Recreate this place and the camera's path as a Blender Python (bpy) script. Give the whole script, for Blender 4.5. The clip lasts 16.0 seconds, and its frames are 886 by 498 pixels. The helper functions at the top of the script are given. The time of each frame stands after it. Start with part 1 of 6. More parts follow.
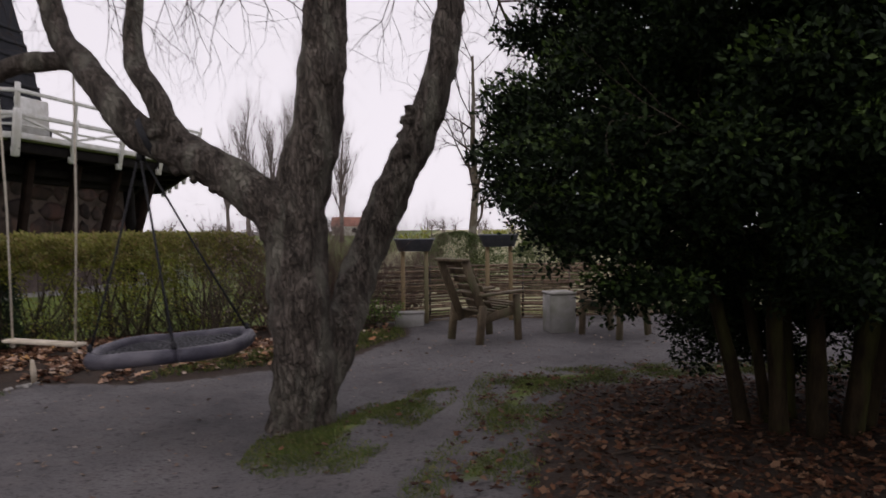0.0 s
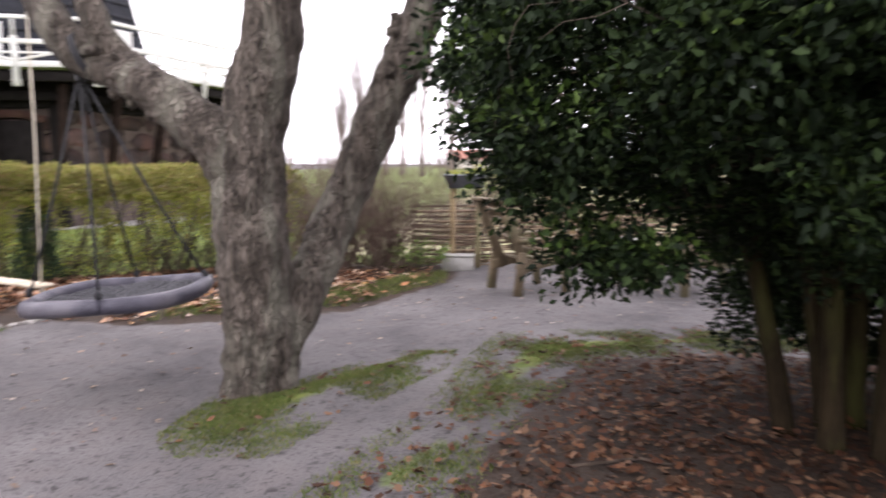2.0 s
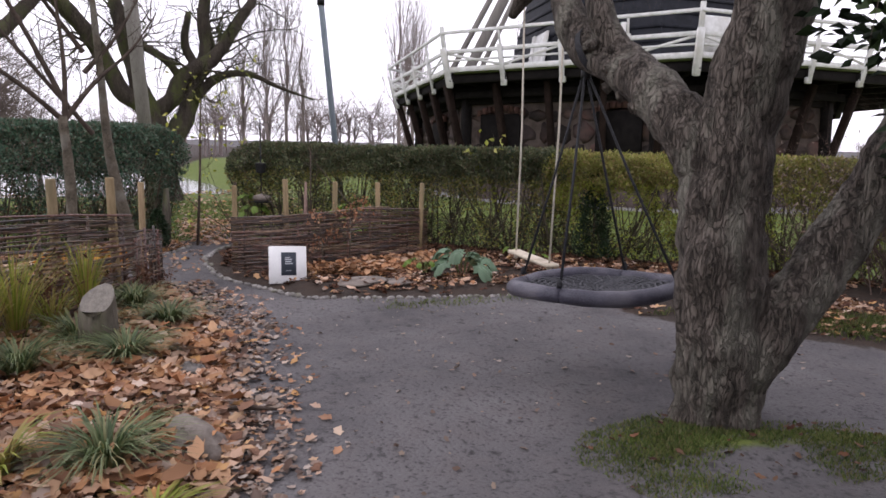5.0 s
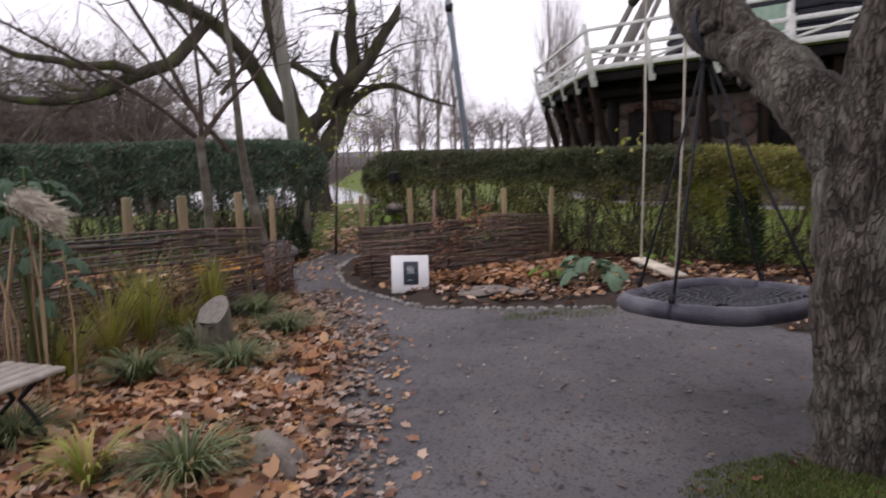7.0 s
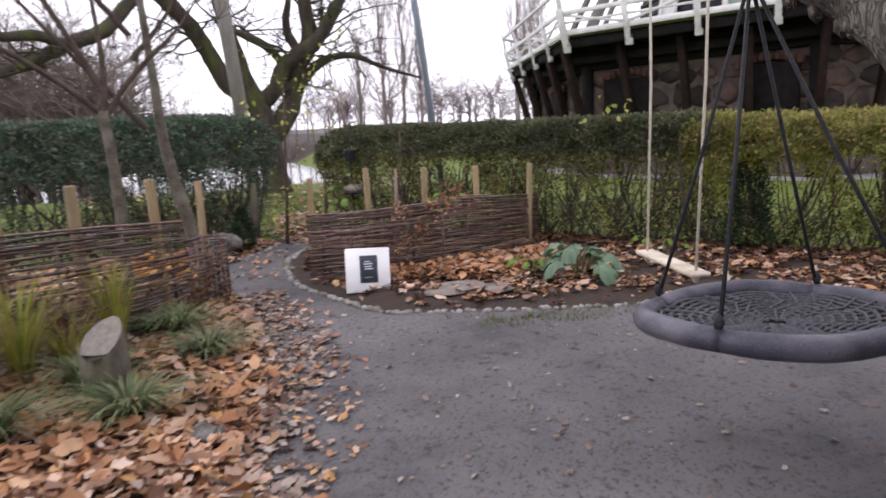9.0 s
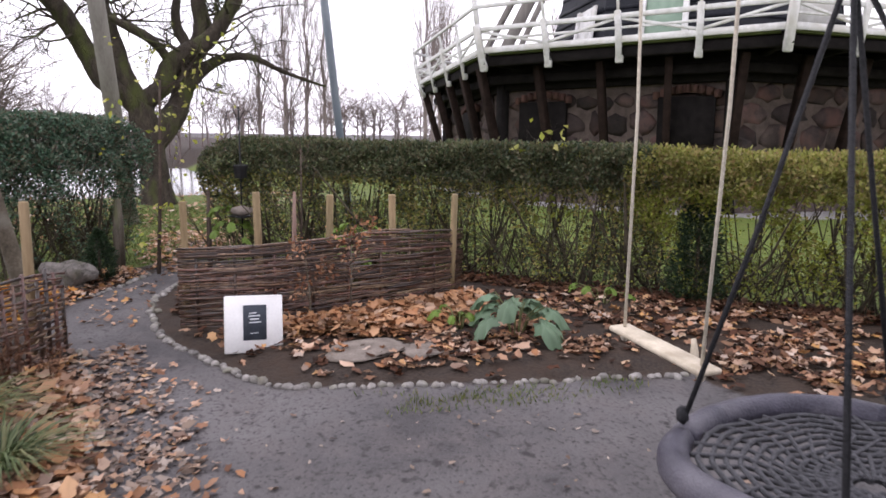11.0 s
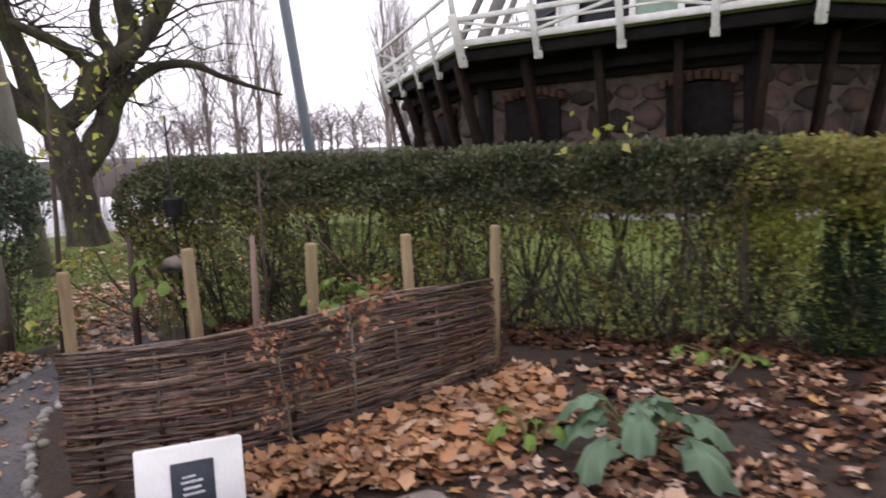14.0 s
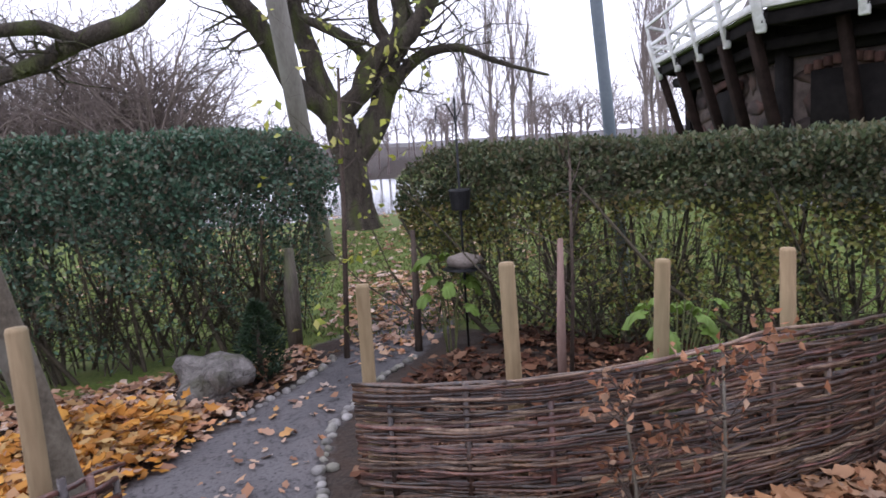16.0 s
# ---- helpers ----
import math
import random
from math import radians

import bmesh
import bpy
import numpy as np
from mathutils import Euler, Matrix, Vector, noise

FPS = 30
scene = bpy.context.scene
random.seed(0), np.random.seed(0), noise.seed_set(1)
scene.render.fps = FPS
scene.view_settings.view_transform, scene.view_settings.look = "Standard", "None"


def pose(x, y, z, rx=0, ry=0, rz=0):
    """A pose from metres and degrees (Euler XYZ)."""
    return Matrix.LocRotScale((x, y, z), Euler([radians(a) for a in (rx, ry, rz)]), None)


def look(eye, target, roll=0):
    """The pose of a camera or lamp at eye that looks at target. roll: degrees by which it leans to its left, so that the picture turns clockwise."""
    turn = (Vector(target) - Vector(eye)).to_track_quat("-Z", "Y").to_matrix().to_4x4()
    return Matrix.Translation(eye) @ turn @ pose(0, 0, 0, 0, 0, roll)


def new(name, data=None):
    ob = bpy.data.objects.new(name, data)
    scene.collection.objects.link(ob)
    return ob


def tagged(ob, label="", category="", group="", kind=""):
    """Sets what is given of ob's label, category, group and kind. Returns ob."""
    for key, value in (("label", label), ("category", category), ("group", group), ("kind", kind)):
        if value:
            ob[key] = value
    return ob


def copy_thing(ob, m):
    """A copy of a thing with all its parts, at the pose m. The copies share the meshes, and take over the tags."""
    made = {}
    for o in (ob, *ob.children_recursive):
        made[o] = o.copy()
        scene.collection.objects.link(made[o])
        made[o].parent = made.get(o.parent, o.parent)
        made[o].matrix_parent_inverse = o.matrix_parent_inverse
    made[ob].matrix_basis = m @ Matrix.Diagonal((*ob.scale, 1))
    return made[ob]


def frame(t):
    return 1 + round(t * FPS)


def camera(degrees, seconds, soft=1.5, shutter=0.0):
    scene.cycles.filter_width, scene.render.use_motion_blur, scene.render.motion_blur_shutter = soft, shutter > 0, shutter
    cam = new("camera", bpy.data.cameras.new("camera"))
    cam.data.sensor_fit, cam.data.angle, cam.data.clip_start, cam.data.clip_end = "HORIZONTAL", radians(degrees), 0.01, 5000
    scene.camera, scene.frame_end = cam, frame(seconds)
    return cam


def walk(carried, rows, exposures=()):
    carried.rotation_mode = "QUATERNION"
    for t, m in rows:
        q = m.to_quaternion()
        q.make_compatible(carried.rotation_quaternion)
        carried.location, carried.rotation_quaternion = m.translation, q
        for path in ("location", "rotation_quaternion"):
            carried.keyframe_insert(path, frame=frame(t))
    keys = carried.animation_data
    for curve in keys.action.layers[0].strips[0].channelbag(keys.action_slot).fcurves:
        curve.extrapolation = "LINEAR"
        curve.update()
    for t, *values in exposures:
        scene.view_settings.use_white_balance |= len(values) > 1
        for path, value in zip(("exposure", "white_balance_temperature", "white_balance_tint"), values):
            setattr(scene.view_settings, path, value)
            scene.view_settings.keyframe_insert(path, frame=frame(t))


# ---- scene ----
cam = camera(65.3, 16.0, soft=1.6, shutter=0.5)
METRES, EYE, TILT, LEAN, TURN = 8.4, 1.5, 0.0, 0.0, 0.0
ROWS = [
    (0.0, 0.0, 0.0, 0.0, -0.02, -1.66, 0.61),
    (0.5, 0.027, 0.0319, 0.0032, -0.05, -3.66, -0.63),
    (1.0, 0.0461, 0.0563, 0.0035, 1.03, -5.46, -0.99),
    (1.5, 0.0675, 0.0857, 0.0041, 2.78, -6.42, 1.42),
    (2.0, 0.0998, 0.1157, 0.0015, 9.7, -7.09, 0.01),
    (2.5, 0.1192, 0.1475, 0.0033, 25.93, -7.88, 0.42),
    (3.0, 0.1331, 0.1716, 0.0055, 35.23, -7.2, -2.76),
    (3.5, 0.1417, 0.193, 0.0066, 48.31, -6.99, -2.11),
    (4.0, 0.1553, 0.2015, 0.0089, 55.39, -8.52, -1.98),
    (6.5, 0.1427, 0.2374, 0.0088, 63.18, -6.64, 1.72),
    (7.0, 0.1424, 0.2603, 0.0085, 70.72, -8.28, 1.56),
    (7.5, 0.1329, 0.2789, 0.0047, 73.57, -10.16, 1.11),
    (8.0, 0.1033, 0.2941, 0.0033, 75.62, -9.5, 0.73),
    (8.5, 0.0663, 0.3044, 0.0005, 73.98, -9.5, 1.77),
    (9.0, 0.0207, 0.3119, 0.0048, 68.1, -10.41, 2.61),
    (11.5, -0.1514, 0.3749, 0.0109, 59.22, -8.8, -0.12),
    (12.0, -0.1902, 0.3949, 0.0069, 60.29, -7.15, 3.11),
    (12.5, -0.2338, 0.4126, 0.012, 59.7, -6.53, 2.36),
    (13.0, -0.2776, 0.4238, 0.0111, 49.77, -5.26, 2.08),
    (13.5, -0.31, 0.43, 0.0123, 50.77, -8.39, -0.32),
    (14.0, -0.3658, 0.4382, 0.0084, 56.54, -8.71, 2.47),
    (14.5, -0.4066, 0.4455, 0.0086, 60.11, -8.51, 0.8),
    (15.0, -0.4554, 0.4408, 0.0131, 72.08, -7.7, 3.22),
    (15.5, -0.4786, 0.4351, 0.0115, 77.66, -9.33, 3.93),
    (16.0, -0.4825, 0.434, 0.0109, 76.37, -9.03, 3.63),
]

EXPOSURES = [(0.0, -0.85, 6500, 13.0), (0.5, -0.43, 6800, 13.0), (1.0, 0.2, 7100, 13.0), (1.5, 0.66, 6800, 13.0), (2.0, 1.1, 6450, 13.0), (2.5, 1.3, 6400, 13.0), (3.0, 1.17, 6350, 13.0), (3.5, 0.73, 6300, 13.0), (4.0, 0.33, 6250, 13.0), (5.0, 0.03, 6200, 13.0), (6.5, -0.25, 6300, 13.0), (7.0, -0.22, 6300, 13.0), (7.5, 0.04, 6500, 13.0), (8.0, 0.23, 6500, 13.0), (9.0, 0.33, 6200, 13.0), (11.5, 0.38, 6250, 13.0), (12.5, 0.17, 6000, 13.0), (13.0, -0.07, 5850, 13.0), (13.5, -0.12, 5900, 13.0), (14.0, 0.17, 6300, 13.0), (14.5, 0.33, 6050, 13.0), (16.0, 0.38, 5700, 13.0)]
walk(cam, [(t, pose(0, 0, EYE, TILT, LEAN, TURN) @ pose(METRES * x, METRES * y, METRES * z, 90 + pitch, roll, yaw)) for t, x, y, z, yaw, pitch, roll in ROWS], EXPOSURES)

# ---- world and sun: a bright, even overcast sky ----
world = bpy.data.worlds.new("overcast")
scene.world = world
world.use_nodes = True
wn, wl = world.node_tree.nodes, world.node_tree.links
sky = wn.new("ShaderNodeTexSky")
sky.sky_type, sky.sun_disc = "NISHITA", False
sky.sun_elevation, sky.sun_rotation = radians(38), radians(200)
sky.air_density, sky.dust_density, sky.ozone_density = 1.0, 1.0, 1.0
pale = wn.new("ShaderNodeHueSaturation")
pale.inputs["Saturation"].default_value = 0.1
wl.new(sky.outputs["Color"], pale.inputs["Color"])
cloud = wn.new("ShaderNodeMix")
cloud.data_type = "RGBA"
cloud.inputs["Factor"].default_value = 0.85
cloud.inputs["B"].default_value = (9.9, 9.35, 10.0, 1)
wl.new(pale.outputs["Color"], cloud.inputs["A"])
wl.new(cloud.outputs["Result"], wn["Background"].inputs["Color"])
wn["Background"].inputs["Strength"].default_value = 0.17
sun = new("sun", bpy.data.lights.new("sun", "SUN"))
sun.data.energy, sun.data.angle, sun.data.color = 0.6, radians(25), (1.0, 0.96, 0.9)
sun.matrix_world = look((-4, -11, 12), (0, 0, 0))


# ---- materials ----
TONE_DOWN = 0.8


def toned_down(col):
    """Scales base colours down alike, setting the sky-to-ground contrast in the colour."""
    return tuple(v * TONE_DOWN for v in col) if col else col


def mat(name, a, b, scale=12.0, rough=0.85, bump=0.25, fine=90.0, metal=0.0, rand="", c=None, spread=0.35, stretch=(1, 1, 1), world_space=True, gloss=0.3, crack=0.0, deep=0.02, soft_crack=0.62):
    """Two-scale noise between colours a and b, with stains of c, optional variation by island or by object, and bump."""
    if max(b) < 0.58:
        a, b, c = toned_down(a), toned_down(b), toned_down(c)
    m = bpy.data.materials.new(name)
    m.use_nodes = True
    n, l = m.node_tree.nodes, m.node_tree.links
    p = n["Principled BSDF"]
    if world_space:
        g = n.new("ShaderNodeNewGeometry")
        src = g.outputs["Position"]
    else:
        g = n.new("ShaderNodeTexCoord")
        src = g.outputs["Object"]
    mp = n.new("ShaderNodeMapping")
    mp.inputs["Scale"].default_value = stretch
    l.new(src, mp.inputs["Vector"])
    n1, n2 = n.new("ShaderNodeTexNoise"), n.new("ShaderNodeTexNoise")
    n1.inputs["Scale"].default_value, n2.inputs["Scale"].default_value = scale, fine
    n1.inputs["Detail"].default_value, n2.inputs["Detail"].default_value = 5.0, 3.0
    l.new(mp.outputs[0], n1.inputs["Vector"])
    l.new(mp.outputs[0], n2.inputs["Vector"])
    add = n.new("ShaderNodeMath")
    add.operation = "MULTIPLY_ADD"
    l.new(n2.outputs["Fac"], add.inputs[0])
    add.inputs[1].default_value = 0.6
    l.new(n1.outputs["Fac"], add.inputs[2])
    ramp = n.new("ShaderNodeMapRange")
    ramp.inputs["From Min"].default_value, ramp.inputs["From Max"].default_value = 0.55, 1.05
    l.new(add.outputs[0], ramp.inputs["Value"])
    mix = n.new("ShaderNodeMix")
    mix.data_type = "RGBA"
    mix.inputs["A"].default_value, mix.inputs["B"].default_value = (*a, 1), (*b, 1)
    l.new(ramp.outputs[0], mix.inputs["Factor"])
    out = mix.outputs["Result"]
    relief = add.outputs[0]
    if crack:
        vo = n.new("ShaderNodeTexVoronoi")
        vo.feature = "DISTANCE_TO_EDGE"
        vo.inputs["Scale"].default_value = crack
        wob = n.new("ShaderNodeMixRGB")
        wob.inputs["Fac"].default_value = 0.12
        l.new(mp.outputs[0], wob.inputs["Color1"])
        l.new(n1.outputs["Color"], wob.inputs["Color2"])
        l.new(wob.outputs[0], vo.inputs["Vector"])
        cr = n.new("ShaderNodeMapRange")
        cr.inputs["From Min"].default_value, cr.inputs["From Max"].default_value = 0.0, 0.12
        cr.inputs["To Min"].default_value = soft_crack
        l.new(vo.outputs["Distance"], cr.inputs["Value"])
        mc = n.new("ShaderNodeMix")
        mc.data_type = "RGBA"
        mc.inputs["A"].default_value = (a[0] * 0.6, a[1] * 0.6, a[2] * 0.6, 1)
        l.new(cr.outputs[0], mc.inputs["Factor"])
        l.new(out, mc.inputs["B"])
        out = mc.outputs["Result"]
        rl = n.new("ShaderNodeMath")
        rl.operation = "MULTIPLY_ADD"
        rl.inputs[1].default_value = 1.1
        l.new(cr.outputs[0], rl.inputs[0])
        l.new(relief, rl.inputs[2])
        relief = rl.outputs[0]
    if c:
        n3 = n.new("ShaderNodeTexNoise")
        n3.inputs["Scale"].default_value, n3.inputs["Detail"].default_value = scale * 0.45, 6.0
        l.new(mp.outputs[0], n3.inputs["Vector"])
        r3 = n.new("ShaderNodeMapRange")
        r3.inputs["From Min"].default_value, r3.inputs["From Max"].default_value = 0.5, 0.68
        l.new(n3.outputs["Fac"], r3.inputs["Value"])
        m3 = n.new("ShaderNodeMix")
        m3.data_type = "RGBA"
        m3.inputs["B"].default_value = (*c, 1)
        l.new(out, m3.inputs["A"])
        l.new(r3.outputs[0], m3.inputs["Factor"])
        out = m3.outputs["Result"]
    if rand:
        if rand == "island":
            r = g.outputs["Random Per Island"] if world_space else n.new("ShaderNodeNewGeometry").outputs["Random Per Island"]
        else:
            r = n.new("ShaderNodeObjectInfo").outputs["Random"]
        hsv = n.new("ShaderNodeHueSaturation")
        mr = n.new("ShaderNodeMapRange")
        mr.inputs["To Min"].default_value, mr.inputs["To Max"].default_value = 1 - spread, 1 + spread
        l.new(r, mr.inputs["Value"])
        l.new(mr.outputs[0], hsv.inputs["Value"])
        mh = n.new("ShaderNodeMath")
        mh.operation = "MULTIPLY_ADD"
        mh.inputs[1].default_value, mh.inputs[2].default_value = 0.02 * spread / 0.35, 0.5 - 0.01 * spread / 0.35
        fr = n.new("ShaderNodeMath")
        fr.operation = "FRACT"
        ml = n.new("ShaderNodeMath")
        ml.operation = "MULTIPLY"
        ml.inputs[1].default_value = 7.31
        l.new(r, ml.inputs[0])
        l.new(ml.outputs[0], fr.inputs[0])
        l.new(fr.outputs[0], mh.inputs[0])
        l.new(mh.outputs[0], hsv.inputs["Hue"])
        l.new(out, hsv.inputs["Color"])
        out = hsv.outputs["Color"]
    l.new(out, p.inputs["Base Color"])
    p.inputs["Roughness"].default_value, p.inputs["Metallic"].default_value = rough, metal
    p.inputs["Specular IOR Level"].default_value = gloss
    if bump:
        bp = n.new("ShaderNodeBump")
        bp.inputs["Strength"].default_value, bp.inputs["Distance"].default_value = bump, deep
        l.new(relief, bp.inputs["Height"])
        l.new(bp.outputs[0], p.inputs["Normal"])
    return m


def leafy(name, cols, rough=0.5, through_light=0.25, gloss=0.35):
    """Leaves: each island takes its own colour out of a ramp, with thin translucency."""
    m = bpy.data.materials.new(name)
    m.use_nodes = True
    n, l = m.node_tree.nodes, m.node_tree.links
    p = n["Principled BSDF"]
    g = n.new("ShaderNodeNewGeometry")
    ramp = n.new("ShaderNodeValToRGB")
    e = ramp.color_ramp.elements
    while len(e) < len(cols):
        e.new(0.5)
    for i, col in enumerate(cols):
        e[i].position, e[i].color = i / (len(cols) - 1), (*toned_down(col), 1)
    l.new(g.outputs["Random Per Island"], ramp.inputs["Fac"])
    nz = n.new("ShaderNodeTexNoise")
    nz.inputs["Scale"].default_value = 3.0
    l.new(g.outputs["Position"], nz.inputs["Vector"])
    mr = n.new("ShaderNodeMapRange")
    mr.inputs["From Min"].default_value, mr.inputs["From Max"].default_value = 0.3, 0.7
    mr.inputs["To Min"].default_value, mr.inputs["To Max"].default_value = 0.75, 1.25
    l.new(nz.outputs["Fac"], mr.inputs["Value"])
    hsv = n.new("ShaderNodeHueSaturation")
    l.new(mr.outputs[0], hsv.inputs["Value"])
    l.new(ramp.outputs["Color"], hsv.inputs["Color"])
    l.new(hsv.outputs["Color"], p.inputs["Base Color"])
    p.inputs["Roughness"].default_value, p.inputs["Specular IOR Level"].default_value = rough, gloss
    if through_light:
        tr = n.new("ShaderNodeBsdfTranslucent")
        l.new(hsv.outputs["Color"], tr.inputs["Color"])
        ms = n.new("ShaderNodeMixShader")
        ms.inputs["Fac"].default_value = through_light
        l.new(p.outputs[0], ms.inputs[1])
        l.new(tr.outputs[0], ms.inputs[2])
        l.new(ms.outputs[0], n["Material Output"].inputs["Surface"])
    return m


def ground_material():
    """Trodden cinder path, dark bed soil, lawn and gravel, told apart by where each was laid."""
    m = bpy.data.materials.new("garden_ground")
    m.use_nodes = True
    n, l = m.node_tree.nodes, m.node_tree.links
    p = n["Principled BSDF"]
    g = n.new("ShaderNodeNewGeometry")

    def noise_at(scale, detail=6.0):
        t = n.new("ShaderNodeTexNoise")
        t.inputs["Scale"].default_value, t.inputs["Detail"].default_value = scale, detail
        l.new(g.outputs["Position"], t.inputs["Vector"])
        return t.outputs["Fac"]

    def blend(f, a, b, lo=0.35, hi=0.65):
        r = n.new("ShaderNodeMapRange")
        r.inputs["From Min"].default_value, r.inputs["From Max"].default_value = lo, hi
        l.new(f, r.inputs["Value"])
        x = n.new("ShaderNodeMix")
        x.data_type = "RGBA"
        l.new(r.outputs[0], x.inputs["Factor"])
        for key, val in (("A", a), ("B", b)):
            if isinstance(val, tuple):
                x.inputs[key].default_value = (*toned_down(val), 1)
            else:
                l.new(val, x.inputs[key])
        return x.outputs["Result"]

    def zone(name, soft=0.25):
        a = n.new("ShaderNodeAttribute")
        a.attribute_name = name
        s = n.new("ShaderNodeMath")
        s.operation = "MULTIPLY_ADD"
        l.new(noise_at(9.0), s.inputs[0])
        s.inputs[1].default_value = 0.7
        l.new(a.outputs["Fac"], s.inputs[2])
        return s.outputs[0]

    big, mid, fine, grit = noise_at(0.9), noise_at(5.0), noise_at(45.0), noise_at(260.0, 2.0)
    path = blend(big, (0.076, 0.071, 0.074), (0.166, 0.155, 0.157))
    path = blend(mid, path, (0.14, 0.125, 0.124), 0.45, 0.8)
    path = blend(grit, path, (0.23, 0.22, 0.225), 0.58, 0.8)
    path = blend(noise_at(16.0), (0.045, 0.04, 0.042), path, 0.27, 0.42)
    path = blend(fine, (0.05, 0.045, 0.047), path, 0.3, 0.46)
    soil = blend(fine, (0.022, 0.016, 0.013), (0.06, 0.044, 0.034))
    soil = blend(mid, soil, (0.05, 0.032, 0.022), 0.4, 0.7)
    lawn = blend(fine, (0.075, 0.113, 0.018), (0.145, 0.195, 0.036))
    lawn = blend(mid, lawn, (0.16, 0.175, 0.045), 0.45, 0.75)
    gravel = blend(grit, (0.22, 0.21, 0.2), (0.38, 0.37, 0.36))
    out = blend(zone("bed"), path, soil, 0.7, 0.95)
    out = blend(zone("lawn"), out, lawn, 0.7, 0.95)
    out = blend(zone("gravel"), out, gravel, 0.7, 0.95)
    # Straw-coloured field, brightened to put pale haze into its colour.
    field = blend(mid, (0.32, 0.3, 0.15), (0.42, 0.4, 0.25))
    out = blend(zone("field"), out, field, 0.7, 0.95)
    l.new(out, p.inputs["Base Color"])
    p.inputs["Roughness"].default_value, p.inputs["Specular IOR Level"].default_value = 0.85, 0.25
    s = n.new("ShaderNodeMath")
    s.operation = "MULTIPLY_ADD"
    l.new(mid, s.inputs[0])
    s.inputs[1].default_value = 2.5
    l.new(fine, s.inputs[2])
    b = n.new("ShaderNodeBump")
    b.inputs["Strength"].default_value, b.inputs["Distance"].default_value = 0.38, 0.03
    l.new(s.outputs[0], b.inputs["Height"])
    l.new(b.outputs[0], p.inputs["Normal"])
    return m


M_GROUND = ground_material()
M_BARK = mat("cherry_bark", (0.034, 0.027, 0.021), (0.215, 0.18, 0.152), 15, 0.95, 1.0, 58, c=(0.235, 0.22, 0.18), stretch=(1, 1, 0.28), crack=34, deep=0.05, soft_crack=0.6)
M_OAK = mat("oak_bark", (0.035, 0.028, 0.022), (0.11, 0.09, 0.068), 6, 0.9, 0.8, 40, c=(0.1, 0.115, 0.035), stretch=(1, 1, 0.4), crack=20, deep=0.05)
# Dark bark that also carries the crown's shade on the stems; c is moss.
M_YEWBARK = mat("shaded_shrub_bark", (0.014, 0.01, 0.006), (0.042, 0.03, 0.016), 12, 0.9, 0.6, 60, gloss=0.1, c=(0.055, 0.055, 0.018), stretch=(1, 1, 0.3))
M_GREYBARK = mat("young_bark", (0.06, 0.048, 0.033), (0.19, 0.162, 0.12), 9, 0.85, 0.4, 60, c=(0.22, 0.205, 0.17))
M_TWIG = mat("twig", (0.05, 0.036, 0.028), (0.12, 0.09, 0.07), 10, 0.9, 0.0, 60)
# Lightened so that distance haze sits in the twig colour.
M_HAZETWIG = mat("hazy_far_twig", (0.19, 0.15, 0.14), (0.32, 0.265, 0.25), 2, 0.95, 0.0, 30)
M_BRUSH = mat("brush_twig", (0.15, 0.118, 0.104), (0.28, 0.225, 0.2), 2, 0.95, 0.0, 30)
M_HEDGEWOOD = mat("hedge_wood", (0.045, 0.036, 0.024), (0.13, 0.11, 0.075), 10, 0.9, 0.0, 60)
M_HEDGE = leafy("privet_leaf", [(0.03, 0.048, 0.023), (0.07, 0.094, 0.042), (0.112, 0.138, 0.062), (0.12, 0.092, 0.05), (0.19, 0.205, 0.105)], 0.5, 0.35)
M_HEDGE_B = leafy("dark_privet_leaf", [(0.03, 0.07, 0.042), (0.065, 0.13, 0.078), (0.105, 0.19, 0.115), (0.15, 0.11, 0.075), (0.18, 0.27, 0.18)], 0.4)
M_HEDGE_C = leafy("yellow_privet_leaf", [(0.12, 0.135, 0.034), (0.25, 0.265, 0.06), (0.34, 0.35, 0.085), (0.3, 0.21, 0.09), (0.44, 0.42, 0.15)], 0.5, 0.48)
M_HEDGE_Y = leafy("low_hedge_leaf", [(0.26, 0.31, 0.045), (0.4, 0.44, 0.075), (0.2, 0.235, 0.045)], 0.5, 0.45)
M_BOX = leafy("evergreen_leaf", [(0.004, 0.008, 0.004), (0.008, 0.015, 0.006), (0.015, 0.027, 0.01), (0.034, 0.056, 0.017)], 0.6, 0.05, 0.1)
M_BOXTIP = leafy("evergreen_lit_tip", [(0.03, 0.06, 0.013), (0.065, 0.11, 0.024), (0.1, 0.155, 0.035)], 0.45, 0.28, 0.25)
M_LITTER = leafy("fallen_leaf", [(0.12, 0.06, 0.04), (0.32, 0.17, 0.105), (0.5, 0.31, 0.2), (0.62, 0.44, 0.33), (0.44, 0.21, 0.1), (0.2, 0.12, 0.085), (0.66, 0.53, 0.44), (0.6, 0.33, 0.12), (0.36, 0.24, 0.18)], 0.75, 0.1, 0.2)
M_LITTERTAN = leafy("tan_fallen_leaf", [(0.46, 0.23, 0.11), (0.58, 0.36, 0.21), (0.34, 0.15, 0.07), (0.5, 0.27, 0.13), (0.2, 0.1, 0.06), (0.62, 0.44, 0.31)], 0.75, 0.12, 0.2)
# Brown leaves, darkened further to put the shade below the shrub into the colour.
M_LITTERDARK = leafy("dark_shaded_leaf", [(0.03, 0.016, 0.011), (0.085, 0.036, 0.019), (0.15, 0.066, 0.033), (0.22, 0.13, 0.08), (0.055, 0.028, 0.017), (0.1, 0.04, 0.022), (0.035, 0.02, 0.014)], 0.75, 0.1, 0.2)
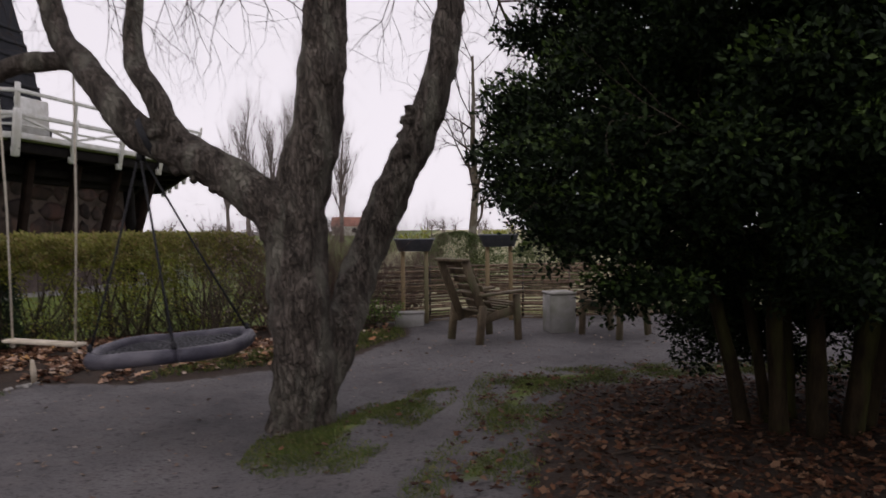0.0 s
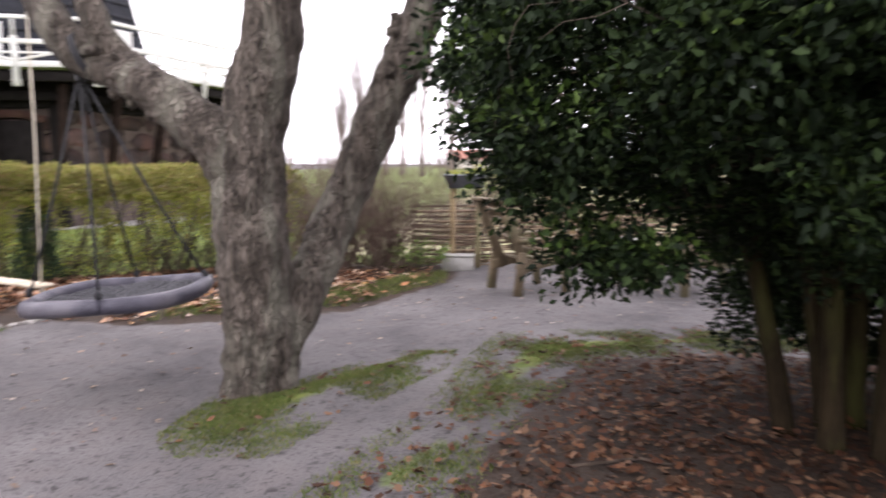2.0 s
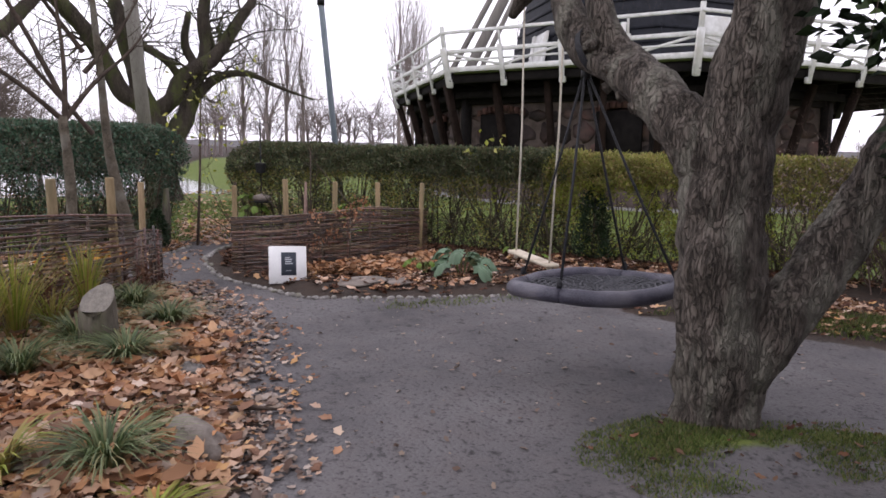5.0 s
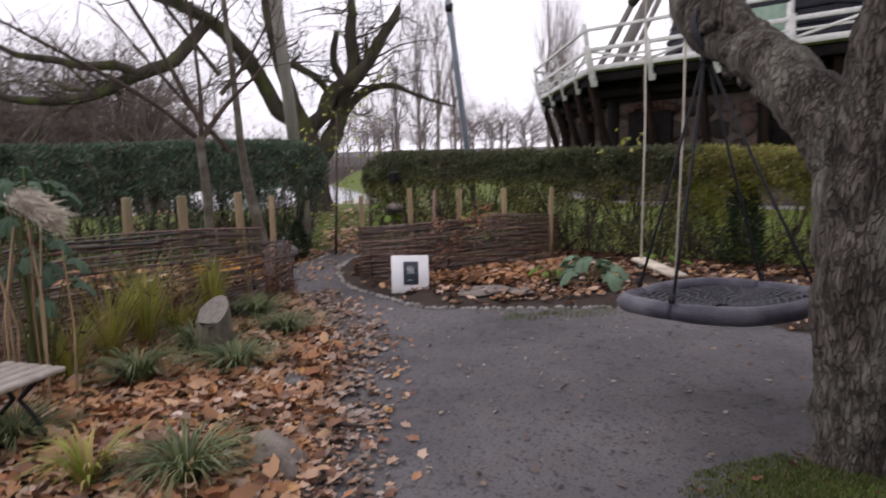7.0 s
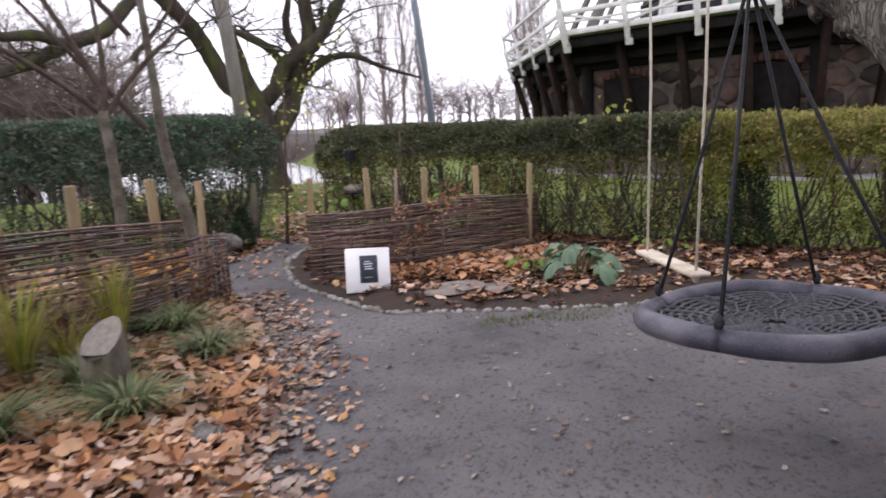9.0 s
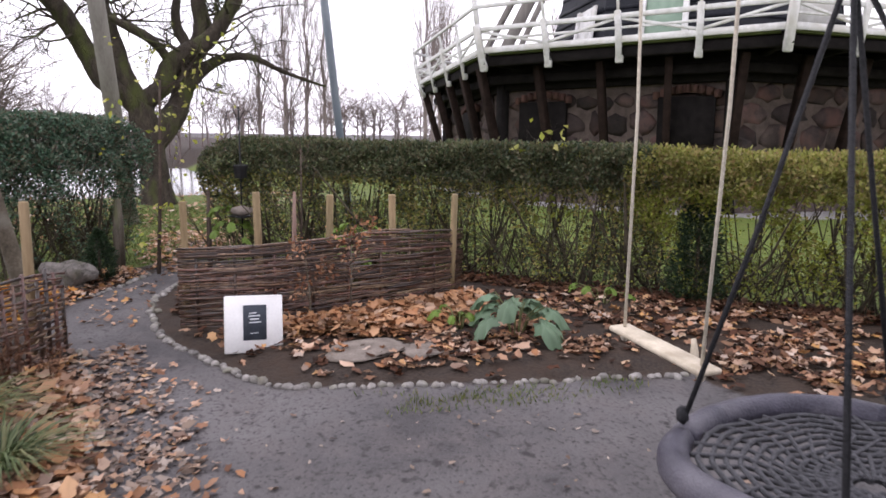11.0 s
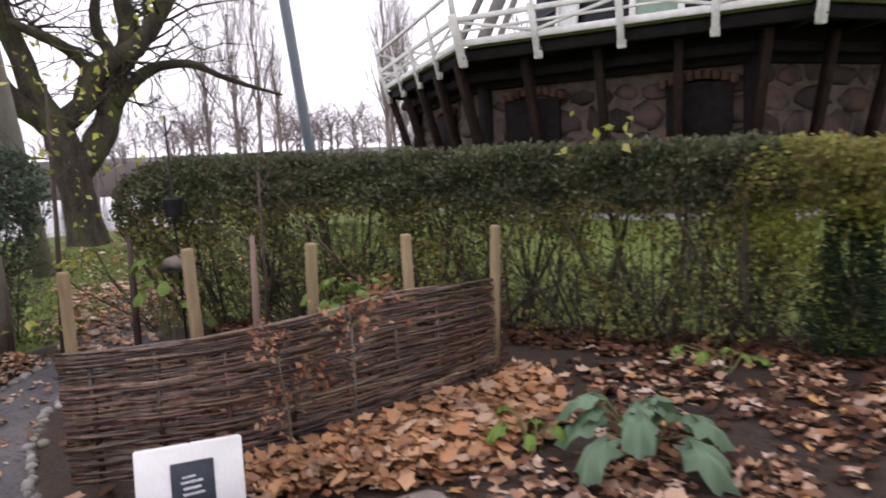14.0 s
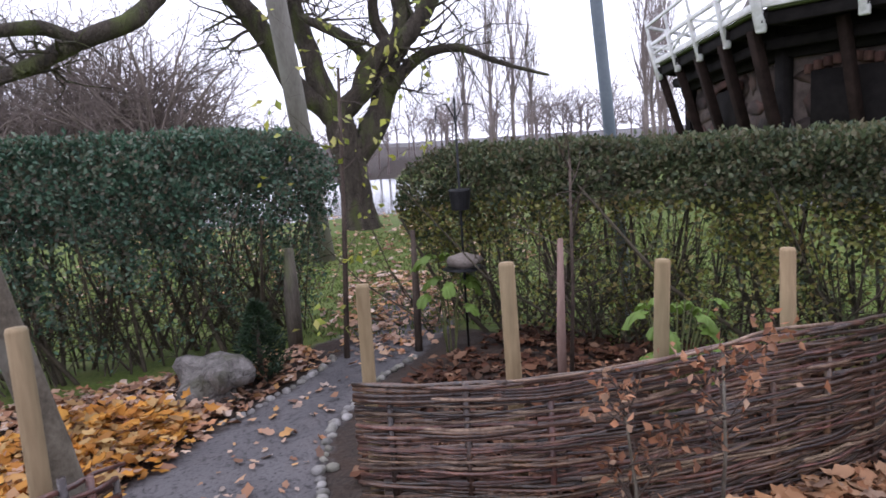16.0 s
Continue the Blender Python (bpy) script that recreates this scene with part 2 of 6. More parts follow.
M_LITTERGOLD = leafy("golden_fallen_leaf", [(0.55, 0.22, 0.03), (0.68, 0.36, 0.07), (0.42, 0.17, 0.03), (0.7, 0.48, 0.2), (0.22, 0.1, 0.04), (0.66, 0.3, 0.05)], 0.65, 0.25, 0.2)
M_LITTERPALE = leafy("pale_fallen_leaf", [(0.2, 0.13, 0.1), (0.36, 0.28, 0.22), (0.1, 0.06, 0.045), (0.5, 0.42, 0.36), (0.14, 0.09, 0.07)], 0.75, 0.05, 0.2)
M_GRASS = leafy("grass_blade", [(0.05, 0.085, 0.016), (0.1, 0.15, 0.03), (0.17, 0.2, 0.05), (0.22, 0.185, 0.09)], 0.6, 0.25)
M_SEDGE = leafy("sedge_blade", [(0.045, 0.075, 0.025), (0.1, 0.145, 0.05), (0.2, 0.24, 0.11), (0.3, 0.27, 0.12)], 0.55, 0.25)
M_YELGRASS = leafy("yellow_grass_blade", [(0.16, 0.23, 0.025), (0.33, 0.37, 0.055), (0.4, 0.33, 0.1), (0.3, 0.2, 0.08)], 0.55, 0.3)
M_BIGLEAF = leafy("broad_leaf", [(0.08, 0.15, 0.08), (0.17, 0.26, 0.16), (0.11, 0.19, 0.1)], 0.4, 0.2)
M_DARKLEAF = leafy("bluish_green_leaf", [(0.035, 0.08, 0.045), (0.08, 0.15, 0.075), (0.06, 0.11, 0.06), (0.2, 0.27, 0.05)], 0.45, 0.2)
M_BRIGHTLEAF = leafy("fresh_leaf", [(0.1, 0.2, 0.03), (0.2, 0.3, 0.05), (0.06, 0.15, 0.03)], 0.5, 0.3)
M_YELLEAF = leafy("yellow_leaf", [(0.45, 0.45, 0.06), (0.3, 0.36, 0.05), (0.55, 0.5, 0.15)], 0.5, 0.3)
M_WATTLE = mat("hazel_rod", (0.02, 0.01, 0.007), (0.17, 0.085, 0.052), 22, 0.34, 0.45, 90, rand="object", spread=0.75, c=(0.06, 0.031, 0.022), gloss=0.75)
M_WATTLE_P = mat("pale_rod", (0.09, 0.055, 0.036), (0.36, 0.26, 0.18), 16, 0.42, 0.3, 80, rand="object", spread=0.45, c=(0.14, 0.09, 0.06))
M_STAKE = mat("pine_stake", (0.22, 0.155, 0.08), (0.4, 0.3, 0.17), 7, 0.75, 0.3, 60, stretch=(1, 1, 0.15), rand="object", spread=0.15, c=(0.2, 0.18, 0.1))
M_STAKETOP = mat("stump_end_grain", (0.16, 0.145, 0.125), (0.3, 0.27, 0.23), 30, 0.85, 0.2, 120)
M_CHAIR = mat("weathered_chair_wood", (0.07, 0.05, 0.032), (0.19, 0.145, 0.09), 10, 0.7, 0.35, 70, stretch=(1, 1, 0.35), c=(0.12, 0.12, 0.06))
M_PLANK = mat("pale_plank", (0.42, 0.36, 0.27), (0.62, 0.55, 0.44), 12, 0.7, 0.2, 80, c=(0.34, 0.29, 0.22))
M_BENCH = mat("grey_bench_slat", (0.3, 0.26, 0.22), (0.5, 0.45, 0.39), 12, 0.7, 0.25, 80, rand="object", spread=0.12)
M_IRON = mat("black_iron", (0.012, 0.012, 0.013), (0.035, 0.035, 0.036), 20, 0.5, 0.2, 90, metal=0.5)
M_ROPE = mat("pale_rope", (0.42, 0.38, 0.3), (0.62, 0.57, 0.48), 60, 0.9, 0.4, 200)
M_BLACKROPE = mat("black_rope", (0.012, 0.012, 0.014), (0.035, 0.035, 0.04), 60, 0.75, 0.4, 200)
M_NET = mat("grey_net_rope", (0.03, 0.03, 0.034), (0.1, 0.1, 0.112), 60, 0.7, 0.4, 200)
M_SWING = mat("grey_violet_swing_cover", (0.036, 0.034, 0.05), (0.095, 0.09, 0.118), 8, 0.45, 0.4, 120, c=(0.14, 0.132, 0.155))
M_STONE = mat("pebble", (0.17, 0.16, 0.15), (0.36, 0.34, 0.32), 14, 0.8, 0.3, 90, rand="object", spread=0.35, c=(0.2, 0.19, 0.15))
M_ROCK = mat("rough_rock", (0.11, 0.1, 0.09), (0.28, 0.255, 0.235), 14, 0.9, 0.9, 60, c=(0.13, 0.125, 0.09), crack=9, deep=0.03)
M_SLAB = mat("sandstone_slab", (0.15, 0.125, 0.105), (0.31, 0.265, 0.23), 9, 0.85, 0.4, 60)
M_STUMP = mat("stump_bark", (0.075, 0.065, 0.05), (0.19, 0.165, 0.13), 12, 0.9, 0.6, 60, stretch=(1, 1, 0.3), c=(0.12, 0.13, 0.06))
M_SIGNWHITE = mat("white_painted_board", (0.74, 0.74, 0.74), (0.85, 0.85, 0.84), 5, 0.5, 0.05, 60, c=(0.68, 0.67, 0.65))
M_SLATE = mat("slate_panel", (0.03, 0.037, 0.05), (0.055, 0.065, 0.085), 14, 0.6, 0.1, 90)
M_CHALK = mat("chalk_writing", (0.5, 0.52, 0.55), (0.7, 0.72, 0.74), 60, 0.9, 0.0, 200)
M_WHITE = mat("white_mill_paint", (0.46, 0.46, 0.44), (0.7, 0.7, 0.69), 6, 0.55, 0.1, 50, c=(0.5, 0.49, 0.45))
M_TAR = mat("tarred_timber", (0.007, 0.006, 0.006), (0.02, 0.017, 0.016), 6, 0.85, 0.3, 50, gloss=0.12)
M_BROWNTIMBER = mat("dark_brown_timber", (0.012, 0.008, 0.006), (0.034, 0.022, 0.018), 6, 0.9, 0.3, 50, gloss=0.1)
M_TOWER = mat("black_shingle", (0.009, 0.01, 0.014), (0.024, 0.026, 0.034), 5, 0.6, 0.2, 40, gloss=0.15)
# Mortar and fieldstone are reddish, and darkened to hold the gallery's shade.
M_MORTAR = mat("shaded_mortar", (0.06, 0.045, 0.039), (0.15, 0.117, 0.1), 5, 0.9, 0.3, 50)
M_FIELDSTONE = mat("fieldstone", (0.028, 0.022, 0.02), (0.09, 0.064, 0.056), 4, 0.8, 0.3, 40, rand="object", spread=0.55, c=(0.13, 0.075, 0.058))
M_BRICK = mat("red_brick", (0.075, 0.04, 0.032), (0.13, 0.066, 0.05), 9, 0.85, 0.3, 60, rand="object", spread=0.25)
M_MOSS = mat("moss", (0.05, 0.07, 0.02), (0.11, 0.13, 0.04), 20, 0.95, 0.4, 90)
M_GREENPAINT = mat("green_paint", (0.17, 0.26, 0.19), (0.25, 0.34, 0.26), 6, 0.5, 0.1, 50)
M_POLEWOOD = mat("grey_pole_wood", (0.23, 0.21, 0.19), (0.38, 0.36, 0.33), 5, 0.85, 0.3, 50, stretch=(1, 1, 0.1))
M_POLEBLUE = mat("blue_grey_pole", (0.3, 0.36, 0.42), (0.4, 0.46, 0.52), 4, 0.5, 0.05, 50)
M_ZINC = mat("zinc_tub", (0.14, 0.155, 0.18), (0.25, 0.27, 0.3), 8, 0.5, 0.1, 60, metal=0.4)
M_CONCRETE = mat("concrete", (0.3, 0.29, 0.28), (0.44, 0.43, 0.41), 8, 0.9, 0.3, 70, c=(0.25, 0.25, 0.21))
M_PLUME = leafy("dry_plume", [(0.6, 0.54, 0.44), (0.72, 0.66, 0.57), (0.5, 0.42, 0.32)], 0.9, 0.3)
M_STRAW = leafy("dry_stem", [(0.3, 0.2, 0.11), (0.42, 0.31, 0.19), (0.2, 0.12, 0.07)], 0.85, 0.1)
M_CONIFER = leafy("conifer_needle", [(0.012, 0.03, 0.012), (0.025, 0.05, 0.02), (0.04, 0.07, 0.028)], 0.6, 0.1)
M_ROOF = mat("far_roof_tile", (0.28, 0.12, 0.09), (0.4, 0.2, 0.15), 1.2, 0.85, 0.1, 8)
M_FARWALL = mat("far_rendered_wall", (0.45, 0.42, 0.38), (0.6, 0.57, 0.52), 1, 0.9, 0.1, 8)
M_GLASS = mat("dark_window_glass", (0.02, 0.025, 0.03), (0.04, 0.045, 0.05), 2, 0.08, 0.0, 20, gloss=0.6)
M_WATER = mat("pond_water", (0.05, 0.06, 0.06), (0.08, 0.09, 0.09), 2, 0.12, 0.12, 12, gloss=1.0)
M_FIELD = leafy("far_shrub_leaf", [(0.06, 0.09, 0.03), (0.12, 0.16, 0.05), (0.09, 0.11, 0.04)], 0.7, 0.1)
M_STALK = leafy("green_stalk", [(0.1, 0.14, 0.045), (0.15, 0.17, 0.06), (0.12, 0.1, 0.05)], 0.5, 0.1)
M_THICKET = mat("brown_brush_twig", (0.085, 0.058, 0.047), (0.2, 0.14, 0.115), 6, 0.95, 0.0, 40)
M_REDSTAKE = mat("reddish_planed_stake", (0.19, 0.12, 0.095), (0.32, 0.215, 0.18), 9, 0.8, 0.25, 60, stretch=(1, 1, 0.2))
M_FENCELEAF = leafy("russet_clinging_leaf", [(0.36, 0.15, 0.07), (0.5, 0.27, 0.15), (0.24, 0.09, 0.05), (0.6, 0.42, 0.28)], 0.7, 0.2, 0.2)


# ---- geometry helpers ----
class Geo:
    """Gathers vertices and faces of one part."""

    def __init__(self):
        self.v, self.f = [], []

    def tube(self, pts, radii, n=8, cap=True, rough=0.0, seed=0.0, freq=6.0, squash=1.0):
        pts = [Vector(p) for p in pts]
        if not isinstance(radii, (list, tuple)):
            radii = [radii] * len(pts)
        base = len(self.v)
        t0 = (pts[1] - pts[0]).normalized()
        u = t0.orthogonal().normalized()
        for i, p in enumerate(pts):
            t = (pts[min(i + 1, len(pts) - 1)] - pts[max(i - 1, 0)]).normalized()
            u = (u - t * u.dot(t)).normalized()
            w = t.cross(u)
            for k in range(n):
                a = 2 * math.pi * k / n
                d = u * math.cos(a) + w * math.sin(a) * squash
                r = radii[i]
                if rough:
                    q = (p + d * r) * freq
                    r *= 1 + rough * (noise.noise(q + Vector((seed, 0, 0))) + 0.5 * noise.noise(q * 2.7 + Vector((0, seed, 0))))
                self.v.append(p + d * r)
        for i in range(len(pts) - 1):
            for k in range(n):
                a, b = base + i * n + k, base + i * n + (k + 1) % n
                self.f.append((a, b, b + n, a + n))
        if cap:
            self.f.append(tuple(base + k for k in reversed(range(n))))
            e = base + (len(pts) - 1) * n
            self.f.append(tuple(e + k for k in range(n)))
        return self

    def beam(self, p0, p1, w, h, bev=0.006, up=(0, 0, 1)):
        """A plank or beam from p0 to p1, w across and h along up, with chamfered edges."""
        p0, p1 = Vector(p0), Vector(p1)
        t = (p1 - p0).normalized()
        up = Vector(up)
        if abs(t.dot(up)) > 0.97:
            up = Vector((1, 0, 0))
        s = t.cross(up).normalized()
        u = s.cross(t).normalized()
        length = (p1 - p0).length
        base = len(self.v)
        bev = min(bev, w * 0.3, h * 0.3, length * 0.3)
        for d, k in ((0, bev), (bev, 0), (length - bev, 0), (length, bev)):
            a, b = w / 2 - k, h / 2 - k
            c = bev * 0.9 if k == 0 else bev * 0.5
            for x, y in ((a - c, b), (a, b - c), (a, -b + c), (a - c, -b), (-a + c, -b), (-a, -b + c), (-a, b - c), (-a + c, b)):
                self.v.append(p0 + t * d + s * x + u * y)
        for i in range(3):
            for k in range(8):
                a, b = base + i * 8 + k, base + i * 8 + (k + 1) % 8
                self.f.append((a, a + 8, b + 8, b))
        self.f.append(tuple(base + k for k in range(8)))
        self.f.append(tuple(base + 24 + k for k in reversed(range(8))))
        return self

    def blob(self, c, size, seed=0, rough=0.2, sub=2, freq=1.3, turn=0.0):
        vs, fs = ICO[sub]
        base = len(self.v)
        rot = Matrix.Rotation(turn, 3, "Z")
        for d in vs:
            r = 1 + rough * noise.noise(d * freq + Vector((seed * 3.7, seed * 1.3, 0)))
            self.v.append(Vector(c) + rot @ Vector((d.x * size[0] * r, d.y * size[1] * r, d.z * size[2] * r)))
        self.f += [tuple(base + i for i in f) for f in fs]
        return self

    def poly(self, pts):
        base = len(self.v)
        self.v += [Vector(p) for p in pts]
        self.f.append(tuple(range(base, base + len(pts))))
        return self

    def prism(self, pts, z0, z1):
        """An upright prism over a plan outline (anticlockwise)."""
        base, n = len(self.v), len(pts)
        self.v += [Vector((x, y, z0)) for x, y in pts] + [Vector((x, y, z1)) for x, y in pts]
        for k in range(n):
            j = (k + 1) % n
            self.f.append((base + k, base + j, base + n + j, base + n + k))
        self.f += [tuple(base + k for k in reversed(range(n))), tuple(base + n + k for k in range(n))]
        return self


def ico(sub):
    bm = bmesh.new()
    bmesh.ops.create_icosphere(bm, subdivisions=sub, radius=1)
    bm.verts.index_update()
    out = ([v.co.copy() for v in bm.verts], [tuple(v.index for v in f.verts) for f in bm.faces])
    bm.free()
    return out


ICO = {s: ico(s) for s in (1, 2, 3)}


def to_mesh(name, geo, material, smooth=True):
    me = bpy.data.meshes.new(name)
    me.from_pydata([tuple(v) for v in geo.v], [], geo.f)
    if smooth:
        me.polygons.foreach_set("use_smooth", [True] * len(me.polygons))
    me.materials.append(material)
    me.update()
    return me


def array_mesh(name, verts, faces, material, smooth=False):
    """A mesh out of arrays: verts (n, 3), faces (m, k)."""
    me = bpy.data.meshes.new(name)
    k = faces.shape[1]
    me.vertices.add(len(verts))
    me.vertices.foreach_set("co", np.ascontiguousarray(verts, dtype=np.float32).ravel())
    me.loops.add(faces.size)
    me.loops.foreach_set("vertex_index", np.ascontiguousarray(faces, dtype=np.int32).ravel())
    me.polygons.add(len(faces))
    me.polygons.foreach_set("loop_start", np.arange(0, faces.size, k, dtype=np.int32))
    if smooth:
        me.polygons.foreach_set("use_smooth", np.ones(len(faces), dtype=bool))
    me.update(calc_edges=True)
    me.materials.append(material)
    return me


MANY = ("stem_tangle", "branch_tangle", "twig_spray", "blade_clump", "foliage", "twigs", "branches", "stems", "stalks", "plants", "leaves", "blades", "brushwood")


def part(name, geo, material, parent=None, label="", smooth=True):
    me = geo if isinstance(geo, bpy.types.Mesh) else to_mesh(name, geo, material, smooth)
    ob = new(name, me)
    if parent:
        ob.parent = parent
    return tagged(ob, label=label, kind="stuff" if name in MANY else "")


def thing(name, label, category, at=(0, 0, 0), turn=0.0, group="", kind=""):
    ob = new(name)
    ob.matrix_basis = pose(*at, 0, 0, turn)
    return tagged(ob, label, category, group, kind)


def unit(a):
    return a / np.maximum(np.linalg.norm(a, axis=-1, keepdims=True), 1e-9)


def leaf_arrays(p, axis, normal, length, width, fold=0.25, lobes=False, curl=0.0):
    """Leaves at p (n, 3), pointing along axis, facing normal. Plain leaves have four corners, lobed ones nine."""
    n = len(p)
    axis = unit(axis)
    side = unit(np.cross(axis, normal))
    nor = np.cross(side, axis)
    length, width = np.broadcast_to(length, n)[:, None], np.broadcast_to(width, n)[:, None]
    if not lobes:
        v = np.stack([p, p + axis * length * 0.45 + side * width * 0.5 + nor * width * fold, p + axis * length - nor * curl * length, p + axis * length * 0.45 - side * width * 0.5 + nor * width * fold], 1)
        idx = np.arange(n)[:, None] * 4
        f = np.concatenate([idx + np.array([[0, 1, 2]]), idx + np.array([[0, 2, 3]])], 1).reshape(-1, 3)
        return v.reshape(-1, 3), f
    shape = [(0, 0, 0), (0.16, 0.36, 0.16), (0.4, 0.34, 0.04), (0.6, 0.48, 0.2), (0.74, 0.24, 0.04), (1, 0, 0.14), (0.74, -0.24, 0.04), (0.6, -0.48, 0.2), (0.4, -0.34, 0.04), (0.16, -0.36, 0.16)]
    lift = (np.random.rand(n, 1) * 2 - 0.6) * curl
    v = np.stack([p + axis * length * a + side * width * b + nor * length * (c * lift + 0.06 * np.random.randn(n, 1)) for a, b, c in shape], 1)
    idx = np.arange(n)[:, None] * 10
    tri = np.array([[0, 1, 2], [2, 3, 4], [0, 2, 4], [0, 4, 5], [0, 5, 6], [6, 7, 8], [0, 6, 8], [0, 8, 9]])
    f = (idx[:, :, None] + tri[None]).reshape(-1, 3)
    return v.reshape(-1, 3), f


def inside(poly, x, y):
    """Signed distance to a closed plan outline, positive inside."""
    poly = np.asarray(poly, float)
    x, y = np.asarray(x, float), np.asarray(y, float)
    best = np.full(x.shape, 1e9)
    odd = np.zeros(x.shape, bool)
    for (ax, ay), (bx, by) in zip(poly, np.roll(poly, -1, 0)):
        dx, dy = bx - ax, by - ay
        t = np.clip(((x - ax) * dx + (y - ay) * dy) / (dx * dx + dy * dy + 1e-12), 0, 1)
        best = np.minimum(best, np.hypot(x - ax - t * dx, y - ay - t * dy))
        cross = (ay > y) != (by > y)
        odd ^= cross & (x < (bx - ax) * (y - ay) / (by - ay + 1e-12) + ax)
    return np.where(odd, best, -best)


def smooth_step(a, b, x):
    t = np.clip((x - a) / (b - a), 0, 1)
    return t * t * (3 - 2 * t)


def along(pts, step):
    """Even points along a rounded polyline, as (n, d)."""
    pts = np.asarray(pts, float)
    for _ in range(2):
        q = [pts[0]]
        for a, b in zip(pts[:-1], pts[1:]):
            q += [a * 0.75 + b * 0.25, a * 0.25 + b * 0.75]
        pts = np.array(q + [pts[-1]])
    seg = np.linalg.norm(np.diff(pts, axis=0), axis=1)
    s = np.concatenate([[0], np.cumsum(seg)])
    k = max(2, int(s[-1] / step) + 1)
    u = np.linspace(0, s[-1], k)
    return np.stack([np.interp(u, s, pts[:, i]) for i in range(pts.shape[1])], 1)


# ---- plan ----
CURB = [(-9.6, 5.0), (-8.81, 4.49), (-8.43, 4.19), (-8.08, 3.98), (-7.77, 3.83), (-7.36, 3.74), (-6.9, 3.68), (-6.39, 3.7), (-5.91, 3.82), (-5.31, 3.97), (-4.98, 4.13), (-4.8, 4.43), (-4.65, 4.85), (-4.36, 5.43), (-4.12, 6.09), (-3.92, 6.61)]
CURB_LEFT = [(-9.5, 4.15), (-9.07, 3.94), (-8.59, 3.67), (-8.26, 3.42), (-8.0, 3.23), (-7.27, 2.72)]
HEDGE_R = [(-9.32, 4.58), (-8.3, 5.7), (-7.0, 6.8), (-5.9, 7.65), (-5.5, 7.9)]
HEDGE_R_FAR = [(-5.75, 7.75), (-5.0, 8.15), (-4.2, 8.75), (-3.2, 9.5), (-2.6, 9.95)]
HEDGE_L = [(-8.8, -4.5), (-8.8, -1.0), (-8.85, 1.2), (-8.95, 2.1), (-9.05, 2.7), (-9.3, 3.35), (-9.95, 4.05)]
BED_R = CURB + [(-3.1, 6.55), (-2.36, 6.75), (-1.2, 7.5), (-0.45, 9.0), (-0.5, 10.3), (-1.3, 11.0), (-3.2, 9.9), (-5.0, 8.5), (-7.0, 7.2), (-9.4, 5.2)]
BED_L = [(-9.6, 4.2)] + CURB_LEFT[1:] + [(-6.7, 2.85), (-6.3, 3.08), (-5.12, 3.11), (-3.8, 3.02), (-3.0, 2.77), (-2.35, 2.58), (-1.8, 2.48), (-1.2, 2.15), (-0.7, 1.6), (-0.5, 0.8), (-0.6, -0.5), (-1.5, -2.5), (-8.5, -4), (-9, 2)]
BED_SHRUB = [(0.35, 3.3), (0.5, 4.1), (0.75, 5.0), (1.0, 5.7), (2.2, 6.1), (4.2, 6.1), (5.5, 4.5), (5.5, 1.2), (3.0, 0.8), (1.7, 1.4), (0.8, 2.4)]
GRASS_TREE = [(-1.18, 4.28), (-1.3, 4.72), (-0.85, 5.05), (-0.15, 5.95), (0.1, 5.85), (-0.2, 5.1), (-0.5, 4.4), (-0.65, 3.98), (-0.95, 4.02)]
GRASS_EDGE = [(-0.25, 3.6), (0.2, 4.5), (0.3, 5.6), (0.45, 6.35), (2.2, 6.75), (4.5, 6.8), (4.5, 6.3), (2.2, 6.25), (1.0, 5.8), (0.7, 5.0), (0.45, 4.0), (0.3, 3.4)]
GARDEN = [(-11.3, 5.15), (-9.6, 5.0), (-9.3, 5.0), (-8.3, 5.9), (-7.0, 7.0), (-5.0, 8.3), (-3.2, 9.7), (-1.3, 10.7), (9, 10.8), (12, 0), (10, -8), (-8.6, -6), (-8.7, 2.0), (-9.1, 3.4), (-9.7, 4.1), (-11.3, 4.75)]
MILL = (-15.36, 19.71)


def height(x, y):
    """The lie of the land: nearly level, a low rise under the shrub, a fall to the pond."""
    x, y = np.asarray(x, float), np.asarray(y, float)
    z = 0.05 + 0.1 * smooth_step(-1.6, 0.8, x) * smooth_step(-2, 2.5, y)
    z = z + 0.05 * smooth_step(-0.05, 0.35, inside(GRASS_TREE, x, y)) + 0.05 * smooth_step(0, 0.5, inside(BED_SHRUB, x, y))
    z = z + 0.05 * smooth_step(0, 0.5, inside(BED_R, x, y)) + 0.06 * smooth_step(0, 0.6, inside(BED_L, x, y))
    z = z - 1.6 * smooth_step(-19, -25, x) * smooth_step(16, 11, y)
    return z + 0.012 * np.sin(x * 2.3 + 1) * np.sin(y * 1.9) + 0.006 * np.sin(x * 6.1) * np.sin(y * 5.3 + 2)


def gz(x, y):
    return float(height(x, y))


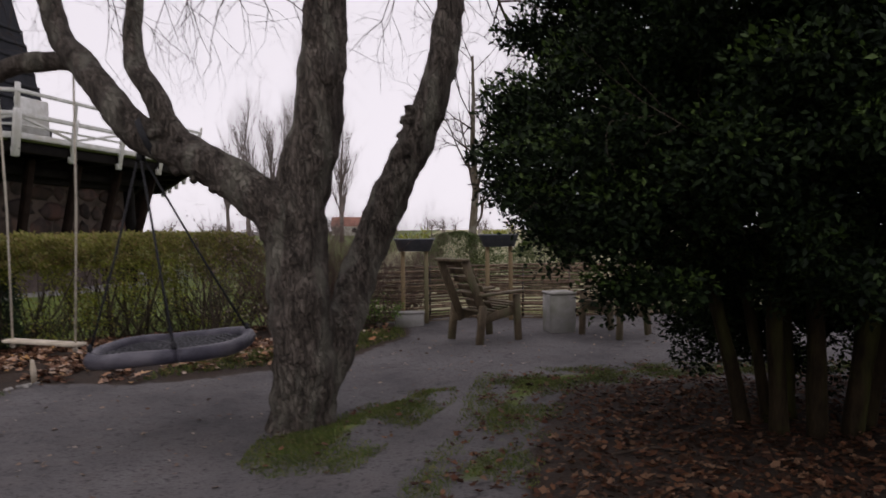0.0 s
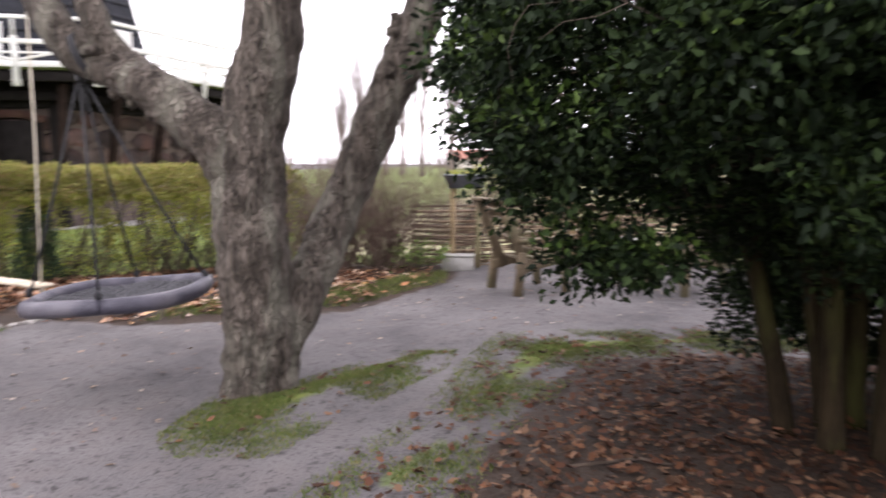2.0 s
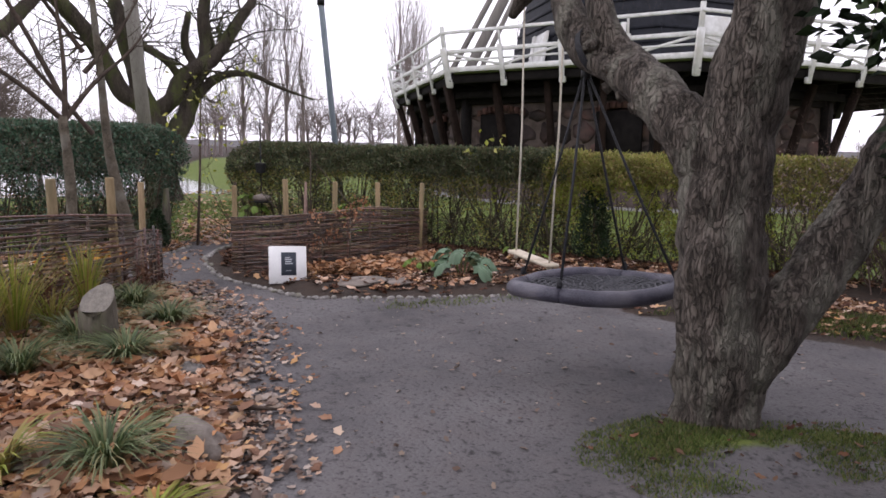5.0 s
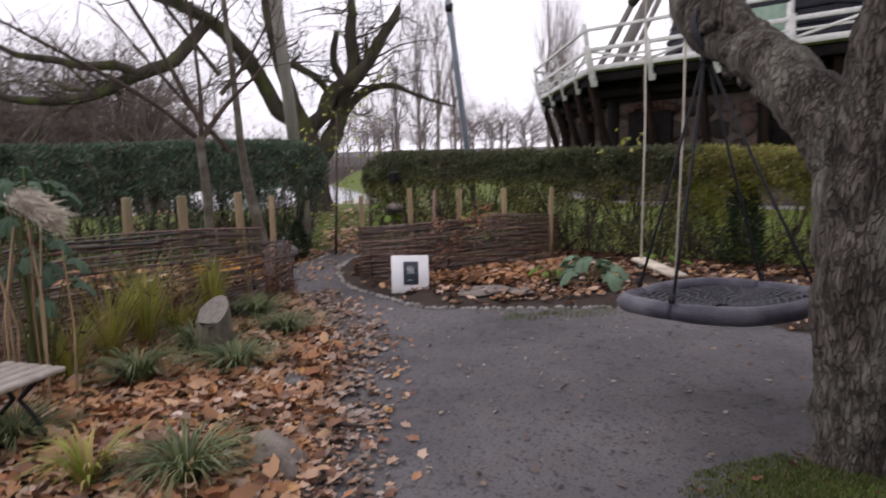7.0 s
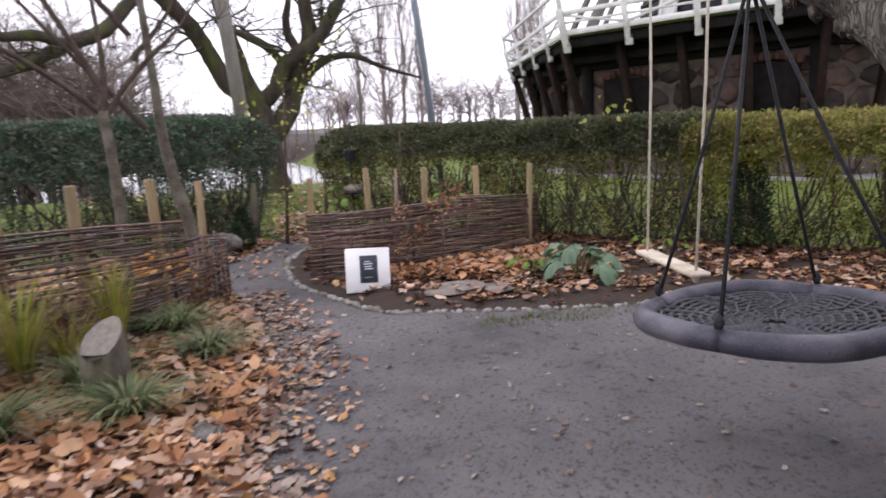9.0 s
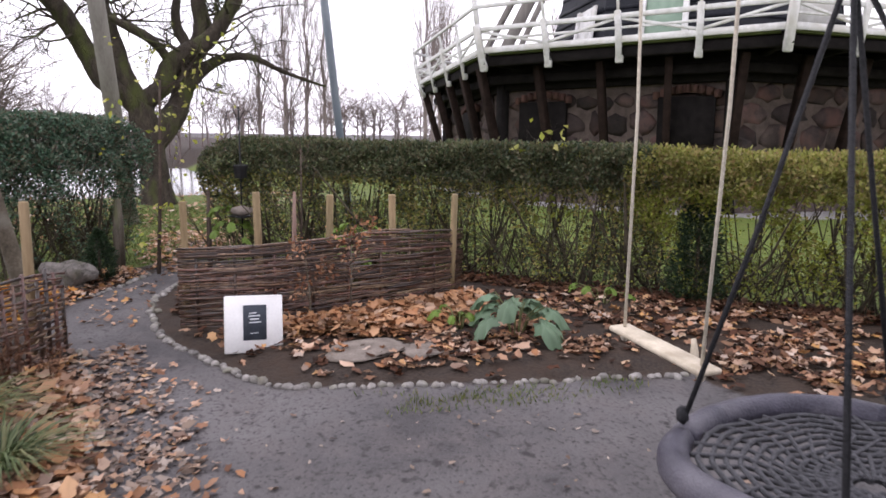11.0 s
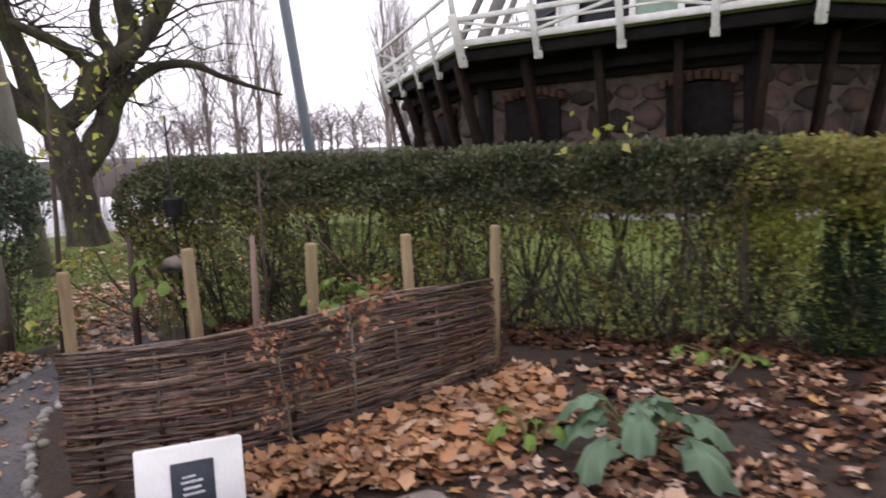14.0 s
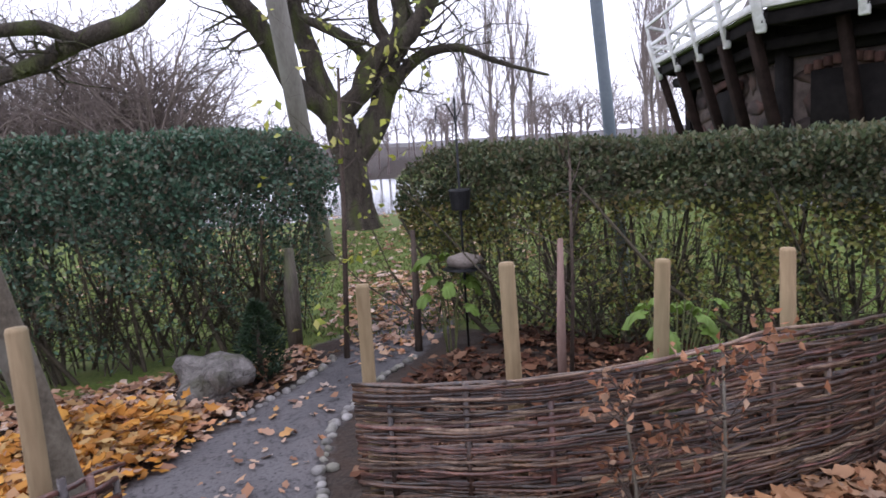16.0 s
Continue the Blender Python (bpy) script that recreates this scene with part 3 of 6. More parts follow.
def build_ground():
    def axis(a, b, step, far_a, far_b):
        mid = list(np.arange(a, b + step / 2, step))
        lo, hi, d = [], [], step
        p = a
        while p > far_a:
            d *= 1.16
            p -= d
            lo.append(p)
        p, d = b, step
        while p < far_b:
            d *= 1.16
            p += d
            hi.append(p)
        return np.array(lo[::-1] + mid + hi)
    xs, ys = axis(-10.5, 4.0, 0.06, -900, 900), axis(0.0, 11.0, 0.06, -900, 900)
    x, y = np.meshgrid(xs, ys)
    x, y = x.ravel(), y.ravel()
    z = height(x, y)
    near = (np.abs(x + 3) < 8) & (np.abs(y - 5) < 7)
    z[near] += np.array([0.010 * noise.noise(Vector((a * 3.1, b * 3.1, 0))) + 0.006 * noise.noise(Vector((a * 11, b * 11, 4))) for a, b in zip(x[near], y[near])])
    nx, ny = len(xs), len(ys)
    i = (np.arange(ny - 1)[:, None] * nx + np.arange(nx - 1)[None]).ravel()
    f = np.stack([i, i + 1, i + 1 + nx, i + nx], 1)
    me = array_mesh("ground", np.stack([x, y, z], 1), f, M_GROUND, True)
    bed = np.maximum.reduce([inside(b, x, y) for b in (BED_L, BED_R, BED_SHRUB)])
    lawn = np.maximum.reduce([np.minimum(-inside(GARDEN, x, y), x + 57.0), inside(GRASS_TREE, x, y) - 0.27, inside(GRASS_EDGE, x, y) - 0.22])
    gravel = 7.4 - np.hypot(x - MILL[0], y - MILL[1])
    field = np.minimum(y - 11.6, x + 3.2)
    bed = np.maximum(bed, np.minimum(-57.0 - x, 40 - y))
    for key, d in (("bed", bed), ("lawn", lawn), ("gravel", gravel), ("field", field)):
        at = me.attributes.new(key, "FLOAT", "POINT")
        at.data.foreach_set("value", np.clip(d / 0.3 + 0.47, 0, 1).astype(np.float32))
    tagged(new("ground", me), "trodden grey cinder path among dark soil beds and lawn", "ground", kind="structure")


build_ground()


# ---- hedges ----
def hedge(label, line, deep, tall, per_metre, material, low=0.75, thin=0.35, seed=1, stems_per_metre=30, leaf=0.042, side=1, low_material=None):
    """A clipped hedge behind a plan line: leaves in a shell that thins out below, over a tangle of stems. side: on which side of the line it is thick."""
    rng = np.random.default_rng(seed)
    np.random.seed(seed)
    c = along(line, 0.05)
    t = unit(np.gradient(c, axis=0))
    nrm = np.stack([-t[:, 1], t[:, 0]], 1) * side
    length = len(c) * 0.05
    ob = thing("hedge", label, "hedge")
    n = int(length * per_metre)
    face = rng.random(n)
    k = rng.integers(0, len(c), n)
    u = rng.random(n)
    inset = rng.exponential(0.07, n).clip(0, 0.4)
    wav = 0.06 * np.sin(c[k, 0] * 2.1 + seed) + 0.05 * np.sin(c[k, 1] * 3.7)
    d, z = np.empty(n), np.empty(n)
    out = np.zeros((n, 3))
    front, back = face < 0.5, (face >= 0.5) & (face < 0.68)
    top = face >= 0.68
    z[~top] = tall * (1 - 0.93 * u[~top] ** 0.9)
    d[front], d[back] = inset[front], deep - inset[back]
    out[front, :2], out[back, :2] = -nrm[k[front]], nrm[k[back]]
    d[top], z[top] = u[top] * deep, tall - inset[top] * 0.8
    out[top, 2] = 1
    run = k * 0.05
    lump = 0.03 * np.sin(9.3 * run + 4.0 * z + seed) + 0.03 * np.sin(13.7 * z - 6.1 * run + 1.0) + 0.022 * np.sin(21.0 * run + 17.0 * z)
    d = np.where(front, d + lump, np.where(back, d - lump, d))
    z = np.where(top, z - 0.6 * (0.03 * np.sin(11.0 * run + 8.0 * d) + 0.03 * np.sin(17.0 * d - 7.0 * run)), z)
    edge = np.minimum(d, deep - d)
    z = z - 0.14 * np.clip(1 - edge / 0.2, 0, 1) ** 2 * (z > tall - 0.35) + 0.035 * np.sin(c[k, 0] * 5.3) * np.sin(c[k, 1] * 4.1) * (z > tall - 0.3)
    d = d + wav * (z / tall)
    ends = np.clip(np.minimum(k, len(c) - 1 - k) * 0.05 / 0.25, 0, 1)
    bulge = 0.1 * np.sin(z * 4.0 + c[k, 0] * 1.3)
    clump = np.clip(0.55 + 0.75 * np.sin(k * 0.05 * 4.3 + seed) * np.sin(z * 5.1 + k * 0.05 * 1.7) + 0.5 * np.sin(k * 0.05 * 11.0 + z * 7.0), 0.05, 1.8)
    keep = rng.random(n) < np.where(z > low, np.clip(0.8 + 0.35 * clump, 0, 1), (thin + (1 - thin) * (z / low) ** 3.0) * clump)
    keep &= (z < tall - 0.2 * (1 - ends) ** 2)
    p = np.stack([c[k, 0] + nrm[k, 0] * (d + bulge), c[k, 1] + nrm[k, 1] * (d + bulge), z], 1)
    p[:, 2] += height(p[:, 0], p[:, 1])
    p += rng.normal(0, 0.018, p.shape)
    p, out, z = p[keep], out[keep], z[keep]
    ax = unit(out * 0.5 + rng.normal(0, 0.7, p.shape) + np.array([0, 0, 0.35]))
    nor = unit(out + rng.normal(0, 0.6, p.shape) + np.array([0, 0, 0.3]))
    size = leaf * rng.uniform(0.6, 1.35, len(p))
    split = np.zeros(len(p), bool) if low_material is None else (z < low * 1.05) & (rng.random(len(p)) < 0.55)
    for m, msk, lab in ((material, ~split, ""), (low_material, split, "lighter yellow-green lower leaves")):
        if m is None or not msk.any():
            continue
        v, f = leaf_arrays(p[msk], ax[msk], nor[msk], size[msk], size[msk] * 0.58)
        tagged(part("foliage", array_mesh("foliage", v, f, m), m, ob, lab), kind="stuff")
    g = Geo()
    for _ in range(int(length * stems_per_metre)):
        i = int(rng.integers(0, len(c)))
        a = Vector((*(c[i] + nrm[i] * rng.uniform(0.18, deep - 0.15)), 0))
        a.z = gz(a.x, a.y) - 0.02
        lean = Vector((rng.normal(0, 0.45), rng.normal(0, 0.45), 1))
        h = rng.uniform(0.55, 0.95) * tall
        r = rng.uniform(0.004, 0.011) if rng.random() < 0.85 else rng.uniform(0.014, 0.024)
        mid = a + lean * h * 0.45 + Vector((rng.normal(0, 0.04), rng.normal(0, 0.04), 0))
        g.tube([a, mid, mid + Vector((lean.x * 0.6, lean.y * 0.6, 1)) * h * 0.5], [r, r * 0.8, r * 0.4], 4, False)
        for _ in range(5):
            s = a.lerp(mid, rng.uniform(0.2, 1.0))
            e = s + Vector((rng.normal(0, 0.22), rng.normal(0, 0.22), rng.uniform(0.0, 0.3)))
            g.tube([s, s.lerp(e, 0.5) + Vector((rng.normal(0, 0.02), rng.normal(0, 0.02), 0.02)), e], [0.004, 0.003, 0.002], 3, False)
    tagged(part("stem_tangle", g, M_HEDGEWOOD, ob, "dark tangled hedge stems"), kind="stuff")
    return ob


hedge("clipped olive-green privet hedge, thin near the ground", HEDGE_R, 0.85, 1.45, 27000, M_HEDGE, 1.0, 0.15, 3, stems_per_metre=46, leaf=0.039, side=1, low_material=M_HEDGE_C)
hedge("clipped yellow-green privet hedge with bare stems showing", HEDGE_R_FAR, 0.8, 1.41, 22000, M_HEDGE_C, 0.98, 0.14, 4, stems_per_metre=40, leaf=0.039, low_material=M_HEDGE_Y, side=1)
hedge("clipped dark blue-green privet hedge beside the gap", HEDGE_L, 0.95, 1.69, 27000, M_HEDGE_B, 1.0, 0.1, 5, stems_per_metre=42, leaf=0.039, side=1)


# ---- trees ----
def limb(ob, name, pts, radii, material, n=20, rough=0.13, step=0.06, label="", seed=1.0, freq=6.0, crook=0.0):
    d = along([(*p, r) for p, r in zip(pts, radii)], step)
    for i in range(1, len(d)):
        if crook:
            d[i, :3] += np.array(noise.noise_vector(Vector(d[i, :3]) * 0.9 + Vector((seed, 0, 0)))) * crook * min(1.0, i / 4)
    g = Geo().tube([q[:3] for q in d], [float(q[3]) for q in d], n, True, rough, seed, freq)
    return part(name, g, material, ob, label)


def sprout(g, p, d, length, r, depth, rng, spread=0.7, lift=0.12, droop=0.0, kids=4, shrink=0.62, crook=0.18):
    """Bare branching wood grown from p along d."""
    n = 4 if depth > 1 else 3
    pts, rad = [p], [r]
    q, v = p.copy(), d.normalized()
    for i in range(n):
        v = (v + Vector((rng.normal(0, crook), rng.normal(0, crook), rng.normal(0, crook) + lift - droop))).normalized()
        q = q + v * (length / n)
        pts.append(q.copy())
        rad.append(r * (1 - 0.75 * (i + 1) / n))
    g.tube(pts, rad, 6 if r > 0.03 else (4 if r > 0.012 else 3), False)
    if depth <= 0:
        return
    for _ in range(kids):
        j = int(rng.integers(1, n + 1))
        a = pts[j]
        w = (pts[j] - pts[j - 1]).normalized()
        side = Vector((rng.normal(), rng.normal(), rng.normal()))
        side = (side - w * side.dot(w)).normalized()
        sprout(g, a, w * (1 - spread * 0.5) + side * spread, length * shrink * rng.uniform(0.7, 1.15), max(rad[j] * 0.75, r * 0.28), depth - 1, rng, spread, lift, droop, kids, shrink, crook)


def cherry_tree():
    ob = thing("tree", "old leafless fruit tree with three knobbly limbs, moss on grey-brown bark", "tree", (-1.02, 5.0, gz(-1.02, 5.0)))
    o = Vector((-1.02, 5.0, gz(-1.02, 5.0)))

    def at(*pts):
        return [Vector(p) - o for p in pts]
    limb(ob, "trunk", at((-1.05, 5.03, -0.05), (-1.04, 5.02, 0.2), (-1.0, 4.96, 0.6), (-1.02, 4.91, 1.0), (-1.06, 4.95, 1.4), (-1.04, 5.0, 1.76), (-0.92, 5.01, 2.14), (-0.87, 5.04, 2.55), (-0.84, 5.08, 2.95), (-0.82, 5.1, 3.9)), [0.265, 0.235, 0.225, 0.225, 0.225, 0.205, 0.19, 0.175, 0.165, 0.12], M_BARK, 30, 0.17, 0.04, seed=2)
    limb(ob, "limb", at((-1.05, 4.95, 1.3), (-1.18, 4.82, 1.66), (-1.47, 4.87, 1.87), (-1.82, 4.97, 2.05), (-2.1, 5.0, 2.17), (-2.28, 4.96, 2.3), (-2.42, 5.02, 2.5), (-2.7, 5.2, 2.78), (-2.98, 5.4, 3.05), (-3.2, 5.5, 3.8)), [0.15, 0.155, 0.145, 0.14, 0.135, 0.12, 0.11, 0.1, 0.09, 0.06], M_BARK, 24, 0.2, 0.04, seed=5)
    limb(ob, "limb", at((-2.66, 5.18, 2.74), (-2.8, 5.36, 2.82), (-2.95, 5.45, 2.85), (-3.2, 5.44, 2.84), (-3.4, 5.43, 2.79), (-3.58, 5.44, 2.64)), [0.085, 0.085, 0.08, 0.075, 0.07, 0.035], M_BARK, 14, 0.2, 0.05, seed=6)
    limb(ob, "limb", at((-1.86, 5.0, 2.08), (-1.97, 4.95, 2.28), (-2.02, 4.92, 2.45), (-2.22, 5.05, 2.7), (-2.27, 5.12, 2.92), (-2.25, 5.2, 3.5)), [0.11, 0.095, 0.085, 0.078, 0.07, 0.05], M_BARK, 14, 0.2, 0.05, seed=7)
    limb(ob, "limb", at((-0.92, 5.03, 0.35), (-0.82, 5.12, 0.6), (-0.75, 5.25, 0.84), (-0.7, 5.42, 1.05), (-0.6, 5.58, 1.36), (-0.42, 5.6, 1.79), (-0.2, 5.6, 2.21), (-0.04, 5.64, 2.65), (0.05, 5.68, 3.08), (0.12, 5.75, 3.8)), [0.15, 0.148, 0.146, 0.146, 0.148, 0.148, 0.142, 0.135, 0.126, 0.085], M_BARK, 24, 0.2, 0.04, seed=9)
    rng = np.random.default_rng(12)
    for _ in range(46):
        base = Vector((-0.6, 5.58, 1.3)).lerp(Vector((-0.1, 5.62, 2.5)), rng.random()) - o
        a = Vector((rng.normal(-0.7, 0.4), rng.normal(-0.6, 0.4), rng.normal(0, 0.4))).normalized()
        part("burl", Geo().blob(base + a * 0.135, (rng.uniform(0.025, 0.05),) * 3, rng.integers(99), 0.5, 1), M_BARK, ob)
    for _ in range(40):
        base = Vector((-1.3, 4.84, 1.76)).lerp(Vector((-2.15, 5.0, 2.2)), rng.random()) - o
        a = Vector((rng.normal(), rng.normal(-0.6, 0.4), rng.normal())).normalized()
        part("burl", Geo().blob(base + a * 0.13, (rng.uniform(0.02, 0.045),) * 3, rng.integers(99), 0.5, 1), M_BARK, ob)
    part("burl", Geo().blob(Vector((-0.78, 4.83, 2.62)) - o, (0.05, 0.06, 0.13), 4, 0.4, 2), M_BARK, ob, "rough pruning scar")
    g = Geo()
    for s, d in (((-0.85, 5.0, 3.8), (0, 0, 1)), ((-3.2, 5.35, 3.7), (-0.5, 0, 0.8)), ((0.15, 6.0, 3.6), (0.5, 0.3, 0.8)), ((-2.22, 5.05, 3.4), (-0.2, -0.3, 0.9))):
        for _ in range(3):
            v = Vector(d) + Vector((rng.normal(0, 0.5), rng.normal(0, 0.5), rng.normal(0, 0.2)))
            sprout(g, Vector(s) - o, v, 1.5, 0.035, 3, rng, 0.9, 0.0, 0.14, 4, 0.62, 0.25)
    for x, y, z in ((-1.55, 5.1, 3.4), (-2.4, 4.9, 3.5), (-1.9, 5.3, 3.6), (-0.3, 5.5, 3.5), (-2.8, 5.6, 3.6), (-1.3, 4.7, 3.3)):
        for _ in range(3):
            sprout(g, Vector((x, y, z)) - o, Vector((rng.normal(0, 0.6), rng.normal(0, 0.6), -0.4)), 0.8, 0.007, 2, rng, 0.8, 0.0, 0.2, 4, 0.6, 0.3)
    part("twig_spray", g, M_TWIG, ob, "thin drooping bare twigs")
    g = Geo()
    c = [Vector((-2.1, 5.0, 2.17)) - o + Vector((0.02 * k, 0.003 * k, 0.009 * k)) for k in range(-1, 2)]
    g.tube([c[0], c[-1]], [0.18, 0.178], 20, False)
    part("strap", g, M_BLACKROPE, ob, "black strap round the limb")


cherry_tree()


def shrub():
    o = Vector((2.2, 4.3, gz(2.2, 4.3)))
    ob = thing("evergreen_shrub", "large dark evergreen shrub with many mossy stems over fallen leaves", "shrub", o)
    rng = np.random.default_rng(21)
    np.random.seed(21)
    stems = Geo()
    for x, y, dx, dy, r in ((1.95, 4.46, -0.5, 0.1, 0.065), (2.09, 4.29, -0.15, -0.1, 0.07), (2.29, 4.21, 0.0, 0.1, 0.075), (2.48, 4.2, 0.35, -0.1, 0.08), (2.62, 4.32, 0.6, 0.1, 0.085), (2.3, 4.6, 0.1, 0.4, 0.07), (2.75, 4.6, 0.5, 0.5, 0.07), (2.15, 4.55, -0.2, 0.5, 0.05)):
        p = Vector((x, y, 0)) - Vector((o.x, o.y, 0.05))
        g = Geo()
        d = along([(p.x, p.y, p.z, r * 1.2), (p.x + dx * 0.2, p.y + dy * 0.2, 0.5, r), (p.x + dx * 0.6, p.y + dy * 0.6, 1.3, r * 0.85), (p.x + dx, p.y + dy, 2.3, r * 0.6), (p.x + dx * 1.4, p.y + dy * 1.4, 3.4, r * 0.25)], 0.1)
        g.tube([q[:3] for q in d], [float(q[3]) * 0.72 for q in d], 10, True, 0.15, x * 5)
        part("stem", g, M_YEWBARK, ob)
        for _ in range(7):
            i = int(rng.integers(len(d) // 4, len(d)))
            a = rng.uniform(0, 6.28)
            sprout(stems, Vector(d[i][:3]), Vector((math.cos(a), math.sin(a), rng.uniform(0, 0.6))), 1.2, 0.018, 2, rng, 0.7, 0.02, 0.0, 3, 0.6)
    part("branch_tangle", stems, M_TWIG, ob, "thin inner branches")
    clumps = []
    k = 0
    while k < 900:
        v = unit(rng.normal(size=3))
        if k % 4 == 0:
            rr = rng.uniform(0.45, 0.8)
        else:
            rr = rng.uniform(0.84, 1.0)
        bump = 1 + 0.10 * noise.noise(Vector(v) * 2.2) + 0.05 * noise.noise(Vector(v) * 5)
        if v[2] > 0:
            a = np.array([v[0] * 1.85, v[1] * 1.85, v[2] * 1.95]) * rr * bump + np.array([0, 0, 1.95])
        else:
            ring = unit(v[:2]) * 1.85 * rr * bump * (1 - 0.4 * v[2] ** 2)
            a = np.array([ring[0], ring[1], 1.95 + 1.3 * v[2]])
        floor_z = 0.92 + 0.2 * noise.noise(Vector((a[0] * 1.4, a[1] * 1.4, 3))) - 0.25 * (a[0] > 0.5) + 0.3 * (a[0] < -0.6 and a[1] > -0.3)
        if a[2] < floor_z:
            continue
        clumps.append(a)
        k += 1
    for _ in range(330):
        v = unit(rng.normal(size=3)) * rng.uniform(0.2, 0.8)
        clumps.append(np.array([v[0] * 1.7, v[1] * 1.7, max(1.0, 1.95 + v[2] * 1.5)]))
    for _ in range(150):
        clumps.append(np.array([rng.uniform(-0.3, 1.8), rng.uniform(0.5, 1.6), rng.uniform(0.3, 1.1)]))
    clumps = np.array(clumps)
    per = 300
    ctr = np.repeat(clumps, per, 0)
    rad = np.repeat(rng.uniform(0.14, 0.27, len(clumps)), per)
    off = unit(rng.normal(size=ctr.shape)) * (rng.random(len(ctr)) ** 0.5 * rad)[:, None]
    off[:, 2] *= 0.7
    p = ctr + off
    ax = unit(off / rad[:, None] + rng.normal(0, 0.6, p.shape))
    nor = unit(rng.normal(0, 0.7, p.shape) + np.array([0, 0, 0.8]))
    size = rng.uniform(0.03, 0.052, len(p))
    # Upper leaves of some clumps turn paler: shoot tips and painted highlights.
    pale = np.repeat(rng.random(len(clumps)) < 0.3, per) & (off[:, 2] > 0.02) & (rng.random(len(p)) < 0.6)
    for m, msk, lab in ((M_BOX, ~pale, "dark glossy leaves"), (M_BOXTIP, pale, "lighter green shoot tips with painted highlights")):
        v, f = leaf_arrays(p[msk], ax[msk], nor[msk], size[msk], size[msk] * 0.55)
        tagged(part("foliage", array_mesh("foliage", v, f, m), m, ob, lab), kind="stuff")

    return ob


SHRUB = shrub()
# Added copy, mostly out of view: continues the crown and shades the leaf bed.
copy_thing(SHRUB, pose(5.5, 3.8, gz(5.5, 3.8), 0, 0, 140))


def oak():
    o = Vector((-16.9, 5.1, gz(-16.9, 5.1)))
    ob = thing("tree", "large leafless oak with crooked mossy limbs on the lawn", "tree", o)

    def at(pts):
        return [Vector(p) - o for p in pts]
    limb(ob, "trunk", at([(-16.9, 5.1, -0.1), (-16.9, 5.08, 0.3), (-16.9, 5.02, 0.9), (-16.9, 4.95, 1.5), (-16.9, 4.85, 2.0), (-16.9, 4.75, 2.4)]), [0.42, 0.32, 0.28, 0.29, 0.27, 0.2], M_OAK, 18, 0.12, 0.12)
    tips = []
    for pts, r in (
        ([(-16.9, 5.0, 1.2), (-16.9, 5.35, 1.7), (-16.9, 5.75, 2.4), (-16.9, 6.0, 3.1), (-17.0, 6.2, 4.2), (-17.2, 6.1, 5.6)], [0.18, 0.21, 0.2, 0.19, 0.16, 0.08]),
        ([(-16.9, 4.85, 2.0), (-16.9, 4.5, 2.35), (-16.8, 3.9, 3.2), (-16.6, 3.2, 4.1), (-16.2, 2.4, 4.8), (-15.8, 1.2, 5.4)], [0.2, 0.19, 0.17, 0.16, 0.13, 0.07]),
        ([(-16.9, 4.8, 2.1), (-16.9, 4.55, 2.9), (-16.9, 4.3, 3.5), (-17.0, 4.1, 4.6), (-17.2, 4.0, 6.0)], [0.2, 0.17, 0.16, 0.13, 0.07]),
        ([(-16.9, 4.85, 2.1), (-16.8, 5.2, 2.6), (-16.7, 5.6, 3.0), (-16.7, 6.1, 3.55), (-16.7, 6.8, 4.2), (-16.8, 7.4, 5.3)], [0.17, 0.17, 0.16, 0.16, 0.13, 0.07]),
        ([(-16.8, 5.55, 2.95), (-16.6, 5.2, 3.25), (-16.5, 4.6, 3.6), (-16.5, 4.3, 3.9)], [0.09, 0.085, 0.08, 0.05]),
        ([(-16.8, 5.85, 3.2), (-16.9, 5.75, 3.7), (-16.9, 5.7, 4.6)], [0.1, 0.1, 0.06]),
        ([(-16.9, 5.8, 2.5), (-16.8, 6.2, 3.0), (-16.7, 6.7, 3.3), (-16.7, 7.6, 3.05), (-16.7, 8.8, 2.65)], [0.12, 0.1, 0.08, 0.05, 0.02]),
        ([(-16.3, 2.6, 4.6), (-15.6, 1.9, 3.9), (-15.2, 1.1, 3.3), (-15.0, 0.3, 2.8), (-14.8, -0.6, 2.6), (-14.6, -2.0, 2.9)], [0.12, 0.125, 0.12, 0.1, 0.08, 0.04]),
        ([(-15.2, 1.1, 3.3), (-15.0, 0.6, 3.5), (-14.8, -0.4, 3.4), (-14.6, -1.8, 3.9)], [0.09, 0.09, 0.07, 0.03]),
    ):
        limb(ob, "limb", at(pts), [q * 1.15 for q in r], M_OAK, 14, 0.18, 0.14, seed=r[0] * 40, freq=3, crook=0.22)
        tips += [(Vector(a), Vector(b), s) for a, b, s in zip(pts[:-1], pts[1:], r[1:])][2:]
    rng = np.random.default_rng(31)
    g = Geo()
    for a, b, r in tips:
        for _ in range(5):
            s = a.lerp(b, rng.random()) - o
            d = (b - a).normalized() * 0.5 + Vector((rng.normal(0, 0.6), rng.normal(0, 0.7), rng.normal(0.1, 0.5)))
            sprout(g, s, d, rng.uniform(1.0, 2.0), min(0.035, r * 0.4), 3, rng, 0.9, 0.02, 0.03, 4, 0.6, 0.3)
    part("twig_spray", g, M_OAK, ob, "dense crooked bare twigs")


oak()


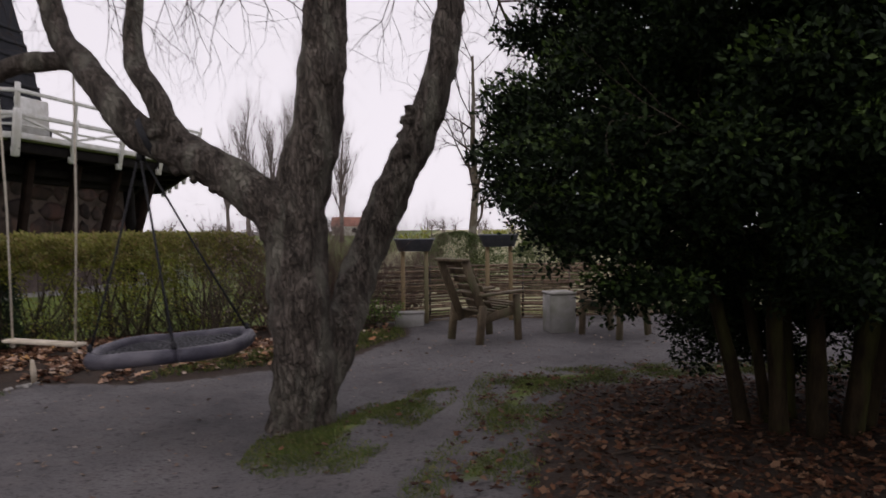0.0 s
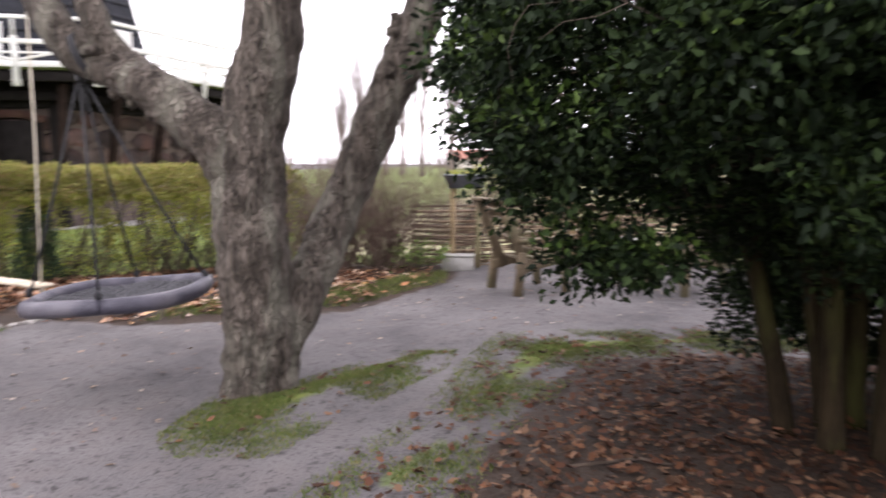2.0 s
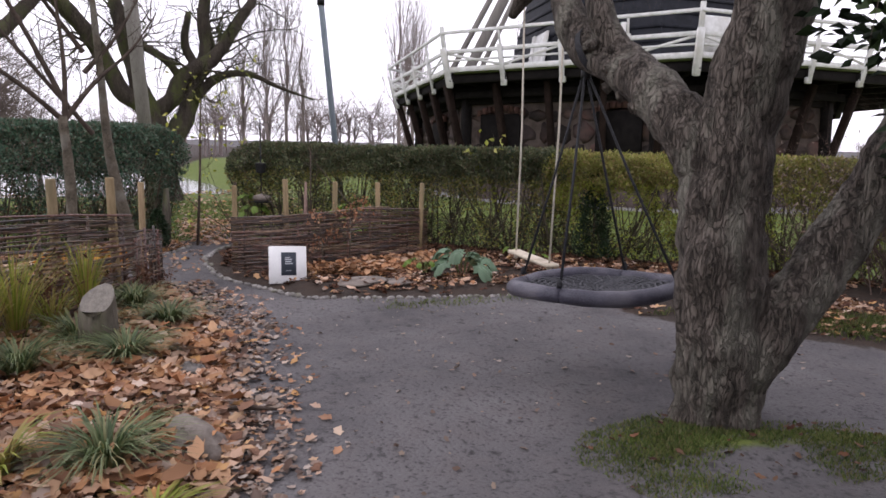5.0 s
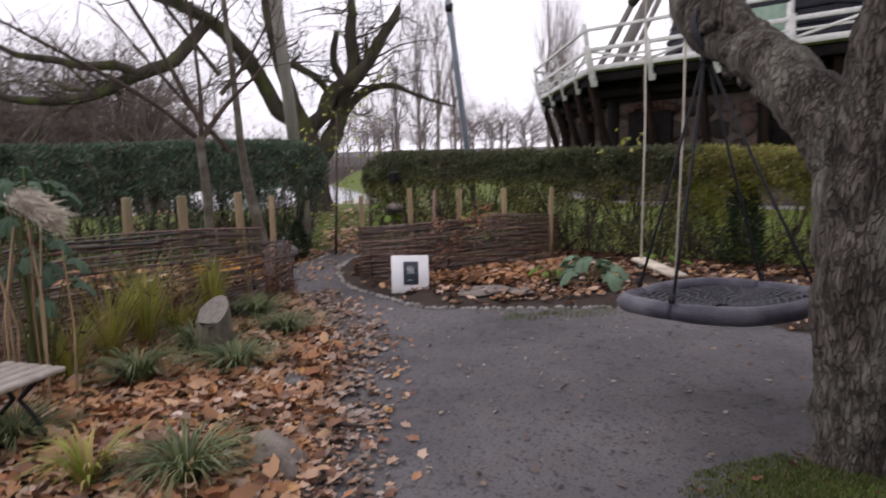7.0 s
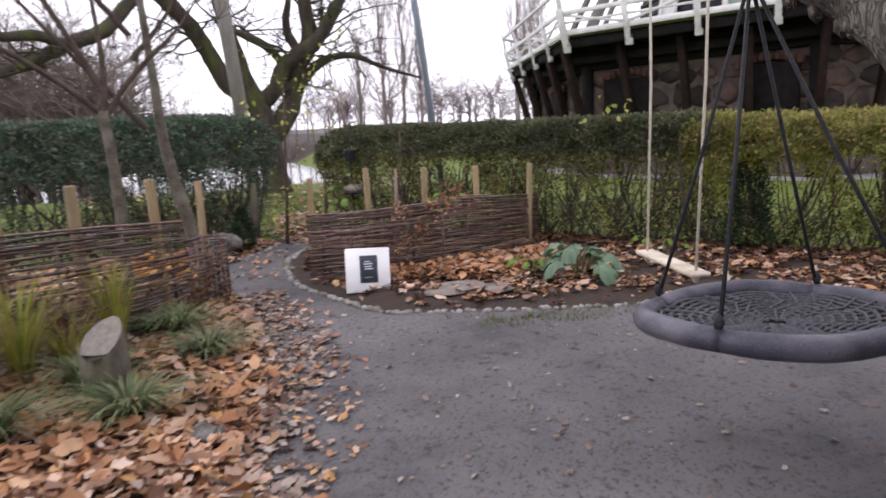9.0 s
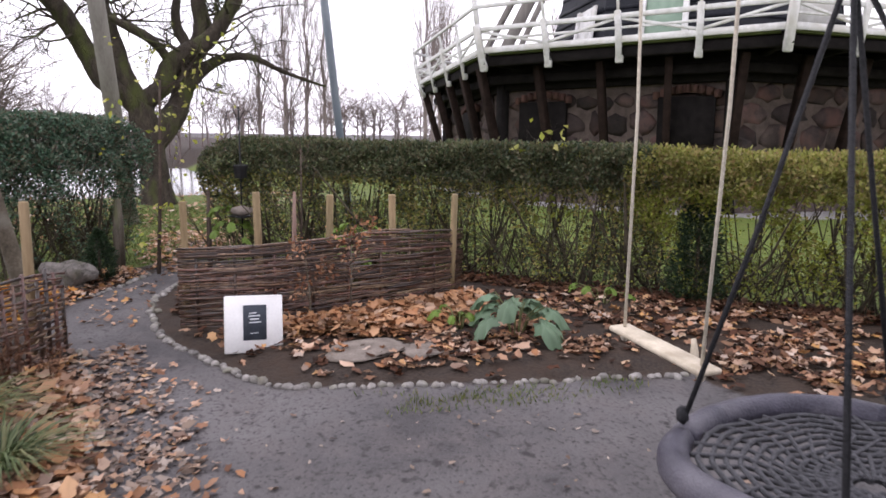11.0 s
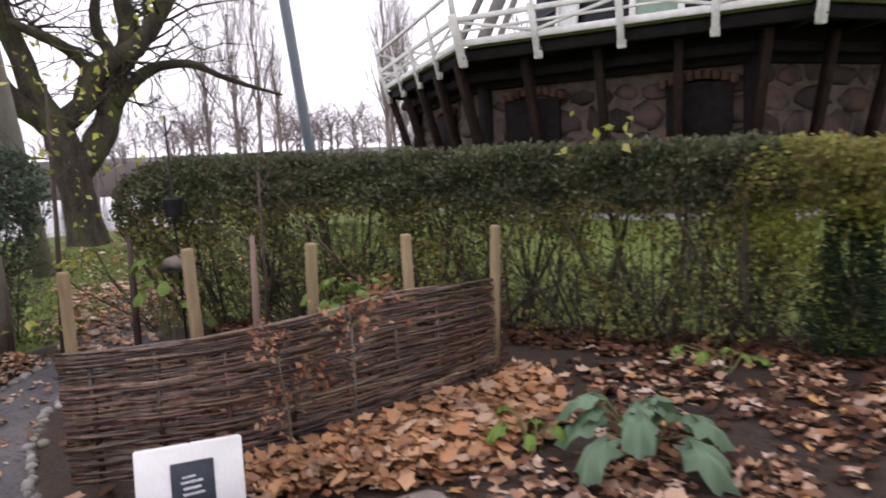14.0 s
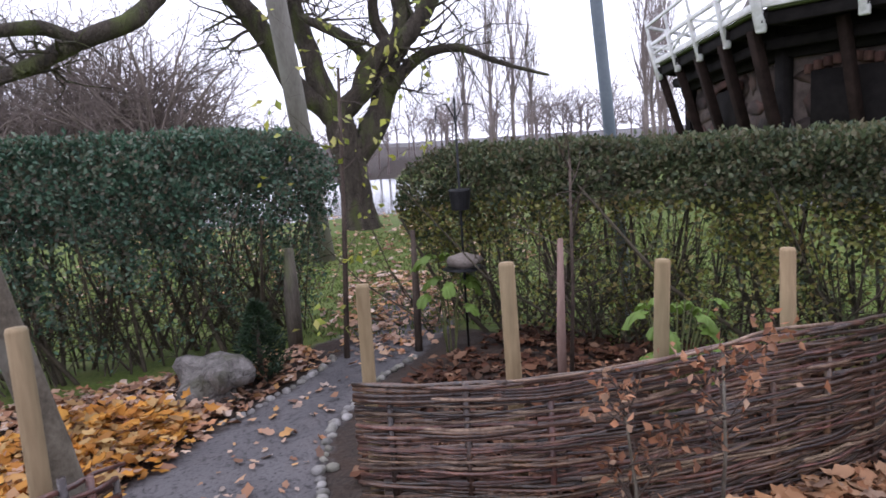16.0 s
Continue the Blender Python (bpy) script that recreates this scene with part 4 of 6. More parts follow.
def bare_tree(label, at, tall, r, seed, depth=4, spread=0.6, kids=4, lift=0.12, material=None, upright=False, parts_name="branch_tangle"):
    o = Vector((at[0], at[1], gz(*at)))
    ob = thing("tree", label, "tree", o)
    rng = np.random.default_rng(seed)
    g = Geo()
    pts = [Vector((rng.normal(0, 0.012) * tall * i / 5, rng.normal(0, 0.012) * tall * i / 5, tall * 0.8 * i / 5 - 0.05)) for i in range(6)]
    rad = [r * (1 - 0.15 * i) for i in range(6)]
    g.tube(pts, rad, 8, True, 0.08, seed)
    part("trunk", g, material or M_GREYBARK, ob)
    g = Geo()
    for i in range(2, 6):
        for _ in range(5 if upright else 3):
            a = rng.uniform(0, 6.28)
            side = Vector((math.cos(a), math.sin(a), 0))
            d = side * (0.22 if upright else spread) + Vector((0, 0, 1.0 if upright else 0.75))
            sprout(g, pts[i - 1].lerp(pts[i], rng.random()), d, tall * (0.32 if upright else 0.4) * rng.uniform(0.7, 1.1), rad[i] * 0.5, depth - 1, rng, 0.3 if upright else spread, lift, 0.0, kids, 0.6, 0.12)
    part(parts_name, g, M_HAZETWIG if material is M_HAZETWIG else M_TWIG, ob)
    return ob


# saplings that stand behind the wattle fence
def sapling(label, pts, radii, seed, boughs):
    o = Vector(pts[0])
    ob = thing("sapling", label, "tree", o)
    d = along([(*(Vector(p) - o), r) for p, r in zip(pts, radii)], 0.1)
    part("trunk", Geo().tube([q[:3] for q in d], [float(q[3]) for q in d], 10, True, 0.08, seed), M_GREYBARK, ob)
    rng = np.random.default_rng(seed)
    g = Geo()
    for b in boughs:
        q = [Vector(p) - o for p in b]
        dd = along([(*p, 0.028 * (1 - 0.8 * i / (len(q) - 1))) for i, p in enumerate(q)], 0.1)
        g.tube([w[:3] for w in dd], [float(w[3]) for w in dd], 6, False)
        for _ in range(9):
            i = int(rng.integers(2, len(dd)))
            w = Vector(dd[i][:3]) - Vector(dd[i - 2][:3])
            sprout(g, Vector(dd[i][:3]), w.normalized() + Vector((rng.normal(0, 0.5), rng.normal(0, 0.5), rng.normal(0.2, 0.4))), 0.6, 0.007, 2, rng, 0.8, 0.05, 0, 3, 0.6)
    part("branch_tangle", g, M_TWIG, ob, "thin bare branches")


sapling("young grey-barked tree with long bare side branches", [(-6.15, 2.22, 0.02), (-6.12, 2.23, 0.6), (-6.1, 2.24, 1.2), (-6.08, 2.2, 1.75)], [0.055, 0.05, 0.045, 0.04], 41,
        [[(-6.1, 2.22, 1.7), (-5.9, 1.8, 2.1), (-5.7, 1.1, 2.5), (-5.5, 0.3, 2.95), (-5.4, -0.4, 3.2)], [(-6.1, 2.22, 1.72), (-6.1, 2.25, 2.2), (-6.15, 2.2, 2.9), (-6.2, 2.1, 3.8)], [(-6.1, 2.22, 1.72), (-6.2, 2.5, 2.1), (-6.3, 2.85, 2.4), (-6.35, 3.1, 2.8)], [(-6.1, 2.22, 1.9), (-6.0, 1.9, 2.6), (-5.9, 1.5, 3.3), (-5.9, 1.2, 4.0)]])
sapling("young grey-barked leaning tree with bare branches", [(-6.62, 2.88, 0.02), (-6.62, 2.79, 0.6), (-6.63, 2.67, 1.2), (-6.6, 2.62, 1.55), (-6.63, 2.6, 2.2), (-6.6, 2.55, 3.0), (-6.6, 2.52, 3.8)], [0.07, 0.06, 0.054, 0.044, 0.036, 0.028, 0.015], 43,
        [[(-6.64, 2.5, 1.6), (-6.5, 2.1, 2.1), (-6.4, 1.7, 2.6), (-6.3, 1.2, 3.3)], [(-6.62, 2.45, 2.2), (-6.7, 2.8, 2.6), (-6.8, 3.1, 3.2)], [(-6.62, 2.45, 2.4), (-6.4, 2.0, 3.0), (-6.2, 1.6, 3.6)]])


# ---- windmill ----
def windmill():
    cx, cy = MILL
    ob = thing("windmill", "tarred smock windmill on a fieldstone base with a white railed gallery", "windmill", (cx, cy, 0))
    ob.matrix_basis = Matrix.Translation((cx, cy, 0)) @ Matrix.Rotation(0.047, 4, Vector((-0.52, -0.85, 0)))
    corner0 = -37.9

    def oct_pt(r, a, z):
        return Vector((r * math.cos(radians(a)), r * math.sin(radians(a)), z))

    def on_side(i, u, rin, z):
        """A point on side i of an octagon with corner radius rin, u from 0 to 1."""
        p = oct_pt(rin, corner0 + 45 * i, z).lerp(oct_pt(rin, corner0 + 45 * (i + 1), z), u)
        return p + shift if rin < rim - 0.5 and z < deck_z - 0.2 else p
    base_r, deck_z, rim = 6.65, 3.17, 8.0
    shift = Vector((-0.42, -0.35, 0))
    part("base_wall", Geo().prism([on_side(i, 0, base_r, 0)[:2] for i in range(8)], -0.6, deck_z - 0.72), M_MORTAR, ob, "mortared base wall, darkened for the shade under the gallery", False)
    for i in range(8):
        # Dark timber band that also stands in for the shadow below the deck.
        for k, zz in enumerate((deck_z - 0.62, deck_z - 0.43, deck_z - 0.24)):
            part("shadow_board", Geo().beam(on_side(i, 0, base_r + 0.12 + 0.06 * k, zz), on_side(i, 1, base_r + 0.12 + 0.06 * k, zz), 0.12, 0.2), M_TAR, ob, "tarred boarding that also stands for the gallery's shadow" if k == 0 else "")
    deck = Geo().prism([oct_pt(rim, corner0 + 45 * i, 0)[:2] for i in range(8)], deck_z - 0.06, deck_z)
    part("gallery_deck", deck, M_TAR, ob, "dark gallery boards", False)
    rng = np.random.default_rng(51)
    for i in range(8):
        a, b = on_side(i, 0, rim - 0.05, deck_z - 0.17), on_side(i, 1, rim - 0.05, deck_z - 0.17)
        part("rim_beam", Geo().beam(a, b, 0.14, 0.2), M_TAR, ob)
        def rail_r(zz):
            """The railing leans outward as it rises."""
            return rim + 0.06 + 0.24 * (zz - deck_z + 0.35)
        for zz, h in ((deck_z + 0.06, 0.13), (deck_z + 0.5, 0.1), (deck_z + 0.97, 0.08)):
            part("rail", Geo().beam(on_side(i, 0, rail_r(zz), zz), on_side(i, 1, rail_r(zz), zz), 0.05, h), M_WHITE, ob, "weathered white rail" if zz > deck_z + 0.9 else "")
        n = 4
        for k in range(n):
            u = k / n
            facing = oct_pt(1, corner0 + 45 * i + 22.5, 0)
            foot, top = on_side(i, u, rail_r(deck_z - 0.37), deck_z - 0.37), on_side(i, u, rail_r(deck_z + 0.6) + 0.03, deck_z + 0.6)
            part("rail_post", Geo().beam(foot, top, 0.17 if k == 0 else 0.12, 0.09, 0.01, facing), M_WHITE, ob)
            part("post_foot", Geo().beam(foot - Vector((0, 0, 0.02)), foot + Vector((0, 0, 0.2)), 0.15, 0.11, 0.015, facing), M_WHITE, ob)
            part("stanchion", Geo().beam(on_side(i, u, rail_r(deck_z + 0.5), deck_z + 0.5), on_side(i, u, rail_r(deck_z + 1.02), deck_z + 1.02 + (0.12 if k == 0 else 0)), 0.05 if k else 0.12, 0.05, 0.006, facing), M_WHITE, ob)
            part("joist", Geo().beam(on_side(i, u, base_r - 0.2, deck_z - 0.16), on_side(i, u, rim + 0.12, deck_z - 0.16), 0.16, 0.17), M_TAR, ob)
            if i % 8 in (5, 6, 7, 0, 1):
                part("strut", Geo().beam(on_side(i, u, base_r + 0.12, 0.6), on_side(i, u, rim - 0.51, deck_z - 0.25), 0.15, 0.19), M_BROWNTIMBER, ob)
                if k == 0:
                    part("corner_post", Geo().beam(on_side(i, u, base_r + 0.12, -0.5), on_side(i, u, base_r + 0.12, deck_z - 0.25), 0.22, 0.22), M_TAR, ob)
            v = (k + 1) / n
            lo, hi = (u, v) if k % 2 else (v, u)
            part("rail_brace", Geo().beam(on_side(i, lo, rail_r(deck_z + 0.12), deck_z + 0.12), on_side(i, hi, rail_r(deck_z + 0.47), deck_z + 0.47), 0.04, 0.06), M_WHITE, ob)
            part("rail_brace", Geo().beam(on_side(i, u, rail_r(deck_z + 0.28), deck_z + 0.28), on_side(i, v, rail_r(deck_z + 0.28), deck_z + 0.28), 0.035, 0.05), M_WHITE, ob)
        part("tie_beam", Geo().beam(on_side(i, 0, base_r + 0.5, deck_z - 0.5), on_side(i, 1, base_r + 0.5, deck_z - 0.5), 0.14, 0.18), M_TAR, ob)
        if i % 8 in (5, 6, 7, 0):
            part("moss_fringe", Geo().beam(on_side(i, 0.02, rim + 0.05, deck_z - 0.02), on_side(i, 0.98, rim + 0.05, deck_z - 0.02), 0.12, 0.05), M_MOSS, ob)
    # fieldstones of the visible sides
    for i in (5, 6, 7, 8):
        side = (oct_pt(base_r, corner0 + 45 * (i + 1), 0) - oct_pt(base_r, corner0 + 45 * i, 0))
        wide = side.length
        yaw = math.atan2(side.y, side.x)
        z = 1.0
        while z < deck_z - 0.95:
            h = rng.uniform(0.3, 0.62)
            x = rng.uniform(0.0, 0.3)
            while x < wide - 0.3:
                w = rng.uniform(0.3, 1.0)
                c = on_side(i % 8, min((x + w / 2) / wide, 1), base_r, z + h / 2 + rng.uniform(-0.05, 0.05))
                g = Geo().blob((0, 0, 0), (w * 0.5, 0.05, h * 0.48), rng.integers(999), 0.5, 2, 1.9)
                s = part("stone", g, M_FIELDSTONE, ob)
                s.matrix_basis = Matrix.Translation(c) @ Matrix.Rotation(yaw, 4, "Z")
                x += w + 0.03
            z += h + 0.02
    # arched openings with brick and dark doors
    for i, u in ((7, 0.83), (7, 0.2), (6, 0.5)):
        c = on_side(i, u, base_r + 0.03, 0)
        side = (on_side(i, 1, base_r, 0) - on_side(i, 0, base_r, 0)).normalized()
        up = Vector((0, 0, 1))
        nrm = side.cross(up)
        g = Geo().beam(c + nrm * 0.1 - side * 0.58 + up * 1.66, c + nrm * 0.1 + side * 0.58 + up * 1.66, 0.12, 1.0)
        hatch = part("hatch", g, M_TAR, ob, "black boarded hatch")
        for k in range(9):
            a = -1 + 2 * k / 8
            q = c + nrm * 0.12 + side * a * 0.62 + up * (2.24 - 0.12 * a * a)
            part("brick", Geo().beam(q, q + up * 0.16, 0.14, 0.1), M_BRICK, hatch)
    # smock tower above the gallery, in tapering black faces
    g = Geo()
    rings = [(4.35, deck_z), (4.0, 4.9), (3.6, 6.6), (3.2, 8.4), (2.9, 10.0)]
    for r, z in rings:
        g.v += [oct_pt(r, corner0 + 45 * k, z) for k in range(8)]
    for j in range(len(rings) - 1):
        for k in range(8):
            a, b = j * 8 + k, j * 8 + (k + 1) % 8
            g.f.append((a, b, b + 8, a + 8))
    g.f.append(tuple(range((len(rings) - 1) * 8, len(rings) * 8)))
    part("smock", g, M_TOWER, ob, "black shingled tower body", False)
    for i in (5, 6, 7, 0, 1):
        z = deck_z + 0.3
        while z < 7.5:
            r = np.interp(z, [q[1] for q in rings], [q[0] for q in rings]) + 0.03
            part("weatherboard", Geo().beam(on_side(i, 0.01, r, z), on_side(i, 0.99, r, z), 0.03, 0.09), M_TOWER, ob)
            z += 0.42
    for i, u, w, m in ((7, 0.5, 0.45, M_GREENPAINT), (6, 0.75, 0.4, M_WHITE)):
        a, b = on_side(i, u, 4.33, deck_z + 0.02), on_side(i, u, 3.98, deck_z + 1.7)
        side = (on_side(i, 1, 4, 0) - on_side(i, 0, 4, 0)).normalized()
        nrm = side.cross(Vector((0, 0, 1)))
        door = part("door", Geo().beam(a + nrm * 0.06, b + nrm * 0.12, w * 2, 0.06, 0.01, nrm), m, ob, "pale painted gallery door")
        for sgn in (-1, 1):
            part("door_frame", Geo().beam(a + nrm * 0.1 + side * sgn * (w + 0.07), b + nrm * 0.16 + side * sgn * (w + 0.07), 0.14, 0.08, 0.01, nrm), M_WHITE, door)
    a, b = on_side(0, 0.03, rim - 0.2, deck_z + 0.5), on_side(0, 0.18, rim - 0.2, deck_z + 0.5)
    part("panel", Geo().beam(a, b, 0.08, 1.0, 0.04), M_WHITE, ob, "white boarded panel on the gallery")
    # tail pole with its braces at the back of the gallery
    for a, b, w in (((-1.7, -6.0, deck_z - 0.1), (0.6, -2.6, 11.5), 0.3), ((-0.7, -6.1, deck_z), (0.9, -2.6, 11.5), 0.14), ((-2.9, -5.9, deck_z), (0.2, -2.6, 11.5), 0.16)):
        part("tail_pole", Geo().beam(a, b, w, w, 0.02), M_POLEWOOD, ob, "grey tail pole timber")


windmill()


# ---- wattle fences ----
def wattle(label, line, tops, stakes, seed, rows=26, pale=False, z0=0.0, split=3, slim=1.0, posts=7):
    """Woven rods round stakes. line: plan points; tops: (share along, height) pairs; stakes: x, y, top height, radius."""
    rng = np.random.default_rng(seed)
    ob = thing("wattle_fence", label, "fence", (line[0][0], line[0][1], 0))
    o = np.array([line[0][0], line[0][1]])
    c = along(line, 0.05)
    n = len(c)
    t = unit(np.gradient(c, axis=0))
    nrm = np.stack([-t[:, 1], t[:, 0]], 1)
    for x, y, z, r in stakes:
        g = Geo().tube([(0, 0, gz(x, y) - 0.05), (0, 0, 0.5 * z), (0, 0, z - 0.012), (0, 0, z)], [r, r, r * 0.98, r * 0.86], 14, True, 0.03, x * 7)
        s = part("stake", g, M_STAKE, ob, "round pale pine stake")
        s.matrix_basis = pose(x - o[0], y - o[1], 0, rng.normal(0, 0.8), rng.normal(0, 0.8), 0)
    hid = [int(n * (k + 0.5) / posts) for k in range(posts)]
    for i in hid:
        a = Vector((*(c[i] - o), gz(*c[i]) - 0.05))
        top = np.interp(i / n, [q[0] for q in tops], [q[1] for q in tops])
        part("upright", Geo().tube([a, Vector((a.x, a.y, top + rng.uniform(-0.06, 0.03)))], [0.016, 0.013], 7), M_WATTLE, ob)
    period = n / posts
    for r in range(rows):
        f = (r + 0.5) / rows
        cuts = sorted([0.0, 1.0] + [float(q) for q in (np.arange(1, split) / split + rng.uniform(-0.14, 0.14, split - 1))])
        for a, b in zip(cuts[:-1], cuts[1:]):
            a, b = max(0.0, a - rng.uniform(0.0, 0.03)), min(1.0, b + rng.uniform(0.02, 0.08))
            i0, i1 = int(a * (n - 1)), int(b * (n - 1))
            if i1 - i0 < 4:
                continue
            idx = np.arange(i0, i1 + 1, 2)
            u = idx / (n - 1)
            top = np.interp(u, [q[0] for q in tops], [q[1] for q in tops])
            low = z0 + height(c[idx, 0], c[idx, 1])
            wob = 0.006 * np.sin(idx * 0.11 + rng.uniform(0, 6)) + 0.003 * np.sin(idx * 0.29 + rng.uniform(0, 6)) + rng.normal(0, 0.01) + (u - u.mean()) * rng.normal(0, 0.028)
            z = low + (top - low) * f + wob
            off = 0.015 * np.sin(idx / period * math.pi + (r % 2) * math.pi) + rng.normal(0, 0.006)
            thick = rng.uniform(0.0065, 0.0145) * slim
            rad = np.linspace(thick, thick * rng.uniform(0.5, 0.8), len(idx))
            if rng.random() < 0.5:
                rad = rad[::-1]
            pts = np.stack([c[idx, 0] + nrm[idx, 0] * off - o[0], c[idx, 1] + nrm[idx, 1] * off - o[1], z], 1)
            # In dark fences, stray pale rods stand in for sky glints on the weave.
            part("rod", Geo().tube(pts.tolist(), rad.tolist(), 6), M_WATTLE_P if (pale or rng.random() < 0.15) else M_WATTLE, ob)
    return ob


wattle("low woven hazel wattle fence round a leaf-strewn bed", [(-6.6, 3.85), (-6.32, 4.25), (-6.2, 4.8), (-6.22, 5.4), (-6.35, 6.0), (-6.5, 6.38)], [(0, 0.7), (0.3, 0.745), (0.6, 0.785), (1, 0.71)],
       [(-6.7, 3.92, 1.05, 0.028), (-6.42, 4.45, 1.13, 0.03), (-6.34, 4.98, 1.1, 0.03), (-6.36, 5.6, 1.08, 0.031), (-6.46, 6.24, 1.06, 0.031)], 61, 66, slim=0.84, posts=9)
wattle("woven hazel wattle fence behind the planted bed", [(-3.6, 0.0), (-4.1, 0.75), (-4.55, 1.55), (-4.88, 2.02), (-5.35, 2.48), (-5.75, 2.72)], [(0, 0.95), (0.4, 1.0), (0.75, 0.95), (1, 0.86)],
       [(-4.18, 0.7, 1.26, 0.038), (-4.68, 1.6, 1.26, 0.038), (-4.98, 2.04, 1.24, 0.038), (-5.46, 2.52, 1.22, 0.038)], 63, 44, slim=0.9)
wattle("short lower end of wattle fence by the path", [(-5.7, 2.7), (-5.95, 2.85), (-6.2, 2.98), (-6.38, 3.07)], [(0, 0.7), (0.5, 0.68), (1, 0.62)], [(-6.24, 2.86, 1.13, 0.032)], 64, 24, split=2)
wattle("pale woven wattle fence behind the garden chairs", [(-1.25, 10.5), (-0.5, 10.42), (0.6, 10.4), (2.0, 10.4), (3.6, 10.35)], [(0, 0.95), (0.5, 0.97), (1, 0.95)], [], 65, 24, True, slim=1.5)


# ---- stone edging ----
def pebbles(label, line, step, seed, size=0.042):
    rng = np.random.default_rng(seed)
    ob = thing("stone_edging", label, "edging", kind="structure")
    shapes = [to_mesh("stone", Geo().blob((0, 0, 0), (1, 0.8, 0.7), k, 0.35, 2, 1.2), M_STONE) for k in range(7)]
    pts = along(line, step)
    for p in pts:
        s = size * rng.uniform(0.75, 1.35)
        st = part("stone", shapes[int(rng.integers(7))], M_STONE, ob)
        x, y = p[0] + rng.normal(0, 0.014), p[1] + rng.normal(0, 0.014)
        st.matrix_basis = Matrix.LocRotScale((x, y, gz(x, y) + s * 0.12), Euler((rng.normal(0, 0.2), rng.normal(0, 0.2), rng.uniform(0, 6.28))), (s, s, s))


pebbles("row of rounded grey pebbles edging the bed", CURB[1:], 0.064, 71, 0.031)
pebbles("row of rounded pebbles edging the path by the hedge", CURB_LEFT[1:-1], 0.068, 72, 0.03)
pebbles("scattered pale stones along the bed edge", [(-6.3, 3.12), (-5.12, 3.13), (-3.8, 3.04), (-3.0, 2.79), (-2.35, 2.6), (-1.8, 2.5), (-1.2, 2.17), (-0.7, 1.62)], 0.085, 73, 0.03)


# ---- fallen leaves and grass ----
def scatter(poly, count, rng, edge=0.0, fade=0.3, patch=False):
    poly = np.asarray(poly, float)
    lo, hi = poly.min(0), poly.max(0)
    got = np.empty((0, 2))
    while len(got) < count:
        q = rng.uniform(lo, hi, (count, 2))
        d = inside(poly, q[:, 0], q[:, 1]) - edge
        q = q[(d > 0) & (rng.random(count) < np.clip(0.25 + d / fade, 0, 1))]
        if patch:
            q = q[[noise.noise(Vector((a * 2.6, b * 2.6, 1.5))) + 0.4 * noise.noise(Vector((a * 9, b * 9, 2.5))) > rng.uniform(-0.3, 0.32) for a, b in q]]
        got = np.concatenate([got, q])
    return got[:count]


def litter(label, q, material, seed, size=(0.05, 0.12), lift=0.02, curl=0.8):
    rng = np.random.default_rng(seed)
    np.random.seed(seed)
    n = len(q)
    p = np.column_stack([q, height(q[:, 0], q[:, 1]) + 0.012 + rng.random(n) ** 2 * lift])
    a = rng.uniform(0, 2 * math.pi, n)
    ax = np.column_stack([np.cos(a), np.sin(a), rng.normal(0, 0.22, n)])
    nor = np.column_stack([rng.normal(0, 0.28, n), rng.normal(0, 0.28, n), np.ones(n)])
    s = rng.uniform(*size, n)
    v, f = leaf_arrays(p, ax, nor, s, s * rng.uniform(0.55, 0.8, n), lobes=True, curl=curl)
    tagged(new("fallen_leaves", array_mesh("fallen_leaves", v, f, material)), label, "fallen leaves", kind="stuff")


rng = np.random.default_rng(81)
NEAR_L = [(-6.2, 3.05), (-5.1, 3.15), (-3.8, 3.1), (-2.9, 2.85), (-1.8, 2.6), (-0.9, 2.0), (-0.5, 1.2), (-0.8, 0.2), (-2.8, 0.0), (-4.0, 0.9), (-4.9, 2.2), (-5.7, 2.75)]
litter("orange and tan fallen leaves over the planted bed", scatter(NEAR_L, 8200, rng, -0.06, 0.25), M_LITTER, 1, (0.045, 0.125), 0.06)
litter("pale wet leaves along the bed edge on the path", scatter([(-6.3, 3.5), (-4.2, 3.6), (-3.0, 3.2), (-1.6, 2.9), (-0.6, 2.0), (-1.0, 2.0), (-2.4, 2.5), (-4.0, 2.95), (-6.3, 3.0)], 1150, rng, 0, 0.4), M_LITTERPALE, 2, (0.03, 0.085), 0.012, 0.4)
FRONT_R = [(-6.5, 3.78), (-5.3, 4.05), (-4.9, 4.3), (-4.5, 5.3), (-4.1, 6.5), (-3.0, 6.6), (-1.3, 7.6), (-0.6, 9.2), (-1.2, 10.5), (-3.0, 9.7), (-5.0, 8.3), (-6.6, 7.2), (-6.45, 6.2), (-6.2, 5.0), (-6.3, 4.3)]
litter("brown fallen leaves on the dark soil before the hedge", scatter(FRONT_R, 2300, rng, 0.0, 0.6, True), M_LITTER, 3, (0.05, 0.12), 0.04)
litter("dark wet leaves on the soil before the hedge", scatter(FRONT_R, 2600, rng, 0.0, 0.5, True), M_LITTERDARK, 33, (0.05, 0.11), 0.035)
litter("thick drift of tan leaves at the foot of the wattle fence", scatter([(-6.15, 4.3), (-5.75, 4.5), (-5.45, 5.2), (-5.6, 6.1), (-6.3, 6.5), (-6.2, 5.4), (-6.1, 4.8)], 1900, rng, 0, 0.15), M_LITTERTAN, 4, (0.06, 0.13), 0.1)
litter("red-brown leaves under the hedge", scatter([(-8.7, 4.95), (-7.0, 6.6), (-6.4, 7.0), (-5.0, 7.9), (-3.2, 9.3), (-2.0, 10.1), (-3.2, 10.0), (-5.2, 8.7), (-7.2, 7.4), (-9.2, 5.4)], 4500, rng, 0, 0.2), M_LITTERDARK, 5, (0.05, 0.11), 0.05)
